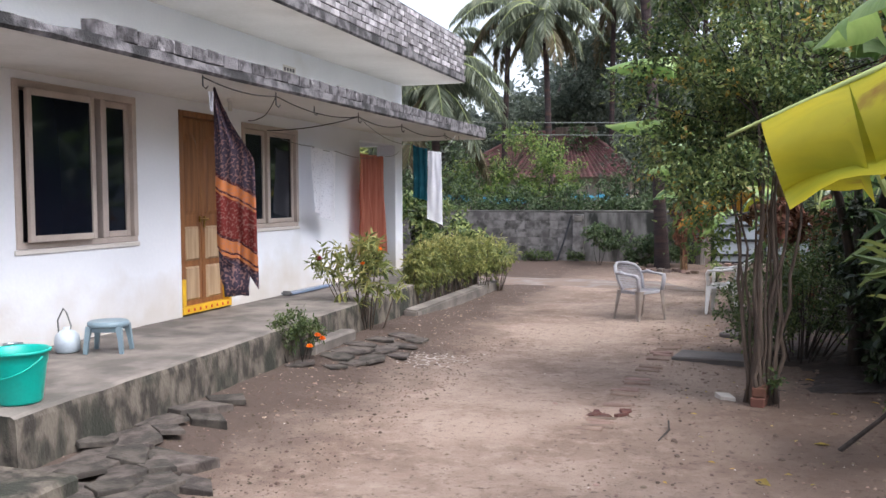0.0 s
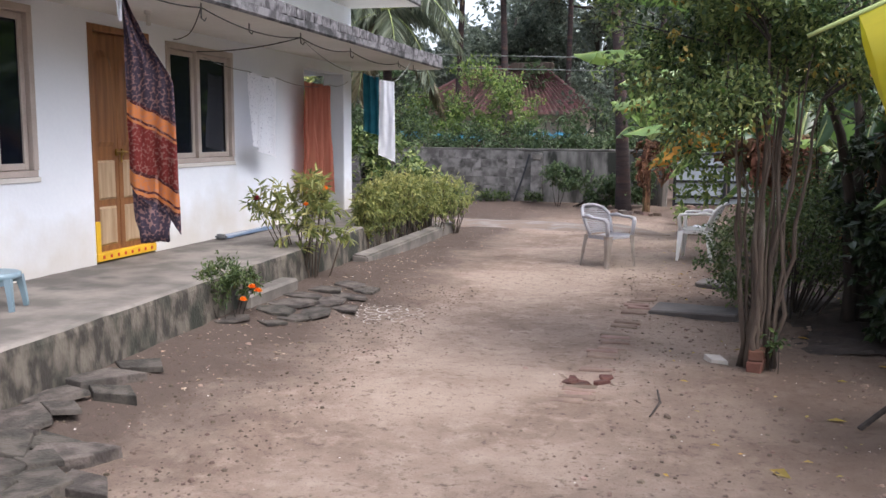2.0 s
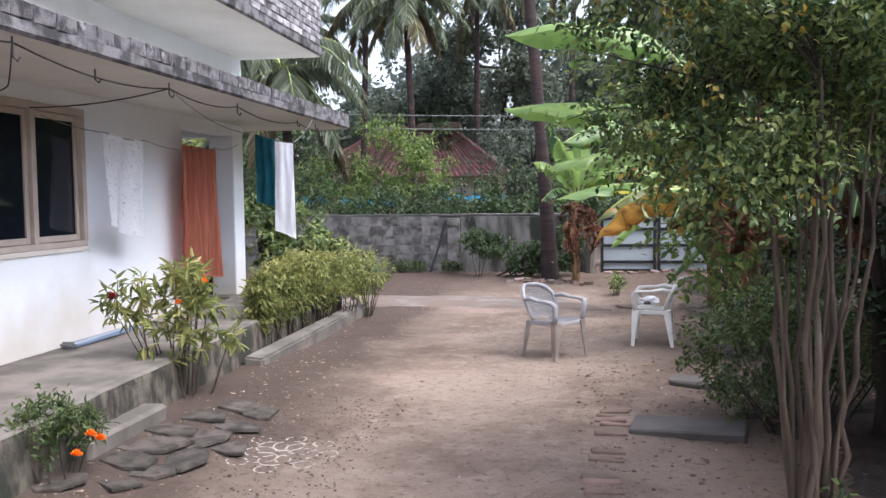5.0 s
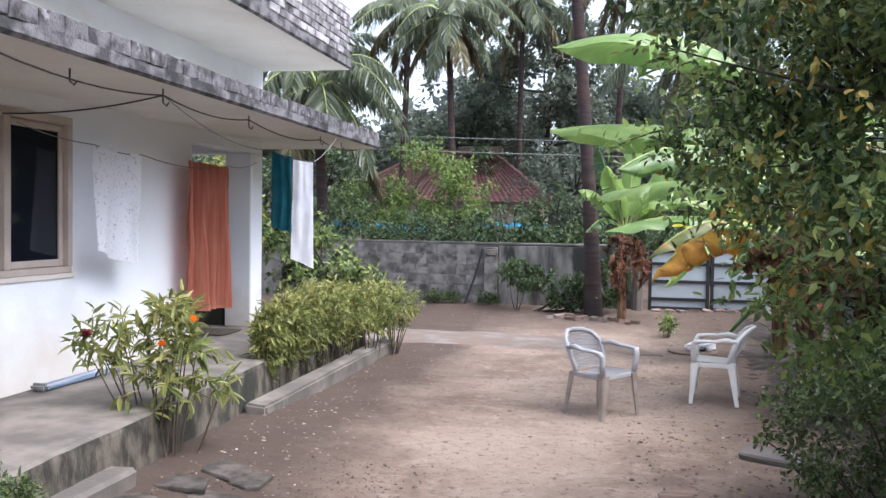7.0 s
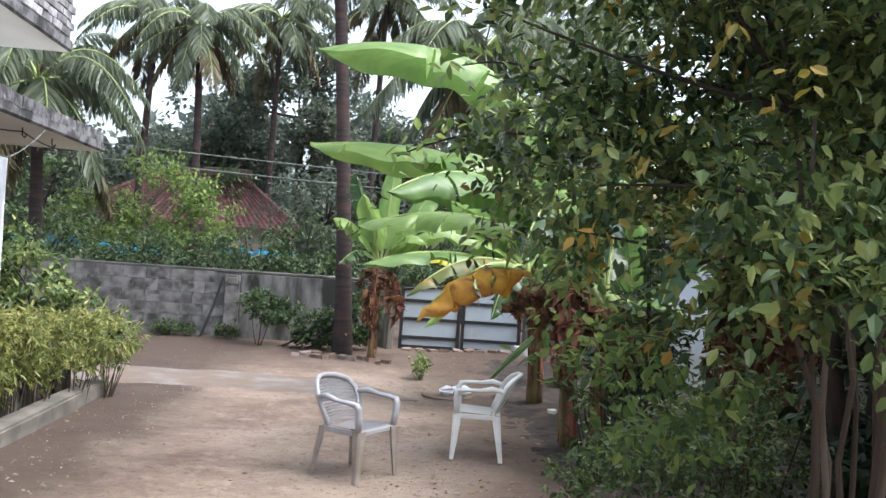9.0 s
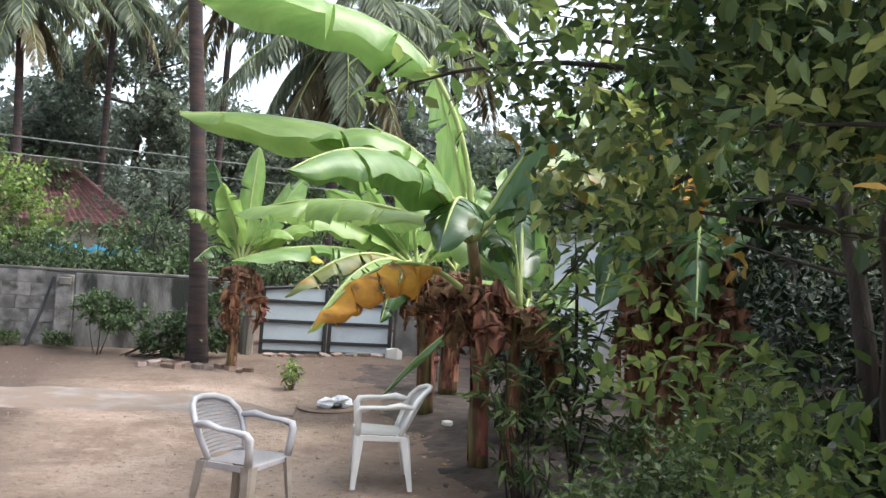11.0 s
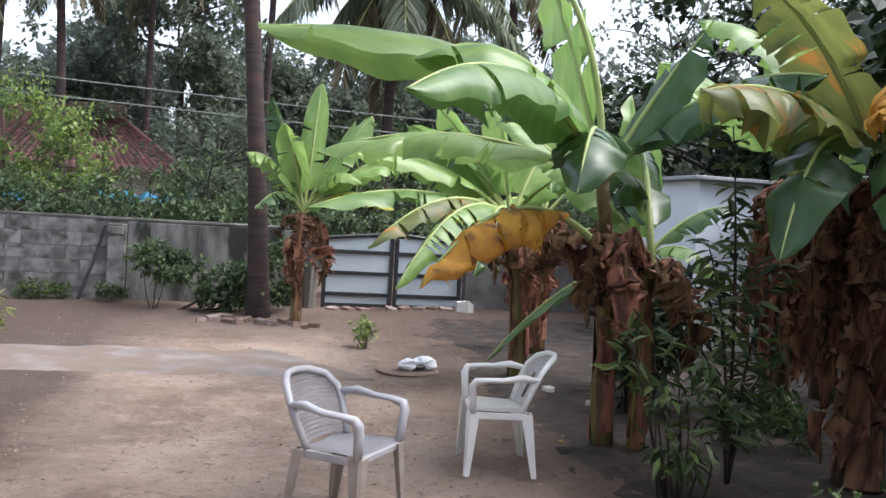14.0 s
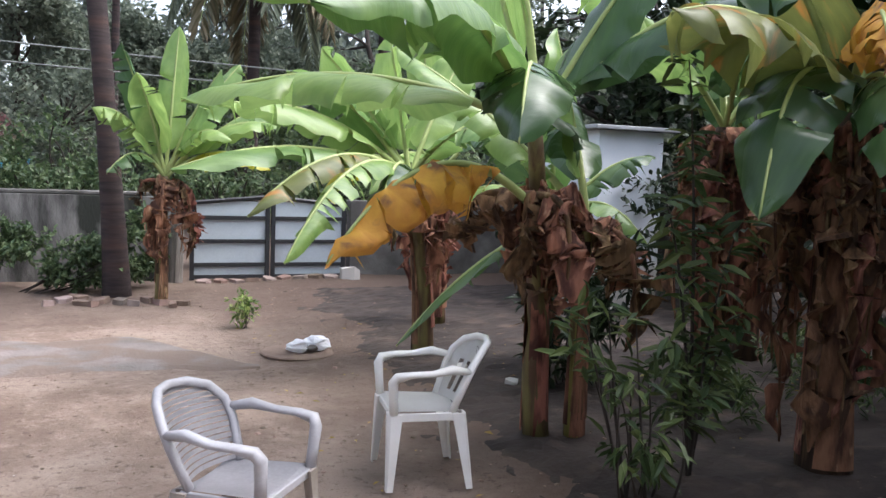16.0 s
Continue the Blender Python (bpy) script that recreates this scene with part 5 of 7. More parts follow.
        for sy, y0, y1 in ((-1, -0.205, -0.235), (1, 0.175, 0.245)):
            lg = bmesh.new()
            x0, x1 = sx * 0.205, sx * 0.25
            rows = []
            for k in range(6):
                u = k / 5
                cx, cy, z = x0 + (x1 - x0) * (1 - u), y0 + (y1 - y0) * (1 - u), 0.41 * u
                wd = 0.02 + 0.022 * u
                rows.append([lg.verts.new((cx + dx * wd * sx, cy + dy * wd * sy, z)) for dx, dy in ((-1, 1), (0.6, 1), (1, 0.6), (1, -1), (0.62, -1), (0.62, 0.3), (0.3, 0.62), (-1, 0.62))])
            for a0, b0 in zip(rows, rows[1:]):
                for k in range(8):
                    lg.faces.new((a0[k], a0[(k + 1) % 8], b0[(k + 1) % 8], b0[k]))
            lg.faces.new(rows[0])
            lg.faces.new(rows[-1])
            bmesh.ops.recalc_face_normals(lg, faces=lg.faces)
            part("leg", lg, foot, c, "" if foot is body else "leg browned with dust")
    return c


chair(-1.21, 11.53, 52, "dusty grey plastic armchair with slatted back and browned legs", CHAIR_GREY, CHAIR_DIRTY, True)
chair(-0.17, 12.35, -99, "white plastic armchair standing on bare earth", CHAIR_WHITE, CHAIR_WHITE, False)


# ---- things on the verandah ----
def bucket():
    b = thing("bucket", "teal plastic bucket with lip and wire handle, on the verandah corner", "bucket")
    b.matrix_world = pose(-3.99, 4.13, FLOOR_Z + 0.006)
    part("body", lathe(bmesh.new(), ((0.0, 0.004), (0.118, 0.0), (0.124, 0.012), (0.15, 0.21), (0.158, 0.235), (0.162, 0.285), (0.176, 0.288), (0.178, 0.3), (0.17, 0.304), (0.158, 0.296), (0.148, 0.23), (0.118, 0.02), (0.0, 0.016)), 36), BUCKET, b, smooth=True)
    pts = [(0.166 * math.cos(a), 0.166 * math.sin(a) - 0.03 * math.sin(a), 0.27 - 0.11 * abs(math.sin(a))) for a in [-math.pi * k / 14 for k in range(15)]]
    pts = [(p[0] * 1.06, p[1] * 1.22, p[2]) for p in pts]
    part("handle", tube(bmesh.new(), pts, 0.005, 6), BUCKET, b, smooth=True)


bucket()


def stool():
    s = thing("plastic_stool", "low grey-blue plastic stool on the verandah", "stool")
    s.matrix_world = pose(-4.6, 5.62, FLOOR_Z + 0.004, 0, 0, 20)
    top = lathe(bmesh.new(), ((0.0, 0.232), (0.1, 0.236), (0.138, 0.238), (0.15, 0.23), (0.152, 0.205), (0.142, 0.196), (0.0, 0.198)), 28)
    part("top", top, STOOL, s, smooth=True)
    for sx in (-1, 1):
        for sy in (-1, 1):
            lg = bmesh.new()
            tube(lg, [(sx * 0.135, sy * 0.115, 0.0), (sx * 0.125, sy * 0.105, 0.1), (sx * 0.11, sy * 0.09, 0.203)], [0.02, 0.023, 0.03], 4)
            part("leg", lg, STOOL, s)
    for sy in (-1, 1):
        ap = bmesh.new()
        box(ap, (-0.09, sy * 0.1 - 0.006, 0.16), (0.09, sy * 0.1 + 0.006, 0.201), 0.004)
        part("apron", ap, STOOL, s)


stool()


def water_can():
    w = thing("water_can", "translucent blue-white plastic water can with rope handle", "water can")
    w.matrix_world = pose(-4.88, 5.5, FLOOR_Z + 0.006)
    m = mat("cloudy_plastic", (0.5, 0.57, 0.62), (0.4, 0.47, 0.53), 0.35, 7, 40, 0.1, spec=0.5)
    part("body", lathe(bmesh.new(), ((0.0, 0.0), (0.075, 0.0), (0.09, 0.02), (0.095, 0.08), (0.085, 0.13), (0.055, 0.16), (0.03, 0.172), (0.028, 0.19), (0.0, 0.192)), 20), m, w, smooth=True)
    part("handle", tube(bmesh.new(), [(-0.06, -0.02, 0.14), (-0.075, -0.01, 0.24), (-0.03, 0.0, 0.33), (0.0, 0.0, 0.3), (0.03, 0.01, 0.2), (0.028, 0.0, 0.17)], 0.006, 6), ROPE, w, "grey rope loop", smooth=True)


water_can()
vessel = thing("steel_vessel", "small round steel vessel against the wall", "vessel", at=pose(-5.02, 5.12, FLOOR_Z + 0.006))
part("body", lathe(bmesh.new(), ((0.0, 0.0), (0.06, 0.0), (0.085, 0.03), (0.09, 0.07), (0.07, 0.1), (0.062, 0.105), (0.07, 0.118), (0.074, 0.12), (0.06, 0.108)), 24), mat("steel", (0.5, 0.52, 0.55), (0.4, 0.42, 0.45), 0.3, 6, 40, 0.05, metal=1.0), vessel, smooth=True)


def rolled_mat():
    r = thing("rolled_mat", "rolled blue-white striped mat lying along the wall", "mat")
    r.matrix_world = pose(-5.1, 9.3, FLOOR_Z + 0.006)
    stripe = mat("mat_stripe", (0.55, 0.6, 0.68), (0.25, 0.33, 0.47), 0.8, 20, 60, 0.2, grain=(1.4, 0.02, 1.4), spread=(0.45, 0.55))
    pts = [((0.028 + 0.0022 * k) * math.cos(k * 0.55), (0.028 + 0.0016 * k) * math.sin(k * 0.55)) for k in range(26)]
    bm = bmesh.new()
    low = min(p[1] for p in pts)
    a = [bm.verts.new((p[0], 0, (p[1] - low) * 0.36)) for p in pts]
    b = [bm.verts.new((p[0] + 0.02, 1.02, (p[1] - low) * 0.36)) for p in pts]
    for k in range(25):
        bm.faces.new((a[k], a[k + 1], b[k + 1], b[k]))
    bmesh.ops.solidify(bm, geom=bm.faces[:], thickness=0.003)
    part("roll", bm, stripe, r, smooth=True)
    part("end_fold", box(bmesh.new(), (-0.06, -0.03, 0.0), (0.075, 0.03, 0.055), 0.02, 0.004, 2), mat("mat_edge", (0.12, 0.12, 0.13), (0.2, 0.2, 0.2), 0.8, 20, 50, 0.2), r, "dark folded end")


rolled_mat()
thing("door_mat", "small dark door mat on the verandah floor", "mat", bm=box(bmesh.new(), (-5.6, 12.3, FLOOR_Z + 0.004), (-5.15, 12.75, FLOOR_Z + 0.022), 0.006, 0.006), material=mat("coir", (0.08, 0.06, 0.045), (0.05, 0.04, 0.03), 0.95, 20, 80, 0.6))


# ---- washing ----
def cloth_grid(a, b, drop, folds, depth, sag=0.0, taper=0.0, seed=0, hem=0.0, nx=44, nz=40, lift=0.0):
    """A hanging cloth from a to b, dropped by drop metres, with folds that deepen downwards."""
    a, b = Vector(a), Vector(b)
    along = b - a
    out = Vector((along.y, -along.x, 0)).normalized()
    bm = bmesh.new()
    rows = []
    for j in range(nz + 1):
        v = j / nz
        row = []
        for i in range(nx + 1):
            u = i / nx
            uu = 0.5 + (u - 0.5) * (1 - taper * v)
            f = math.sin(folds * 2 * math.pi * u + 0.8 * math.sin(3 * v + seed)) + 0.5 * math.sin(folds * 3.7 * u + seed + 2 * v)
            p = a + along * uu + out * (depth * f * (0.5 + 0.5 * v) + 0.02 * noise.noise((u * 4, v * 4, seed)))
            z = -drop * v - sag * math.sin(math.pi * u) - hem * v * (u - 0.5) - lift * v * noise.noise((u * 3, seed, 0))
            row.append(bm.verts.new(p + Vector((0, 0, z))))
        rows.append(row)
    for r0, r1 in zip(rows, rows[1:]):
        for i in range(nx):
            bm.faces.new((r0[i], r0[i + 1], r1[i + 1], r1[i]))
    bmesh.ops.solidify(bm, geom=bm.faces[:], thickness=0.003)
    return bm


def cloth(name, label, category, bm, material):
    ob = thing(name, label, category, "washing on the lines", bm=bm, material=material)
    ob.data.polygons.foreach_set("use_smooth", [True] * len(ob.data.polygons))
    return ob


def saree_mat():
    """Printed cotton: dark violet ground, orange bands and a red figured border, in slanting zones."""
    m = bpy.data.materials.new("printed_saree")
    m.use_nodes = True
    n, l = m.node_tree.nodes, m.node_tree.links
    p = n["Principled BSDF"]
    tc = n.new("ShaderNodeTexCoord")
    sep = n.new("ShaderNodeSeparateXYZ")
    l.new(tc.outputs["Object"], sep.inputs[0])
    slope = n.new("ShaderNodeMath")
    slope.operation = "MULTIPLY_ADD"
    l.new(sep.outputs[0], slope.inputs[0])
    slope.inputs[1].default_value = 0.62
    l.new(sep.outputs[2], slope.inputs[2])
    rng_ = n.new("ShaderNodeMapRange")
    rng_.inputs[1].default_value, rng_.inputs[2].default_value = -0.85, 0.75
    l.new(slope.outputs[0], rng_.inputs[0])
    ramp = n.new("ShaderNodeValToRGB")
    ramp.color_ramp.interpolation = "CONSTANT"
    violet, maroon, orange, red = (0.04, 0.028, 0.048), (0.07, 0.012, 0.014), (0.56, 0.2, 0.06), (0.17, 0.016, 0.013)
    stops = ((0.0, violet), (0.15, maroon), (0.163, orange), (0.178, maroon), (0.19, orange), (0.25, maroon), (0.265, red), (0.462, orange), (0.473, maroon), (0.485, orange), (0.54, maroon), (0.556, violet))
    while len(ramp.color_ramp.elements) < len(stops):
        ramp.color_ramp.elements.new(0.5)
    for e, (pos, col) in zip(ramp.color_ramp.elements, stops):
        e.position, e.color = pos, (*col, 1)
    l.new(rng_.outputs[0], ramp.inputs[0])
    vor = n.new("ShaderNodeTexVoronoi")
    vor.inputs["Scale"].default_value = 52
    l.new(tc.outputs["Object"], vor.inputs["Vector"])
    edge = n.new("ShaderNodeMapRange")
    edge.inputs[1].default_value, edge.inputs[2].default_value = 0.6, 0.68
    edge.inputs[4].default_value = 0.55
    l.new(vor.outputs["Distance"], edge.inputs[0])
    mix = n.new("ShaderNodeMix")
    mix.data_type = "RGBA"
    l.new(edge.outputs[0], mix.inputs[0])
    l.new(ramp.outputs[0], mix.inputs[6])
    mix.inputs[7].default_value = (0.36, 0.2, 0.17, 1)
    l.new(mix.outputs[2], p.inputs["Base Color"])
    p.inputs["Roughness"].default_value = 0.85
    return m


CLOTH_WHITE = mat("white_cotton", (0.86, 0.87, 0.9), (0.8, 0.81, 0.85), 0.9, 12, 90, 0.15, through_light=0.25)
CLOTH_SPOT = mat("dotted_white_cotton", (0.86, 0.87, 0.9), (0.5, 0.5, 0.56), 0.9, 45, 90, 0.1, spread=(0.58, 0.68), through_light=0.25)
CLOTH_RUST = mat("rust_orange_cotton", (0.56, 0.24, 0.165), (0.43, 0.15, 0.1), 0.9, 7, 90, 0.2, through_light=0.15, grain=(4, 4, 0.2))
CLOTH_TEAL = mat("teal_cotton", (0.02, 0.15, 0.2), (0.015, 0.11, 0.15), 0.85, 8, 90, 0.15, through_light=0.15)


def saree_thing():
    """A saree gathered at the hook, its patterned end spread out, the rest bundled under it."""
    t = thing("saree", "dark violet saree with red figured end hung from the sunshade", "saree", "washing on the lines", at=pose(-4.06, 6.46, 1.68))
    print_mat = saree_mat()
    across, deep = Vector((0.848, 0.53, 0)), Vector((-0.53, 0.848, 0))
    bm = bmesh.new()
    rows = []
    for i in range(57):
        u = i / 56
        left = -0.11 + 0.01 * u
        right = -0.095 + 0.07 * min(1, u / 0.1) + 0.255 * smoothstep(0.06, 0.34, u) * (0.88 + 0.12 * u)
        row = []
        for j in range(41):
            v = j / 40
            s = left + (right - left) * v
            fold = (0.012 + 0.02 * u) * math.sin(9 * v + 2.2 + u) + 0.012 * math.sin(23 * v + 3 * u) + 0.03 * noise.noise((v * 2.5, u * 2, 4.0))
            z = 0.8 - u * (1.31 + 0.24 * v + 0.03 * math.sin(7 * v)) - 0.1 * v * min(1, u * 4)
            row.append(bm.verts.new(across * (s + 0.01 * noise.noise((u * 4, v * 2, 1))) + deep * fold + Vector((0, 0, z))))
        rows.append(row)
    for a, b in zip(rows, rows[1:]):
        for j in range(40):
            bm.faces.new((a[j], a[j + 1], b[j + 1], b[j]))
    bmesh.ops.solidify(bm, geom=bm.faces[:], thickness=0.003)
    part("figured_end", bm, print_mat, t, "red and orange figured saree end", smooth=True)
    bm = bmesh.new()
    pts, rad = [], []
    for i in range(13):
        u = i / 12
        pts.append(across * (0.0 + 0.05 * u) + deep * 0.09 + Vector((0, 0, 0.1 - 1.02 * u)))
        rad.append(0.05 + 0.075 * math.sin(math.pi * min(1, u * 0.62 + 0.05)) * (1 if u < 0.9 else 0.75))
    tube(bm, pts, rad, 28)
    for v in bm.verts:
        side = v.co.dot(deep) - 0.09
        v.co -= deep * side * 0.55
        v.co += across * 0.02 * noise.noise((v.co.z * 3, side * 30, 2)) + deep * 0.012 * math.sin(v.co.dot(across) * 70 + v.co.z * 5)
        v.co.z += 0.04 * noise.noise((v.co.x * 12, v.co.y * 12, 3))
    part("gathered_cloth", bm, print_mat, t, "dark violet gathered length behind", smooth=True)


saree_thing()
cloth("white_cloth", "dotted white cotton cloth hung on a line before the wall", "cloth", cloth_grid((-4.98, 9.77, 2.2), (-4.95, 10.39, 2.17), 0.86, 1.6, 0.03, sag=0.01, seed=5, hem=0.12), CLOTH_SPOT)
cloth("rust_cloth", "long rust-orange cloth hung in folds", "cloth", cloth_grid((-5.03, 11.27, 2.19), (-4.98, 12.08, 2.17), 1.42, 3.6, 0.06, taper=0.04, seed=7), CLOTH_RUST)
cloth("teal_cloth", "teal shirt folded over the line", "cloth", cloth_grid((-4.47, 11.95, 2.33), (-4.24, 11.9, 2.27), 0.74, 2.5, 0.022, taper=-0.15, seed=9, sag=0.01), CLOTH_TEAL)
cloth("white_towel", "long white cotton towel hung over the line", "towel", cloth_grid((-4.23, 11.9, 2.24), (-4.03, 11.92, 2.21), 1.0, 1.4, 0.016, taper=-0.12, seed=11, hem=0.06), CLOTH_WHITE)
cloth("white_towel", "white cotton towel doubled over the line", "towel", cloth_grid((-4.22, 11.93, 2.24), (-4.04, 11.95, 2.21), 0.52, 1.2, 0.014, seed=12), CLOTH_WHITE)


def line(name, label, pts, r, material, category="wire"):
    smooth_pts = []
    for a, b in zip(pts, pts[1:]):
        a, b = Vector(a), Vector(b)
        sag = 0.035 * (b - a).length
        smooth_pts += [a.lerp(b, k / 8) - Vector((0, 0, sag * 4 * (k / 8) * (1 - k / 8))) for k in range(8)]
    smooth_pts.append(Vector(pts[-1]))
    return thing(name, label, category, bm=tube(bmesh.new(), smooth_pts, r, 5), material=material)


line("wire", "black wire strung under the sunshade", [(-4.06, 6.12, 2.52), (-4.08, 7.3, 2.5), (-4.15, 9.3, 2.49), (-4.2, 10.8, 2.5), (-4.2, 12.6, 2.5), (-4.2, 13.9, 2.5)], 0.006, WIRE)
line("wire", "black wire from sunshade to window", [(-4.15, 9.3, 2.49), (-5.15, 9.0, 2.34)], 0.006, WIRE)
line("wire", "black wire looping under the sunshade", [(-4.08, 7.3, 2.5), (-4.9, 8.4, 2.42), (-5.15, 8.6, 2.42)], 0.005, WIRE)
line("clothes_line", "thin grey clothes line along the wall", [(-5.16, 9.15, 2.3), (-4.98, 9.77, 2.2), (-4.95, 10.39, 2.17), (-5.0, 12.1, 2.19), (-5.18, 13.2, 2.3)], 0.004, ROPE, "clothes line")
line("clothes_line", "thin grey clothes line across the verandah end", [(-4.15, 9.3, 2.49), (-4.5, 11.97, 2.34), (-4.2, 11.9, 2.24), (-4.02, 11.92, 2.22), (-4.02, 12.6, 2.52)], 0.004, ROPE, "clothes line")
for hx, hy, drop in ((-4.06, 6.12, 0.09), (-4.08, 7.3, 0.12), (-4.15, 9.3, 0.1), (-4.3, 8.5, 0.08), (-4.2, 10.8, 0.1), (-4.2, 12.6, 0.07), (-4.2, 13.3, 0.06)):
    hk = bmesh.new()
    tube(hk, [(hx, hy, SHADE_Z + 0.01), (hx, hy, SHADE_Z - drop), (hx + 0.015, hy + 0.02, SHADE_Z - drop - 0.02), (hx + 0.02, hy + 0.04, SHADE_Z - drop + 0.005)], 0.006, 6)
    thing("ceiling_hook", "rusty iron hook under the sunshade", "hook", "hooks under the sunshade", bm=hk, material=IRON)
thing("rag_strip", "knotted pale rag tied at the hook", "rag", bm=cloth_grid((-4.17, 6.36, 2.44), (-4.13, 6.38, 2.44), 0.16, 2, 0.02, taper=0.5, seed=20, nx=10, nz=14), material=CLOTH_WHITE)
thing("bulb_holder", "pale lamp holder under the sunshade", "lamp holder", bm=lathe(bmesh.new(), ((0.0, 0.0), (0.03, 0.0), (0.03, -0.03), (0.016, -0.04), (0.02, -0.12), (0.0, -0.125)), 14), material=SOFFIT).matrix_world = pose(-4.75, 7.6, SHADE_Z - 0.002)

# ---- kerb, stones and other things on the ground ----
thing("kerb", "low worn cement kerb before the hedge", "kerb", bm=box(bmesh.new(), (-4.06, 10.45, -0.06), (-3.86, 14.45, 0.14), 0.022, 0.014, 2), material=CEMENT)


def flat_stone(x, y, r, seed, tilt=4.0, name="paving_stone", label="broken flat grey paving stone lying loose", group="broken paving stones", material=STONE, h=0.032, lift=0.0):
    rng = np.random.default_rng(seed)
    n = rng.integers(4, 7)
    bm = bmesh.new()
    ring = [(r * 1.3 * rng.uniform(0.75, 1.2) * math.cos(a), r * 0.92 * rng.uniform(0.75, 1.2) * math.sin(a)) for a in sorted(2 * math.pi * (k + rng.uniform(-0.3, 0.3)) / n for k in range(n))]
    lo = [bm.verts.new((a, b, -h * 0.6)) for a, b in ring]
    hi = [bm.verts.new((a * 0.97, b * 0.97, h * (0.7 + 0.5 * rng.random()))) for a, b in ring]
    bm.faces.new(lo[::-1])
    bm.faces.new(hi)
    for k in range(n):
        bm.faces.new((lo[k], lo[(k + 1) % n], hi[(k + 1) % n], hi[k]))
    bmesh.ops.bevel(bm, geom=[e for e in bm.edges if all(v in hi for v in e.verts)], offset=0.004, segments=1, affect="EDGES")
    ob = thing(name, label, "stone", group, bm=bm, material=material)
    ob.matrix_world = pose(x, y, ground_z(x, y) + 0.01 + lift, rng.uniform(-tilt, tilt), rng.uniform(-tilt, tilt), rng.uniform(0, 360))
    return ob


for k, (sx, sy, sr) in enumerate(((-3.62, 3.95, 0.2), (-3.35, 3.8, 0.17), (-3.1, 3.75, 0.18), (-3.55, 4.3, 0.19), (-3.3, 4.15, 0.15), (-3.08, 4.1, 0.16), (-3.62, 4.65, 0.18), (-3.36, 4.5, 0.14), (-3.15, 4.42, 0.15), (-3.7, 5.02, 0.15),
                                  (-3.66, 5.4, 0.17), (-3.48, 5.22, 0.12), (-3.62, 5.75, 0.15), (-2.9, 4.2, 0.13), (-3.3, 3.45, 0.2), (-3.75, 3.55, 0.2), (-2.98, 3.45, 0.16))):
    flat_stone(sx, sy, sr * 1.08, 200 + k, 4, h=0.022 + 0.01 * (k % 3))
for k, (sx, sy, sr) in enumerate(((-3.48, 4.02, 0.13), (-3.2, 3.95, 0.12), (-3.42, 4.36, 0.12), (-3.22, 4.3, 0.1), (-3.52, 3.66, 0.14), (-3.15, 3.6, 0.12), (-2.86, 3.9, 0.1), (-3.5, 4.85, 0.11), (-3.72, 4.42, 0.1))):
    flat_stone(sx, sy, sr * 1.15, 270 + k, 6, h=0.018, lift=0.03)
for k, (sx, sy, sr) in enumerate(((-3.62, 7.55, 0.14), (-3.42, 7.45, 0.12), (-3.6, 7.85, 0.16), (-3.36, 7.75, 0.15), (-3.66, 8.2, 0.15), (-3.42, 8.1, 0.17), (-3.2, 8.0, 0.12), (-3.58, 8.6, 0.18), (-3.34, 8.45, 0.15), (-3.5, 8.95, 0.17), (-3.28, 8.85, 0.14), (-3.48, 7.2, 0.11), (-3.78, 7.1, 0.11))):
    flat_stone(sx, sy, sr * 1.1, 240 + k, 3, h=0.014)
slab_bm = box(bmesh.new(), (-0.38, -0.2, -0.03), (0.38, 0.2, 0.04), 0.012, 0.012)
thing("stone_slab", "dark rectangular stone slab lying on the earth", "stone slab", bm=slab_bm, material=SLAB_STONE, at=pose(-0.24, 8.88, ground_z(-0.24, 8.88) + 0.012, 1.5, -1, -14))
thing("stone_slab", "dark stone slab half buried by the bush", "stone slab", bm=box(bmesh.new(), (-0.25, -0.12, -0.03), (0.25, 0.12, 0.04), 0.012, 0.012), material=SLAB_STONE, at=pose(0.05, 10.3, ground_z(0.05, 10.3) + 0.01, 2, 1, -25))
brick_bm = box(bmesh.new(), (-0.1, -0.05, -0.0375), (0.1, 0.05, 0.0375), 0.008, 0.004)
brick_mesh = to_mesh("brick", brick_bm, BRICK_RED)
for k, (bx, by, bz, ba) in enumerate(((0.1, 7.06, 0.03, 75), (0.1, 7.07, 0.108, 82))):
    b = new("loose_brick", brick_mesh)
    b.matrix_world = pose(bx, by, ground_z(bx, by) + bz, 0, 0, ba)
    tagged(b, "loose red brick at the foot of the garden tree", "brick", "loose bricks")
bush("sprout", "small green sprout between the bricks", 0.2, 7.02, [(0.2, 7.0, 0.19, 0.06, 0.06, 0.07, 9)], LEAF_BUSH, 71, per=5, size=(0.04, 0.06), stems=5, gap=-0.6, stem_r=0.003)
flat_stone(-0.14, 7.2, 0.07, 300, 2, "pale_stone", "small pale flat stone", "", mat("pale_stone", (0.5, 0.45, 0.4), (0.4, 0.36, 0.31), 0.8, 9, 50, 0.3), 0.025)
thing("stick", "thin dark stick leaning over the soil", "stick", bm=tube(bmesh.new(), [(0.52, 5.95, 0.02), (0.75, 6.05, 0.2), (1.1, 6.2, 0.5)], [0.016, 0.014, 0.011], 7), material=BARK_DARK)
thing("twig", "thin dry twig on the ground", "twig", bm=tube(bmesh.new(), [(-0.52, 6.35, 0.022), (-0.5, 6.1, 0.026), (-0.55, 5.85, 0.018)], [0.007, 0.008, 0.005], 6), material=BARK_DARK)
RUBBLE_PALE = mat("pale_rubble", (0.3, 0.24, 0.21), (0.2, 0.15, 0.13), 0.93, 8, 50, 0.6, vary=0.3)
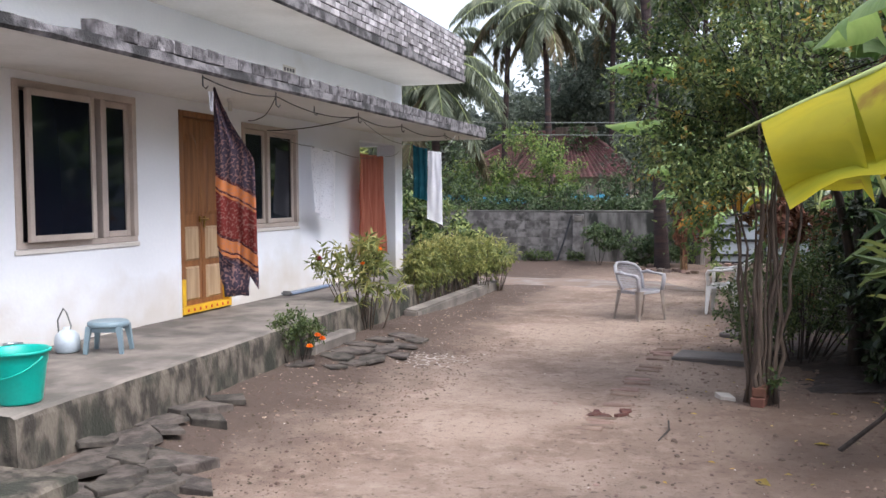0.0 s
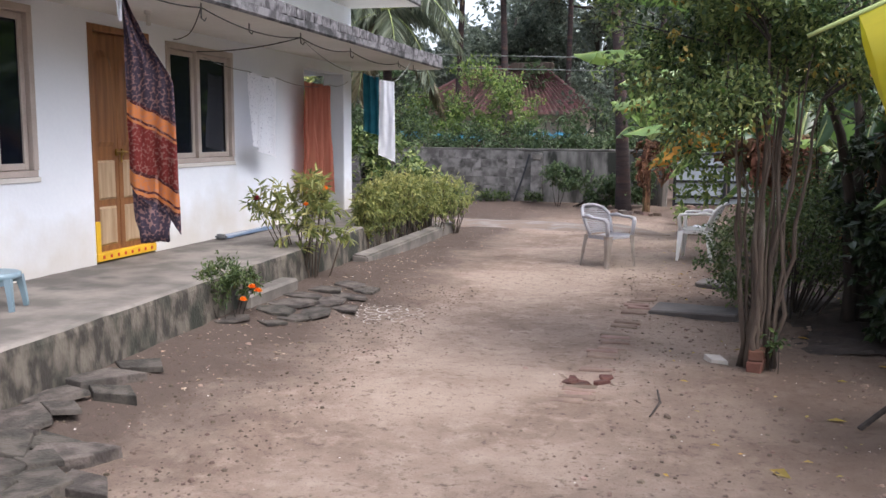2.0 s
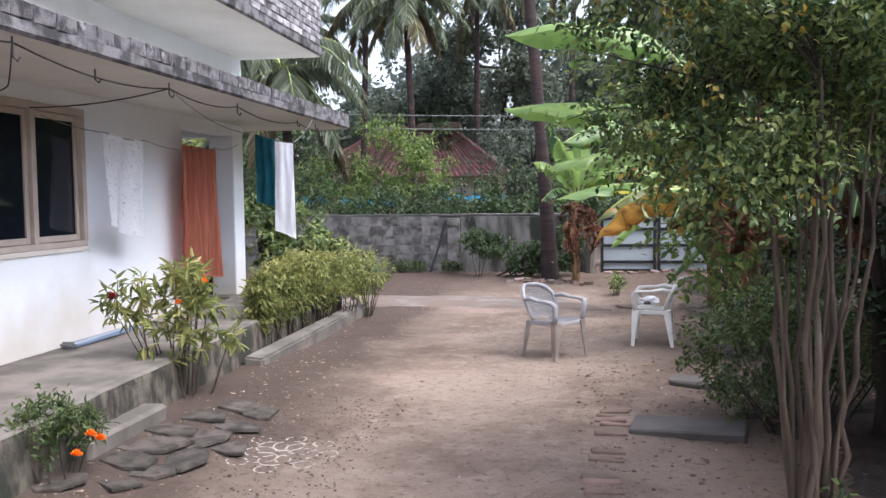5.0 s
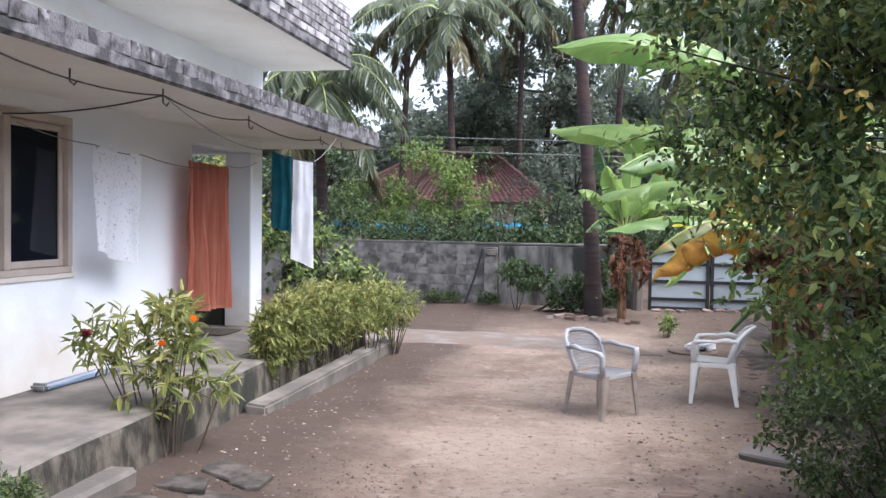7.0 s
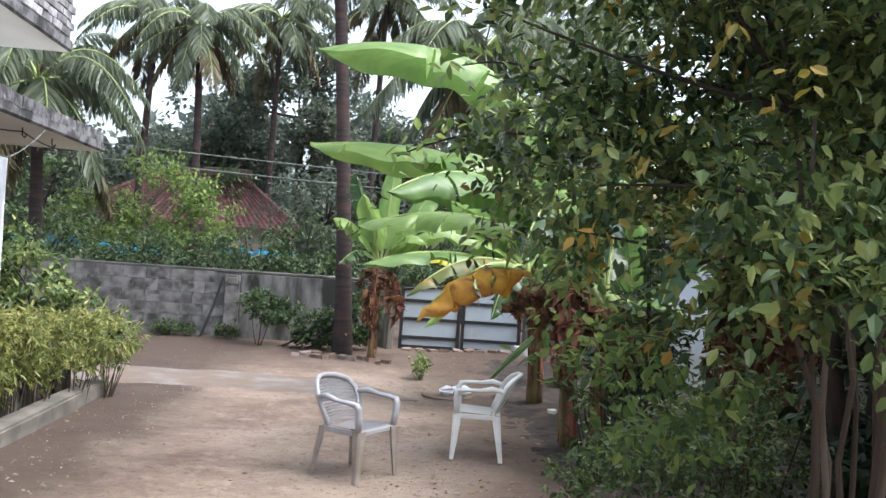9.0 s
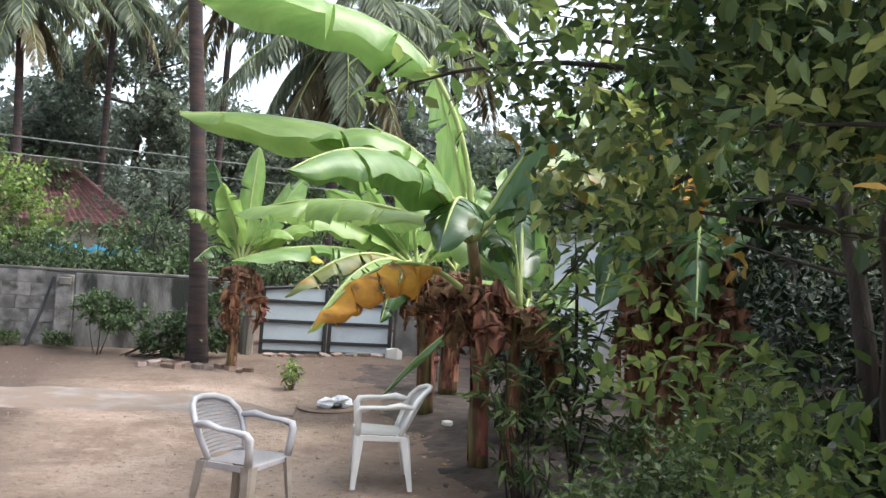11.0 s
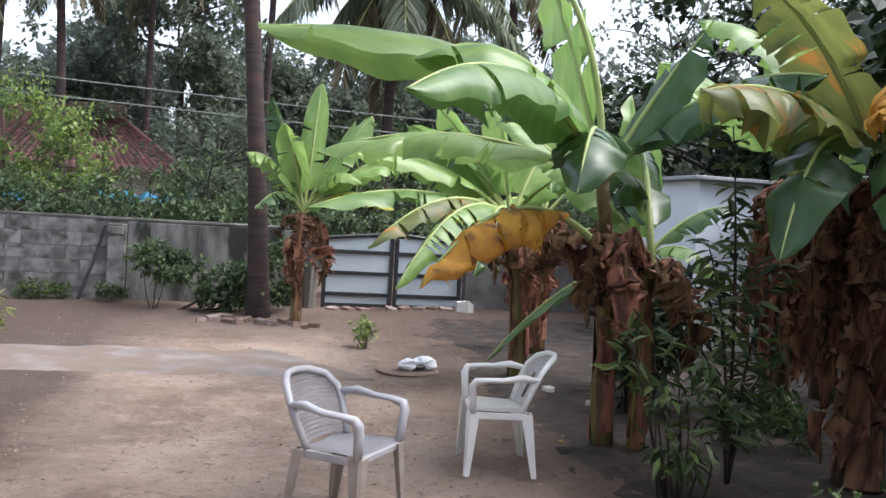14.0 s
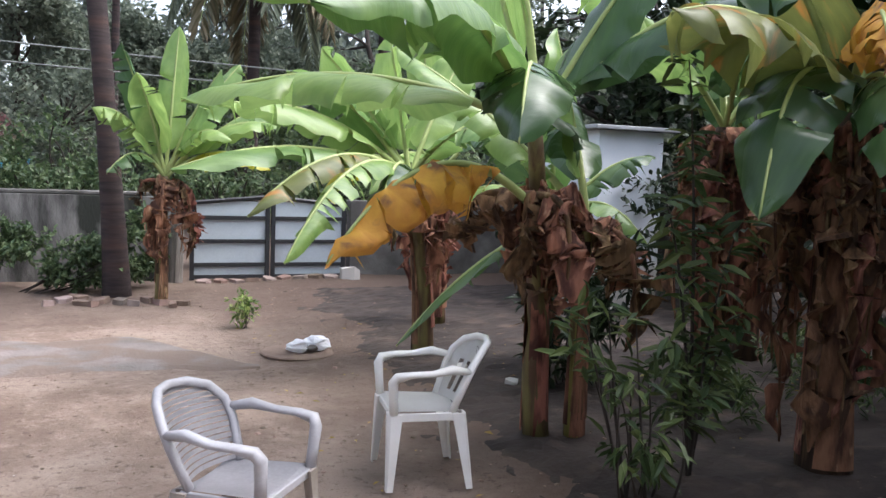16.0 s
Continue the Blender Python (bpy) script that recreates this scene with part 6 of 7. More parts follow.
rubble = mat("red_rubble", (0.12, 0.05, 0.037), (0.07, 0.032, 0.025), 0.95, 9, 60, 0.7, vary=0.25)
for k in range(9):
    a = k * 2.4
    flat_stone(-1.0 + 0.11 * math.cos(a) * (k % 3) / 1.4, 6.6 + 0.08 * math.sin(a) * (k % 3) / 1.4, 0.055, 310 + k, 12, "brick_rubble", "crumbled red brick in a shallow pit", "crumbled bricks", rubble, 0.014)
for k, (rx, ry, rr) in enumerate(((-2.05, 18.75, 0.1), (-1.86, 18.6, 0.12), (-1.66, 18.7, 0.1), (-1.45, 18.6, 0.09), (-1.9, 18.9, 0.1), (-1.15, 18.75, 0.11), (-2.2, 18.6, 0.07), (-0.9, 18.4, 0.08), (-1.74, 18.48, 0.07), (-1.3, 18.5, 0.08), (-1.0, 18.55, 0.1), (-0.78, 18.5, 0.06))):
    flat_stone(rx, ry, rr, 330 + k, 10, "rubble_stone", "rough stone in a ring round the palm", "stones round the palm", (BRICK_DIRT if k % 3 else RUBBLE_PALE), 0.05)
for k in range(9):
    flat_stone(-0.35 + 0.22 * k, 20.15 + 0.05 * (k % 2), 0.11, 350 + k, 5, "rubble_stone", "rough stone under the gate", "stones under the gate", (BRICK_DIRT if k % 2 else RUBBLE_PALE), 0.035)
flat_stone(1.65, 20.1, 0.12, 362, 2, "rubble_stone", "pale block at the gate post", "stones under the gate", LIME, 0.16)
thing("round_slab", "flat round stone slab", "stone slab", bm=lathe(bmesh.new(), ((0.0, -0.02), (0.31, -0.02), (0.32, 0.004), (0.305, 0.012), (0.0, 0.014)), 22), material=BRICK_DIRT, at=pose(-0.1, 15.55, ground_z(-0.1, 15.55) + 0.008, 0.5, 0.5, 0))
for k, (px, py, r, col) in enumerate(((-0.12, 15.5, 0.09, CLOTH_WHITE), (0.08, 15.56, 0.1, CLOTH_WHITE), (0.0, 15.48, 0.06, SLAB_STONE))):
    bm = bmesh.new()
    bmesh.ops.create_icosphere(bm, subdivisions=3, radius=r)
    for v in bm.verts:
        v.co += Vector(noise.noise_vector(tuple(v.co * 14 + Vector((k, 0, 0))))) * r * 0.5
        v.co.z *= 0.55
    lo = min(v.co.z for v in bm.verts)
    thing("crumpled_cloth", "crumpled dark rag on a flat stone" if k == 2 else "crumpled white rag on a flat stone", "rag", "rags on the slab", bm=bm, material=col, at=pose(px, py, ground_z(px, py) + 0.022 - lo, 0, 0, 50 * k))
for k, (px, py, s) in enumerate(((0.95, 14.4, 0.07), (1.15, 13.9, 0.06))):
    flat_stone(px, py, s, 380 + k, 6, "pale_stone", "pale broken tile on the soil", "", LIME, 0.03)


# worn cement strip across the yard and its cracked edge
def strip():
    bm = bmesh.new()
    rows = []
    for i in range(61):
        x = -6.6 + 6.1 * i / 60
        y0 = 15.05 + 0.1 * noise.noise((x * 0.9, 0, 1)) + 0.04 * noise.noise((x * 5, 0, 1)) - 0.03 * x
        y1 = 16.75 + 0.35 * noise.noise((x * 0.8, 4, 1)) + 0.1 * noise.noise((x * 4, 4, 1))
        if x > -1.4:
            y1 = y0 + (y1 - y0) * max(0.05, (-0.5 - x) / 0.9)
        row = []
        for j in range(9):
            y = y0 + (y1 - y0) * j / 8
            row.append(bm.verts.new((x, y, ground_z(x, y) + (0.016 + 0.008 * noise.noise((x * 3, y * 3, 7)) if 0 < j < 8 else -0.008))))
        rows.append(row)
    for a, b in zip(rows, rows[1:]):
        for j in range(8):
            bm.faces.new((a[j], b[j], b[j + 1], a[j + 1]))
    return bm


thing("pavement", "worn grey cement strip across the yard", "pavement", kind="structure", bm=strip(), material=mat("worn_cement", (0.22, 0.192, 0.174), (0.15, 0.13, 0.116), 0.92, 2.6, 40, 1.0, third=(0.17, 0.126, 0.1), third_scale=2.4, third_at=(0.42, 0.54)))


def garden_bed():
    """Dug, damp soil under the bananas, with an uneven edge and their shade in its colour."""
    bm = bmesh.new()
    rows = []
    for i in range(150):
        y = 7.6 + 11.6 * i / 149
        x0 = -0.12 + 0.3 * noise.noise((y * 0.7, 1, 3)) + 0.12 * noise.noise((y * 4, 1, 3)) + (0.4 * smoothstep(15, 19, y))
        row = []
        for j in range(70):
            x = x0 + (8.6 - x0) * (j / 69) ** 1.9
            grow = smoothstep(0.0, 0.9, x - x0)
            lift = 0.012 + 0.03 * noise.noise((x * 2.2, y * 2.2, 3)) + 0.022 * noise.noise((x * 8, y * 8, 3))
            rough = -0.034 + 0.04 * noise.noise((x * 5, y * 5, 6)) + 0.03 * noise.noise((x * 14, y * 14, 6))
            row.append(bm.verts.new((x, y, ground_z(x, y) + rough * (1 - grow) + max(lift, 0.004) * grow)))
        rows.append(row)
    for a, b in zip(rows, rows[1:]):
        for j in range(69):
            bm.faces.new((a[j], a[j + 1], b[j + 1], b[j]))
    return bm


# near-black: damp earth plus the canopy's shade put into the base colour
thing("garden_soil", "damp dug soil of the banana garden, darkened for shade", "soil", kind="structure", bm=garden_bed(), material=mat("damp_shaded_soil", (0.048, 0.034, 0.027), (0.024, 0.017, 0.014), 0.9, 2.0, 26, 1.0, third=(0.09, 0.064, 0.048), third_scale=3, third_at=(0.55, 0.7)))


def rangoli():
    """A faded white powder drawing on the earth."""
    bm = bmesh.new()
    cx, cy = -2.85, 8.05
    rng = np.random.default_rng(77)

    def stroke(pts, w):
        last = None
        for i, (x, y) in enumerate(pts):
            a, b = pts[max(i - 1, 0)], pts[min(i + 1, len(pts) - 1)]
            d = Vector((b[0] - a[0], b[1] - a[1], 0)).normalized()
            s = Vector((-d.y, d.x, 0)) * w * rng.uniform(0.5, 1.2)
            q = [bm.verts.new((x + s.x * k, y + s.y * k, ground_z(x + s.x * k, y + s.y * k) + 0.004)) for k in (-1, 1)]
            if last and rng.random() > 0.42:
                bm.faces.new((last[0], q[0], q[1], last[1]))
            last = q

    for k in range(8):
        a = k * math.pi / 4
        for rr, off in ((0.2, 0.14), (0.13, 0.3)):
            stroke([(cx + (off + rr * 0.5 * math.cos(t)) * math.cos(a) - rr * 0.5 * math.sin(t) * math.sin(a), cy + (off + rr * 0.5 * math.cos(t)) * math.sin(a) + rr * 0.5 * math.sin(t) * math.cos(a)) for t in [2 * math.pi * j / 18 for j in range(19)]], 0.008)
    return bm


thing("rangoli", "faded white powder pattern drawn on the earth", "rangoli", bm=rangoli(), material=mat("rice_powder", (0.48, 0.43, 0.39), (0.33, 0.28, 0.24), 0.95, 14, 60, 0.1))


def litter(name, label, n, seed, area, size, material, flat=0.4, leafy=False, dense=False):
    """Countless small bits on the ground as one mesh."""
    rng = np.random.default_rng(seed)
    verts, faces = [], []
    for _ in range(n):
        x, y = rng.uniform(area[0], area[1]), rng.uniform(area[2], area[3])
        if rng.random() < 0.6 and not leafy and not dense and x < -0.9 and x > -3.0:
            continue
        r = rng.uniform(*size) * (1 if rng.random() > 0.1 else 1.7)
        z = ground_z(x, y)
        k = len(verts)
        a = rng.uniform(0, 6.28)
        if leafy:
            ca, sa = math.cos(a) * r, math.sin(a) * r
            verts += [(x - ca, y - sa, z + 0.006), (x + sa * 0.4, y - ca * 0.4, z + 0.006 + r * rng.uniform(0, 0.4)), (x + ca, y + sa, z + 0.008), (x - sa * 0.4, y + ca * 0.4, z + 0.006 + r * rng.uniform(0, 0.4))]
            faces.append((k, k + 1, k + 2, k + 3))
        else:
            m = 5
            verts += [(x + r * rng.uniform(0.7, 1.1) * math.cos(a + 1.2566 * j), y + r * rng.uniform(0.7, 1.1) * math.sin(a + 1.2566 * j), z - 0.004) for j in range(m)]
            verts += [(x + r * 0.55 * math.cos(a + 1.2566 * j), y + r * 0.55 * math.sin(a + 1.2566 * j), z + r * flat * rng.uniform(0.6, 1.1)) for j in range(m)]
            faces += [(k + j, k + (j + 1) % m, k + m + (j + 1) % m, k + m + j) for j in range(m)] + [tuple(k + m + j for j in range(m))]
    ob = new(name, mesh_of(name, verts, faces, material))
    return tagged(ob, label, "ground litter", kind="stuff")


PEBBLE = mat("soil_clod", (0.26, 0.19, 0.145), (0.16, 0.115, 0.085), 0.95, 9, 50, 0.4, island=0.35)
litter("pebbles", "scattered clods and pebbles on the earth", 5200, 90, (-3.9, 2.5, 1.5, 19.5), (0.005, 0.016), PEBBLE)
litter("clods", "loose dark clods of earth near the tree", 2200, 91, (-1.0, 2.4, 1.6, 11.5), (0.005, 0.017), mat("dark_clod", (0.15, 0.105, 0.08), (0.1, 0.07, 0.055), 0.95, 9, 50, 0.5, island=0.3), 0.5)
litter("fallen_leaves", "dry fallen leaves scattered on the ground", 420, 92, (-0.6, 5.0, 4.0, 17), (0.015, 0.036), LEAF_YELLOWED, leafy=True)
litter("fallen_leaves", "pale fallen petals and leaves by the verandah", 150, 93, (-3.95, -3.0, 5.5, 11.5), (0.01, 0.024), mat("pale_litter", (0.42, 0.33, 0.25), (0.26, 0.18, 0.12), 0.9, 9, 40, 0.1, island=0.3), leafy=True)
litter("grit", "coarse grit and crumbs beside the plinth", 2600, 95, (-3.75, -2.3, 2.2, 9.6), (0.004, 0.013), mat("grit", (0.16, 0.12, 0.093), (0.08, 0.058, 0.045), 0.95, 9, 50, 0.4, island=0.4, spec=0.1), 0.5, dense=True)
litter("chips", "tiny pale chips on the earth", 320, 94, (-3.8, 1.5, 2.0, 14), (0.004, 0.009), mat("pale_chip", (0.55, 0.5, 0.45), (0.4, 0.36, 0.32), 0.9, 9, 40, 0.1, island=0.3))

# ---- beyond the wall ----
def thicket(name, label, x, y, blobs, material, seed, per=8, size=(0.09, 0.17), spread=0.2, trunk=None, height=0, category="tree", freq=0.9, gap=-0.02, shape=LEAF_SHAPE, faces=LEAF_FACES, branches=26, bark=BARK_DARK):
    """A tree or thicket: tapered trunk, limbs into each mass, many leaves."""
    rng = np.random.default_rng(seed)
    t = plant(name, label, category, x, y, z=0.0)
    bl = local(blobs, x, y)
    sp = crown("crown", t, rng, bl, material, per=per, size=size, spread=spread, gap=gap, freq=freq, shape=shape, faces=faces)
    if trunk:
        pts = [Vector((rng.normal(0, 0.06) * u * 4, rng.normal(0, 0.06) * u * 4, height * u - 0.1)) for u in [i / 7 for i in range(8)]]
        part("trunk", tube(bmesh.new(), pts, [trunk * (1.2 - 0.85 * i / 7) for i in range(8)], 9), bark, t, smooth=True)
        limbs("limb", t, rng, [tuple(p) for p in pts[2:]], [tuple(sp[i][0]) for i in rng.choice(len(sp), min(branches, len(sp)), replace=False)], bark, trunk * 0.35, 0.012, 5)
    return t


thicket("bright_tree", "light green bushy tree with yellow flowers beyond the wall", -5.7, 24.2, [(-5.7, 24.2, 2.5, 1.3, 0.9, 1.15, 460), (-6.9, 24.0, 2.0, 1.0, 0.8, 0.9, 260), (-4.7, 24.3, 2.3, 0.8, 0.8, 0.8, 200), (-5.5, 24.0, 1.6, 1.5, 0.8, 0.7, 240)], LEAF_BRIGHT, 401, per=10, size=(0.07, 0.14), spread=0.18, trunk=0.07, height=2.2, freq=1.6, bark=BARK)
for i, (vx, vy, vz, vr) in enumerate(((-8.2, 21.6, 1.3, 0.9), (-6.8, 21.4, 1.35, 0.8), (-5.4, 21.5, 1.3, 0.8), (-4.2, 21.5, 1.4, 0.8), (-3.1, 21.4, 1.6, 0.8), (-2.2, 21.5, 1.75, 0.8), (-1.2, 21.7, 1.5, 0.7), (0.4, 22.2, 1.5, 0.9), (2.0, 22.0, 1.6, 0.9), (3.6, 21.8, 1.8, 1.0), (5.4, 22.0, 2.0, 1.1), (7.4, 22.0, 2.1, 1.2))):
    thicket("wall_creeper", "tangled green creeper rising behind the boundary wall", vx, vy, [(vx, vy, vz, vr, 0.5, 0.62, 190), (vx + 0.3, vy - 0.1, vz * 0.6, vr, 0.5, 0.6, 110), (vx - 0.2, vy - 0.55, 1.32, vr * 0.8, 0.35, 0.22, 60)], LEAF_VINE, 410 + i, per=9, size=(0.06, 0.12), spread=0.14, trunk=0.03, height=1.0, category="creeper", freq=1.8)
thicket("corner_shrub", "dense dark green shrub beyond the verandah", -5.9, 17.2, [(-5.7, 17.0, 0.9, 0.75, 0.7, 0.55, 260), (-6.3, 17.4, 1.1, 0.7, 0.7, 0.7, 220), (-5.0, 17.6, 0.5, 0.5, 0.5, 0.4, 110)], LEAF_TREE, 430, per=9, size=(0.08, 0.15), spread=0.14, trunk=0.04, height=0.8, category="shrub", freq=1.8)
thicket("corner_shrub", "yellow-green croton shrub behind the verandah wall", -8.2, 16.5, [(-8.2, 16.4, 1.1, 0.9, 0.7, 0.8, 240), (-7.3, 16.8, 1.7, 0.7, 0.7, 1.0, 220), (-9.6, 16.5, 1.4, 0.9, 0.8, 1.1, 220), (-7.6, 15.6, 0.6, 0.6, 0.5, 0.45, 110)], LEAF_HEDGE, 431, per=8, size=(0.09, 0.17), spread=0.15, trunk=0.04, height=1.0, category="shrub", freq=1.8)

# far belt of tall trees
FAR = (("tall_tree", -27, 44, 9, 5.0), ("tall_tree", -21, 41, 8.2, 4.4), ("tall_tree", -15.5, 43, 7.6, 4.2), ("tall_tree", -8.5, 44, 9.6, 3.4), ("tall_tree", -4.2, 42, 11.6, 3.6), ("tall_tree", -1.0, 46, 9.5, 3.6), ("tall_tree", 3.5, 44, 9.4, 4.2),
       ("tall_tree", 9.0, 43, 11.0, 4.6), ("tall_tree", 15, 40, 12, 5.0), ("tall_tree", 21, 35, 12, 5.2), ("tall_tree", 26, 27, 12, 5.4), ("tall_tree", -34, 36, 11, 5.5))
for i, (nm, tx, ty, th, tr) in enumerate(FAR):
    rng0 = np.random.default_rng(500 + i)
    blobs = [(tx, ty, th * 0.72, tr * 0.75, tr * 0.7, th * 0.27, 300)]
    for k in range(7):
        a = 2 * math.pi * k / 7 + rng0.uniform(-0.3, 0.3)
        blobs.append((tx + math.cos(a) * tr * 0.62, ty + math.sin(a) * tr * 0.55, th * rng0.uniform(0.38, 0.86), tr * 0.45, tr * 0.42, th * rng0.uniform(0.11, 0.18), 150))
    blobs.append((tx, ty - 1, th * 0.22, tr * 0.9, tr * 0.6, th * 0.2, 170))
    thicket(nm, "tall dark green tree in the belt behind the yard", tx, ty, blobs, LEAF_FAR_HAZED, 520 + i, per=17, size=(0.16, 0.32), spread=0.5, trunk=0.22, height=th * 0.75, freq=0.45, gap=0.02, shape=CLUMP_SHAPE, faces=CLUMP_FACES, branches=40)
for i, (tx, ty, th, tr) in enumerate(((-11, 31, 4.2, 2.6), (-2.5, 33, 4.5, 2.4), (1.8, 31, 4.2, 2.4), (-16, 30, 5.5, 3.0), (6.0, 29, 5.0, 2.8), (11, 27, 5.5, 3.0), (-7.0, 38.5, 5.0, 2.6))):
    thicket("mid_tree", "bushy green tree behind the neighbour's house", tx, ty, [(tx, ty, th * 0.6, tr * 0.8, tr * 0.7, th * 0.4, 320), (tx - tr * 0.5, ty, th * 0.4, tr * 0.6, tr * 0.6, th * 0.3, 170), (tx + tr * 0.5, ty, th * 0.45, tr * 0.6, tr * 0.6, th * 0.32, 170)], LEAF_FAR_HAZED if i % 2 else LEAF_VINE, 560 + i, per=13, size=(0.12, 0.23), spread=0.32, trunk=0.12, height=th * 0.6, freq=0.7, shape=CLUMP_SHAPE, faces=CLUMP_FACES)
# pale grey-green that paints distance haze onto the woods
LEAF_HAZE = leaf_mat("haze_tinted_leaf", (0.16, 0.185, 0.16), (0.11, 0.135, 0.115), 0.3, 0.3, rough=0.7)
woods_rng = np.random.default_rng(599)
woods_blobs = []
for k in range(26):
    wx = -52 + 4.2 * k
    wh = woods_rng.uniform(9.5, 12.0) - (3.2 if -24 < wx < -12 else 0) + (1.5 if wx > 3 else 0)
    woods_blobs += [(wx, 58, wh * 0.5, 3.4, 2.2, wh * 0.5, 420), (wx + 1.8, 57, wh * 0.28, 3.2, 2.0, wh * 0.3, 260)]
woods = thing("far_woods", "belt of distant woods behind the palms, haze in its leaf colour", "woods", kind="stuff")
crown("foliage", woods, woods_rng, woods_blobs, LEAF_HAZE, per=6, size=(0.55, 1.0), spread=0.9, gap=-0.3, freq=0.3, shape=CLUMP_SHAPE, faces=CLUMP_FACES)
# trees added on the garden side, mostly unseen, to block its light
for i, (tx, ty, th, tr) in enumerate(((6.0, 8.5, 6.0, 2.8), (8.5, 14.0, 6.5, 3.0), (5.2, 3.2, 5.5, 2.6), (6.5, 19.5, 6.0, 2.8), (12, 21, 8, 3.5), (13, 10, 9, 4.0), (4.6, 11.2, 5.4, 2.2))):
    thicket("garden_shade_tree", "tall leafy tree added to shade the garden", tx, ty, [(tx, ty, th * 0.72, tr, tr, th * 0.27, 420), (tx - tr * 0.6, ty, th * 0.5, tr * 0.6, tr * 0.8, th * 0.2, 200), (tx + tr * 0.5, ty + 0.5, th * 0.5, tr * 0.6, tr * 0.8, th * 0.25, 200), (tx, ty - tr * 0.6, th * 0.45, tr * 0.7, tr * 0.5, th * 0.25, 180)], LEAF_DARK, 580 + i, per=13, size=(0.14, 0.26), spread=0.3, trunk=0.14, height=th * 0.65, freq=0.8, shape=CLUMP_SHAPE, faces=CLUMP_FACES)


# ---- coconut palms ----
def frond(base, mid, tip, seed, leaflet=0.55, n=44):
    rng = np.random.default_rng(seed)
    pts = curve3(base, mid, tip, n)
    rachis = tube(bmesh.new(), pts[::4], [0.03 * (1 - 0.85 * i / (n // 4)) for i in range(n // 4 + 1)], 5)
    at, way, size = [], [], []
    for i in range(6, n + 1):
        d = (pts[min(i + 1, n)] - pts[i - 1]).normalized()
        side = d.cross(Vector((0, 0, 1)))
        side = side.normalized() if side.length > 0.05 else Vector((1, 0, 0))
        u = i / n
        ln = leaflet * (0.5 + 1.1 * math.sin(math.pi * min(1, 0.15 + 0.8 * u)))
        for s in (-1, 1):
            for h in range(2):
                at.append(pts[i] + d * rng.uniform(-0.03, 0.03))
                way.append(d * 0.55 + side * s * 0.75 + Vector((0, 0, -0.55 - 0.5 * rng.random())))
                size.append(ln * rng.uniform(0.75, 1.1))
    return rachis, np.array(at), np.array(way), np.array(size), rng


def coconut(x, y, h, lean, seed, label, fronds=17, reach=2.6, r=0.15, name="coconut_palm"):
    rng = np.random.default_rng(seed)
    t = plant(name, label, "palm", x, y, "coconut palms", z=0.0)
    n = 40
    bm = bmesh.new()
    pts = [Vector((lean[0] * (i / n) ** 1.3, lean[1] * (i / n) ** 1.3, h * i / n - 0.1)) for i in range(n + 1)]
    tube(bm, pts, [r * (1.0 - 0.3 * i / n + 0.42 * math.exp(-i / 4)) * (1.0 if i % 2 else 1.03) for i in range(n + 1)], 12)
    part("trunk", bm, PALM_BARK, t, "ringed grey-brown palm trunk", smooth=True)
    top = pts[-1]
    for k in range(fronds):
        a = 2.4 * k + rng.uniform(-0.25, 0.25)
        e = 1.15 - 2.0 * k / fronds
        ln = reach * rng.uniform(0.85, 1.15)
        out = Vector((math.cos(a), math.sin(a), 0))
        mid = top + out * ln * 0.5 * math.cos(e * 0.6) + Vector((0, 0, ln * 0.62 * math.sin(e) + 0.25))
        tip = top + out * ln * (0.95 if e > -0.2 else 0.62) + Vector((0, 0, ln * (0.55 * math.sin(e) - 0.55)))
        rachis, at, way, size, rr = frond(top + Vector((0, 0, 0.05)), mid, tip, seed * 50 + k, leaflet=0.2 * reach)
        f = part("frond", rachis, RIB, t, smooth=True)
        lv = tagged(new("leaflet_fringe", leaves("leaflet_fringe", at, way, size, PALM_OLD if k > fronds - 4 else PALM_LEAF, rr, 0.062)), kind="stuff")
        lv.parent = f
    return t


coconut(-6.6, 33, 8.6, (-0.3, 0), 701, "tall coconut palm behind the tiled house", 19, 2.4, 0.14)
coconut(-9.3, 36, 9.6, (0.3, 0), 702, "tall slender coconut palm in the belt", 15, 2.8, 0.14)
coconut(1.4, 27, 7.2, (0.1, 0), 703, "coconut palm with broad drooping fronds", 21, 3.3, 0.15)
coconut(5.4, 30, 9.2, (-0.2, 0), 704, "tall coconut palm beyond the gate", 17, 3.0, 0.15)
coconut(-7.6, 22.5, 4.7, (-0.2, 0), 705, "young coconut palm beside the house", 17, 2.5, 0.14)
coconut(-5.0, 38, 10.5, (0.1, 0), 706, "tall slender coconut palm in the belt", 15, 2.8, 0.13)
coconut(-1.2, 35, 10.8, (0.2, 0), 707, "tall coconut palm in the belt", 15, 2.8, 0.13)
coconut(-12.8, 37, 8.2, (0.4, 0), 708, "coconut palm in the belt", 15, 2.6, 0.13)
coconut(-1.47, 19.2, 9.0, (-0.75, 0.3), 709, "coconut palm with dark ringed trunk before the wall", 15, 2.8, 0.128)


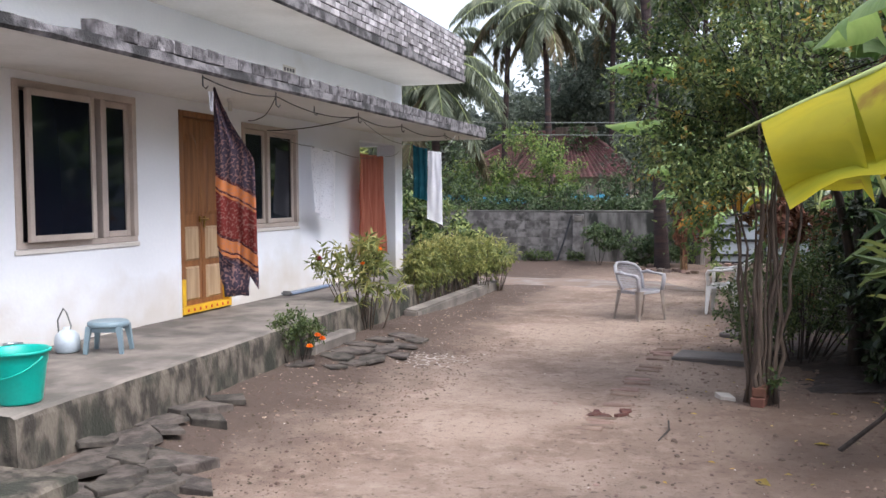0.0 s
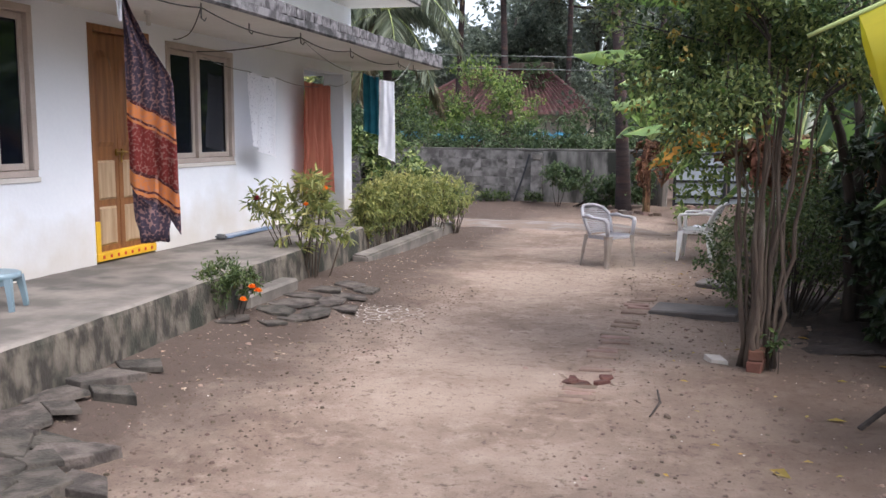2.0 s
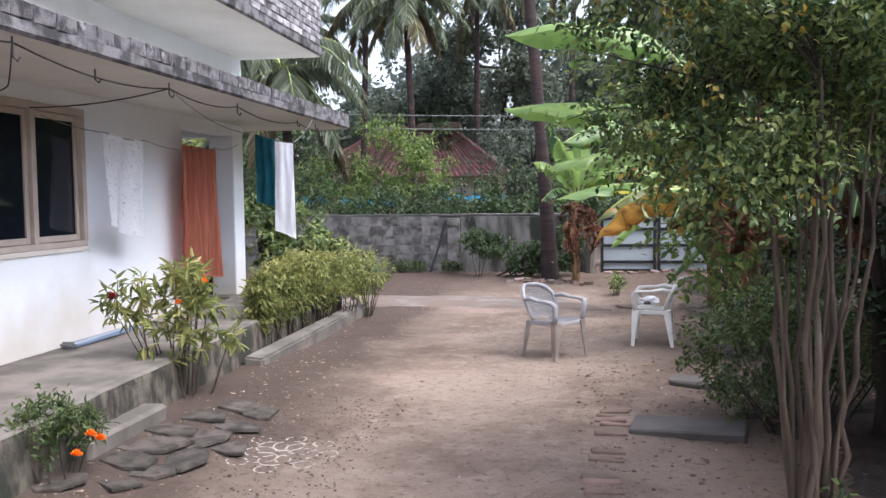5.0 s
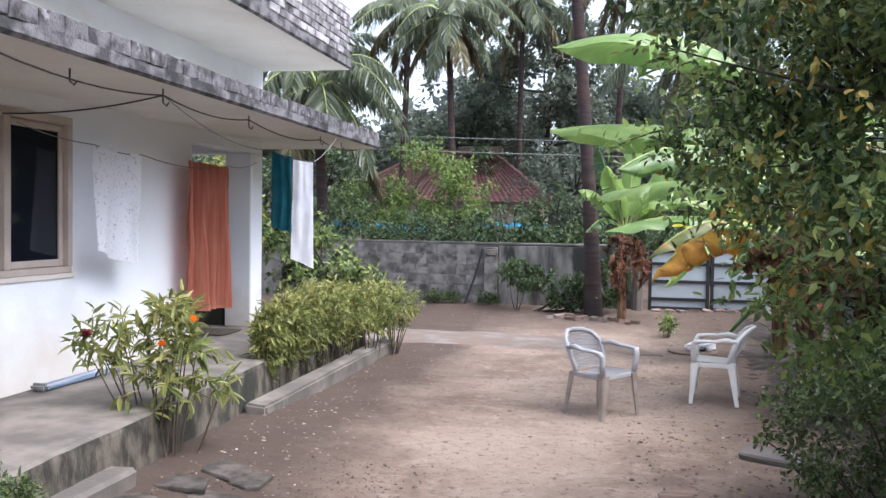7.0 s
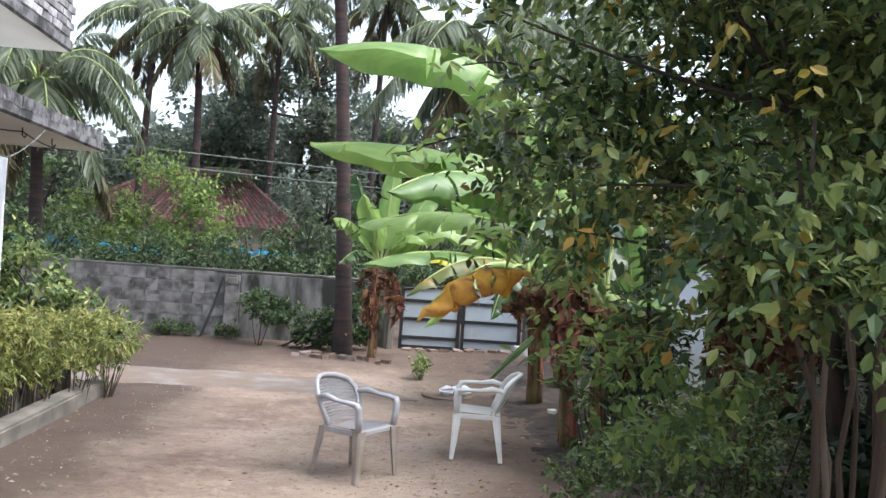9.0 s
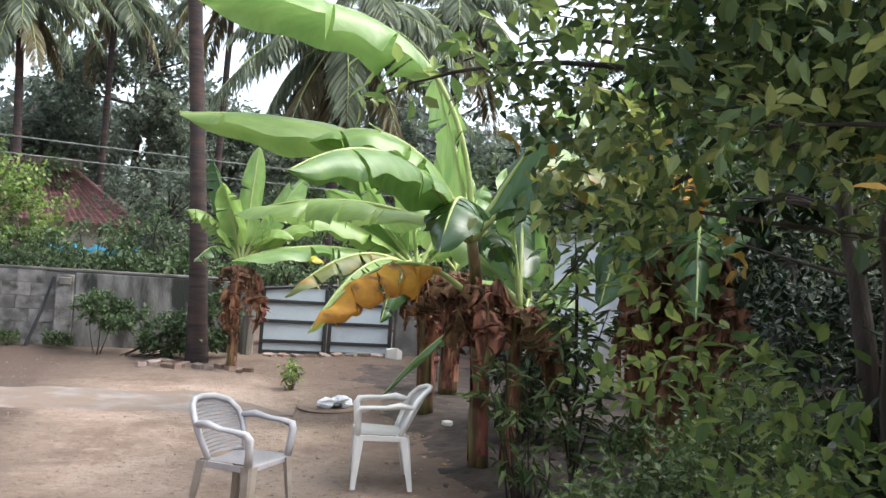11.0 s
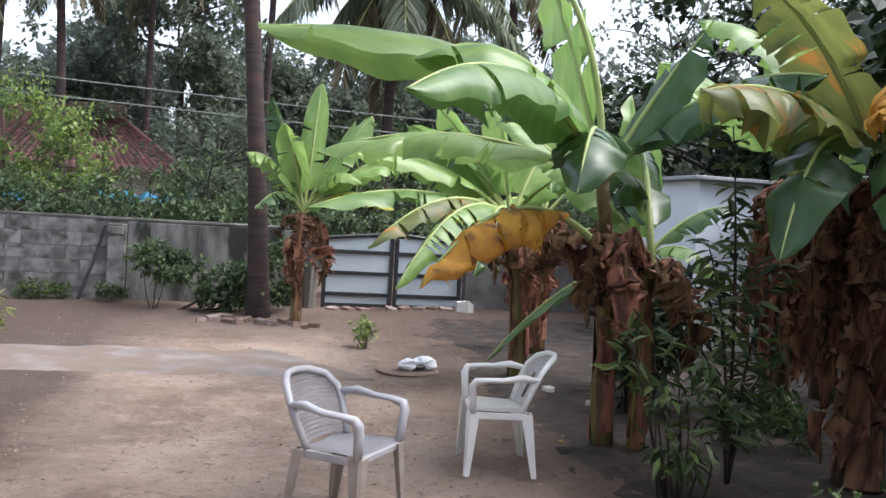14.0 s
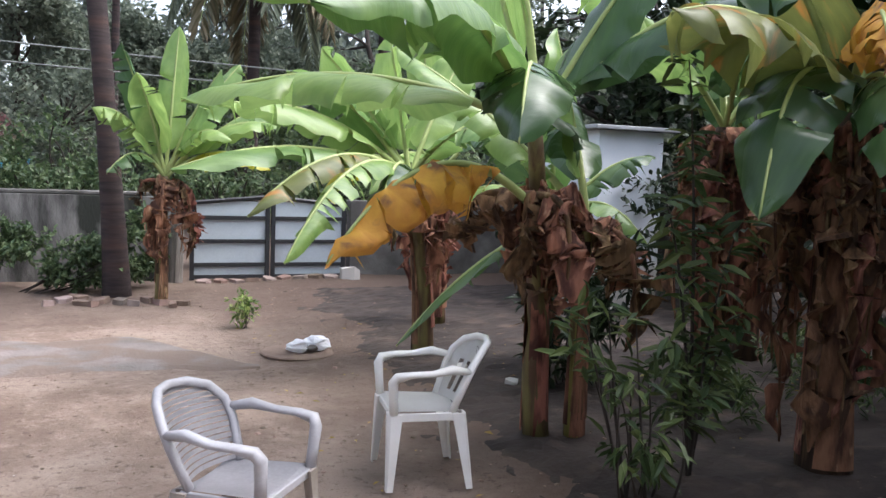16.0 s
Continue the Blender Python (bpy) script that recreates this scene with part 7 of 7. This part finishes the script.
# ---- neighbours ----
def tiled_house():
    h = thing("tiled_house", "neighbour's low house with red clay tile hip roof", "house", at=pose(-7.6, 36, 0))
    plaster = mat("neighbour_plaster", (0.45, 0.4, 0.34), (0.36, 0.31, 0.26), 0.9, 1.5, 30, 0.2)
    tile = mat("clay_tile", (0.135, 0.06, 0.055), (0.085, 0.042, 0.04), 0.9, 3, 30, 0.4, island=0.3, third=(0.09, 0.05, 0.045), third_scale=1.5, third_at=(0.52, 0.7))
    part("wall", box(bmesh.new(), (-3.8, 0.6, 0), (3.6, 5, 2.6)), plaster, h)
    eave, ridge = 2.35, 4.4
    faces = ((((-4.5, -0.1, eave), (4.2, -0.1, eave)), ((-1.4, 2.7, ridge), (1.5, 2.7, ridge))), (((4.2, -0.1, eave), (4.2, 5.5, eave)), ((1.5, 2.7, ridge), (1.52, 2.72, ridge))),
             (((-4.5, 5.5, eave), (-4.5, -0.1, eave)), ((-1.42, 2.72, ridge), (-1.4, 2.7, ridge))), (((4.2, 5.5, eave), (-4.5, 5.5, eave)), ((1.5, 2.72, ridge), (-1.4, 2.72, ridge))))
    for (a, b), (c, d) in faces:
        a, b, c, d = map(Vector, (a, b, c, d))
        bm = bmesh.new()
        cols, rows = max(10, int((b - a).length / 0.22)), 16
        nrm = (b - a).cross(c - a).normalized()
        for i in range(cols):
            for j in range(rows):
                u0, u1, v0, v1 = i / cols, (i + 0.94) / cols, j / rows, (j + 1.12) / rows
                q = [a.lerp(b, u).lerp(c.lerp(d, u), min(v, 1)) for u, v in ((u0, v0), (u1, v0), (u1, v1), (u0, v1))]
                m0, m1 = (q[0] + q[1]) / 2 + nrm * 0.08, (q[3] + q[2]) / 2 + nrm * 0.05
                vs = [bm.verts.new(p) for p in (q[0] + nrm * 0.03, m0, q[1] + nrm * 0.03, q[2], m1, q[3])]
                bm.faces.new((vs[0], vs[1], vs[4], vs[5]))
                bm.faces.new((vs[1], vs[2], vs[3], vs[4]))
        part("roof", bm, tile, h, "weathered red clay tiles", kind="stuff")
    part("ridge_tile", tube(bmesh.new(), [(-1.5, 2.7, ridge + 0.05), (1.6, 2.7, ridge + 0.05)], 0.1, 8), tile, h)
    for a, b in (((1.55, 2.65, ridge), (4.25, -0.15, eave)), ((-1.45, 2.65, ridge), (-4.55, -0.15, eave))):
        part("ridge_tile", tube(bmesh.new(), [a, b], 0.09, 8), tile, h)
    part("chimney", box(bmesh.new(), (0.1, 2.4, ridge - 0.1), (1.9, 2.9, ridge + 0.25), 0.03, 0.02), BARK, h, "low brown ridge block")


tiled_house()
TARP = mat("blue_sheet", (0.03, 0.24, 0.36), (0.02, 0.17, 0.27), 0.5, 2, 30, 0.1)
for k, (bx, by, bz, bw) in enumerate(((-7.7, 23.3, 1.48, 1.6), (-5.9, 22.9, 1.42, 1.3), (-3.4, 23.1, 1.5, 1.5))):
    bm = bmesh.new()
    rows = [[bm.verts.new((bw * (i / 12 - 0.5), 0.5 * j - 0.25, 0.06 * math.sin(i * 2.1 + j) + 0.12 * j)) for i in range(13)] for j in range(2)]
    for i in range(12):
        bm.faces.new((rows[0][i], rows[0][i + 1], rows[1][i + 1], rows[1][i]))
    bmesh.ops.solidify(bm, geom=bm.faces[:], thickness=0.01)
    s = thing("blue_sheet", "blue plastic sheet roof of a shelter behind the wall", "plastic sheet", "blue sheets", at=pose(bx, by, bz))
    part("sheet", bm, TARP, s)
    for px in (-bw / 2 + 0.05, bw / 2 - 0.05):
        part("post", tube(bmesh.new(), [(px, 0, -bz), (px, 0, 0.02)], 0.03, 6), BARK_DARK, s)


def hut():
    h = thing("garden_hut", "small whitewashed hut with a sheet roof among the bananas", "hut", at=pose(3.9, 17.0, 0))
    part("wall", box(bmesh.new(), (-0.12, 0, -0.05), (0.8, 1.5, 2.2), 0.01), LIME, h, "whitewashed wall dirtied at the base")
    part("roof", box(bmesh.new(), (-0.25, -0.15, 2.204), (0.93, 1.65, 2.25), 0.006), mat("roof_sheet", (0.42, 0.43, 0.44), (0.3, 0.3, 0.31), 0.6, 3, 30, 0.2), h, "grey cement roofing sheet")
    part("door", box(bmesh.new(), (0.804, 0.1, 0.0), (0.83, 0.9, 1.9), 0.004), mat("green_sheet", (0.01, 0.2, 0.15), (0.008, 0.15, 0.11), 0.5, 3, 30, 0.1), h, "green sheet door")


hut()
for k, (za, zb, yy) in enumerate(((4.55, 3.45, 24.2), (4.95, 3.8, 24.6))):
    pts = [Vector((-40 + 60 * i / 40, yy, za + 1.2 + (zb - za - 1.6) * i / 40 - 0.9 * math.sin(math.pi * i / 40))) for i in range(41)]
    thing("overhead_wire", "thin pale overhead wire beyond the wall", "wire", "overhead wires", bm=tube(bmesh.new(), pts, 0.014, 5), material=ROPE)
for px in (-40, 20):
    pole = thing("utility_pole", "grey cement utility pole carrying the overhead wires", "utility pole", at=pose(px, 24.4, 0))
    part("pole", box(bmesh.new(), (-0.12, -0.1, -0.2), (0.12, 0.1, 6.5 if px < 0 else 5.0), 0.02), BLOCK, pole)
    part("cross_arm", box(bmesh.new(), (-0.04, -0.6, 5.0 if px < 0 else 3.6), (0.04, 0.6, 5.1 if px < 0 else 3.7), 0.01), IRON, pole)

# ---- pieces: parapet bricks, sunshade edge, wall blocks, buried bricks ----
rng = random.Random(5)
ends = [to_mesh("brick", box(bmesh.new(), (0, -0.107, -0.034), (0.03, 0.107, 0.034), 0.006, 0.005), PARAPET_BRICK) for _ in range(5)]
k = 0
for j in range(7):
    y = 5.6 + (0.11 if j % 2 else 0)
    while y < ROOF_END - 0.14:
        if k < 300 and rng.random() > 0.02:
            piece("brick", ends[rng.randrange(5)], parapet, house_back @ pose(ROOF_X - 0.034 + rng.uniform(-0.006, 0.006), y + 0.107, ROOF_Z + 0.155 + j * 0.077, 0, 0, 0))
            k += 1
        y += 0.228
uprights = [to_mesh("edge_brick", box(bmesh.new(), (-0.1, -0.104, -0.05), (0.02, 0.104, 0.05), 0.004, 0.006), BRICK_OLD) for _ in range(6)]
y = 2.2
while y < SHADE_END - 0.06:
    gone = y < 4.75 and rng.random() < 0.6
    if not gone:
        piece("edge_brick", uprights[rng.randrange(6)], shade, house_back @ pose(SHADE_X - 0.02 + rng.uniform(-0.003, 0.002), y, SHADE_Z + 0.085 + 0.048 + rng.uniform(-0.002, 0.004), rng.uniform(-1, 1), 0, 0))
    y += 0.212
blocks = [to_mesh("block", box(bmesh.new(), (-0.199, -0.014, -0.0985), (0.199, 0.014, 0.0985), 0.004, 0.003), BLOCK) for _ in range(6)]
for j in range(6):
    x = -8.0 + (0.2 if j % 2 else 0)
    while x < -3.4:
        if not -3.9 < x < -3.4 + 0.2:
            piece("block", blocks[rng.randrange(6)], wall_north, Matrix.Translation((x + 0.2, FAR_Y + 0.006 + rng.uniform(-0.003, 0.003), 0.105 + j * 0.2)))
        x += 0.402
edging = thing("brick_edging", "row of worn bricks sunk into the earth", "brick edging", at=pose(-0.9, 7.9, 0))
sunk = [to_mesh("brick", box(bmesh.new(), (-0.11, -0.034, -0.03), (0.11, 0.034, 0.03), 0.008, 0.006), BRICK_DIRT) for _ in range(5)]
y = 5.9
while y < 9.6:
    x = -1.0 + 0.115 * (y - 6.2) * 0.8
    if rng.random() > 0.4 and not 6.45 < y < 6.76:
        piece("brick", sunk[rng.randrange(5)], edging, edging.matrix_world.inverted() @ pose(x + rng.uniform(-0.03, 0.03), y, ground_z(x, y) - 0.021 + rng.uniform(-0.004, 0.01), rng.uniform(-3, 3), rng.uniform(-3, 3), rng.uniform(-6, 6)))
    y += 0.083
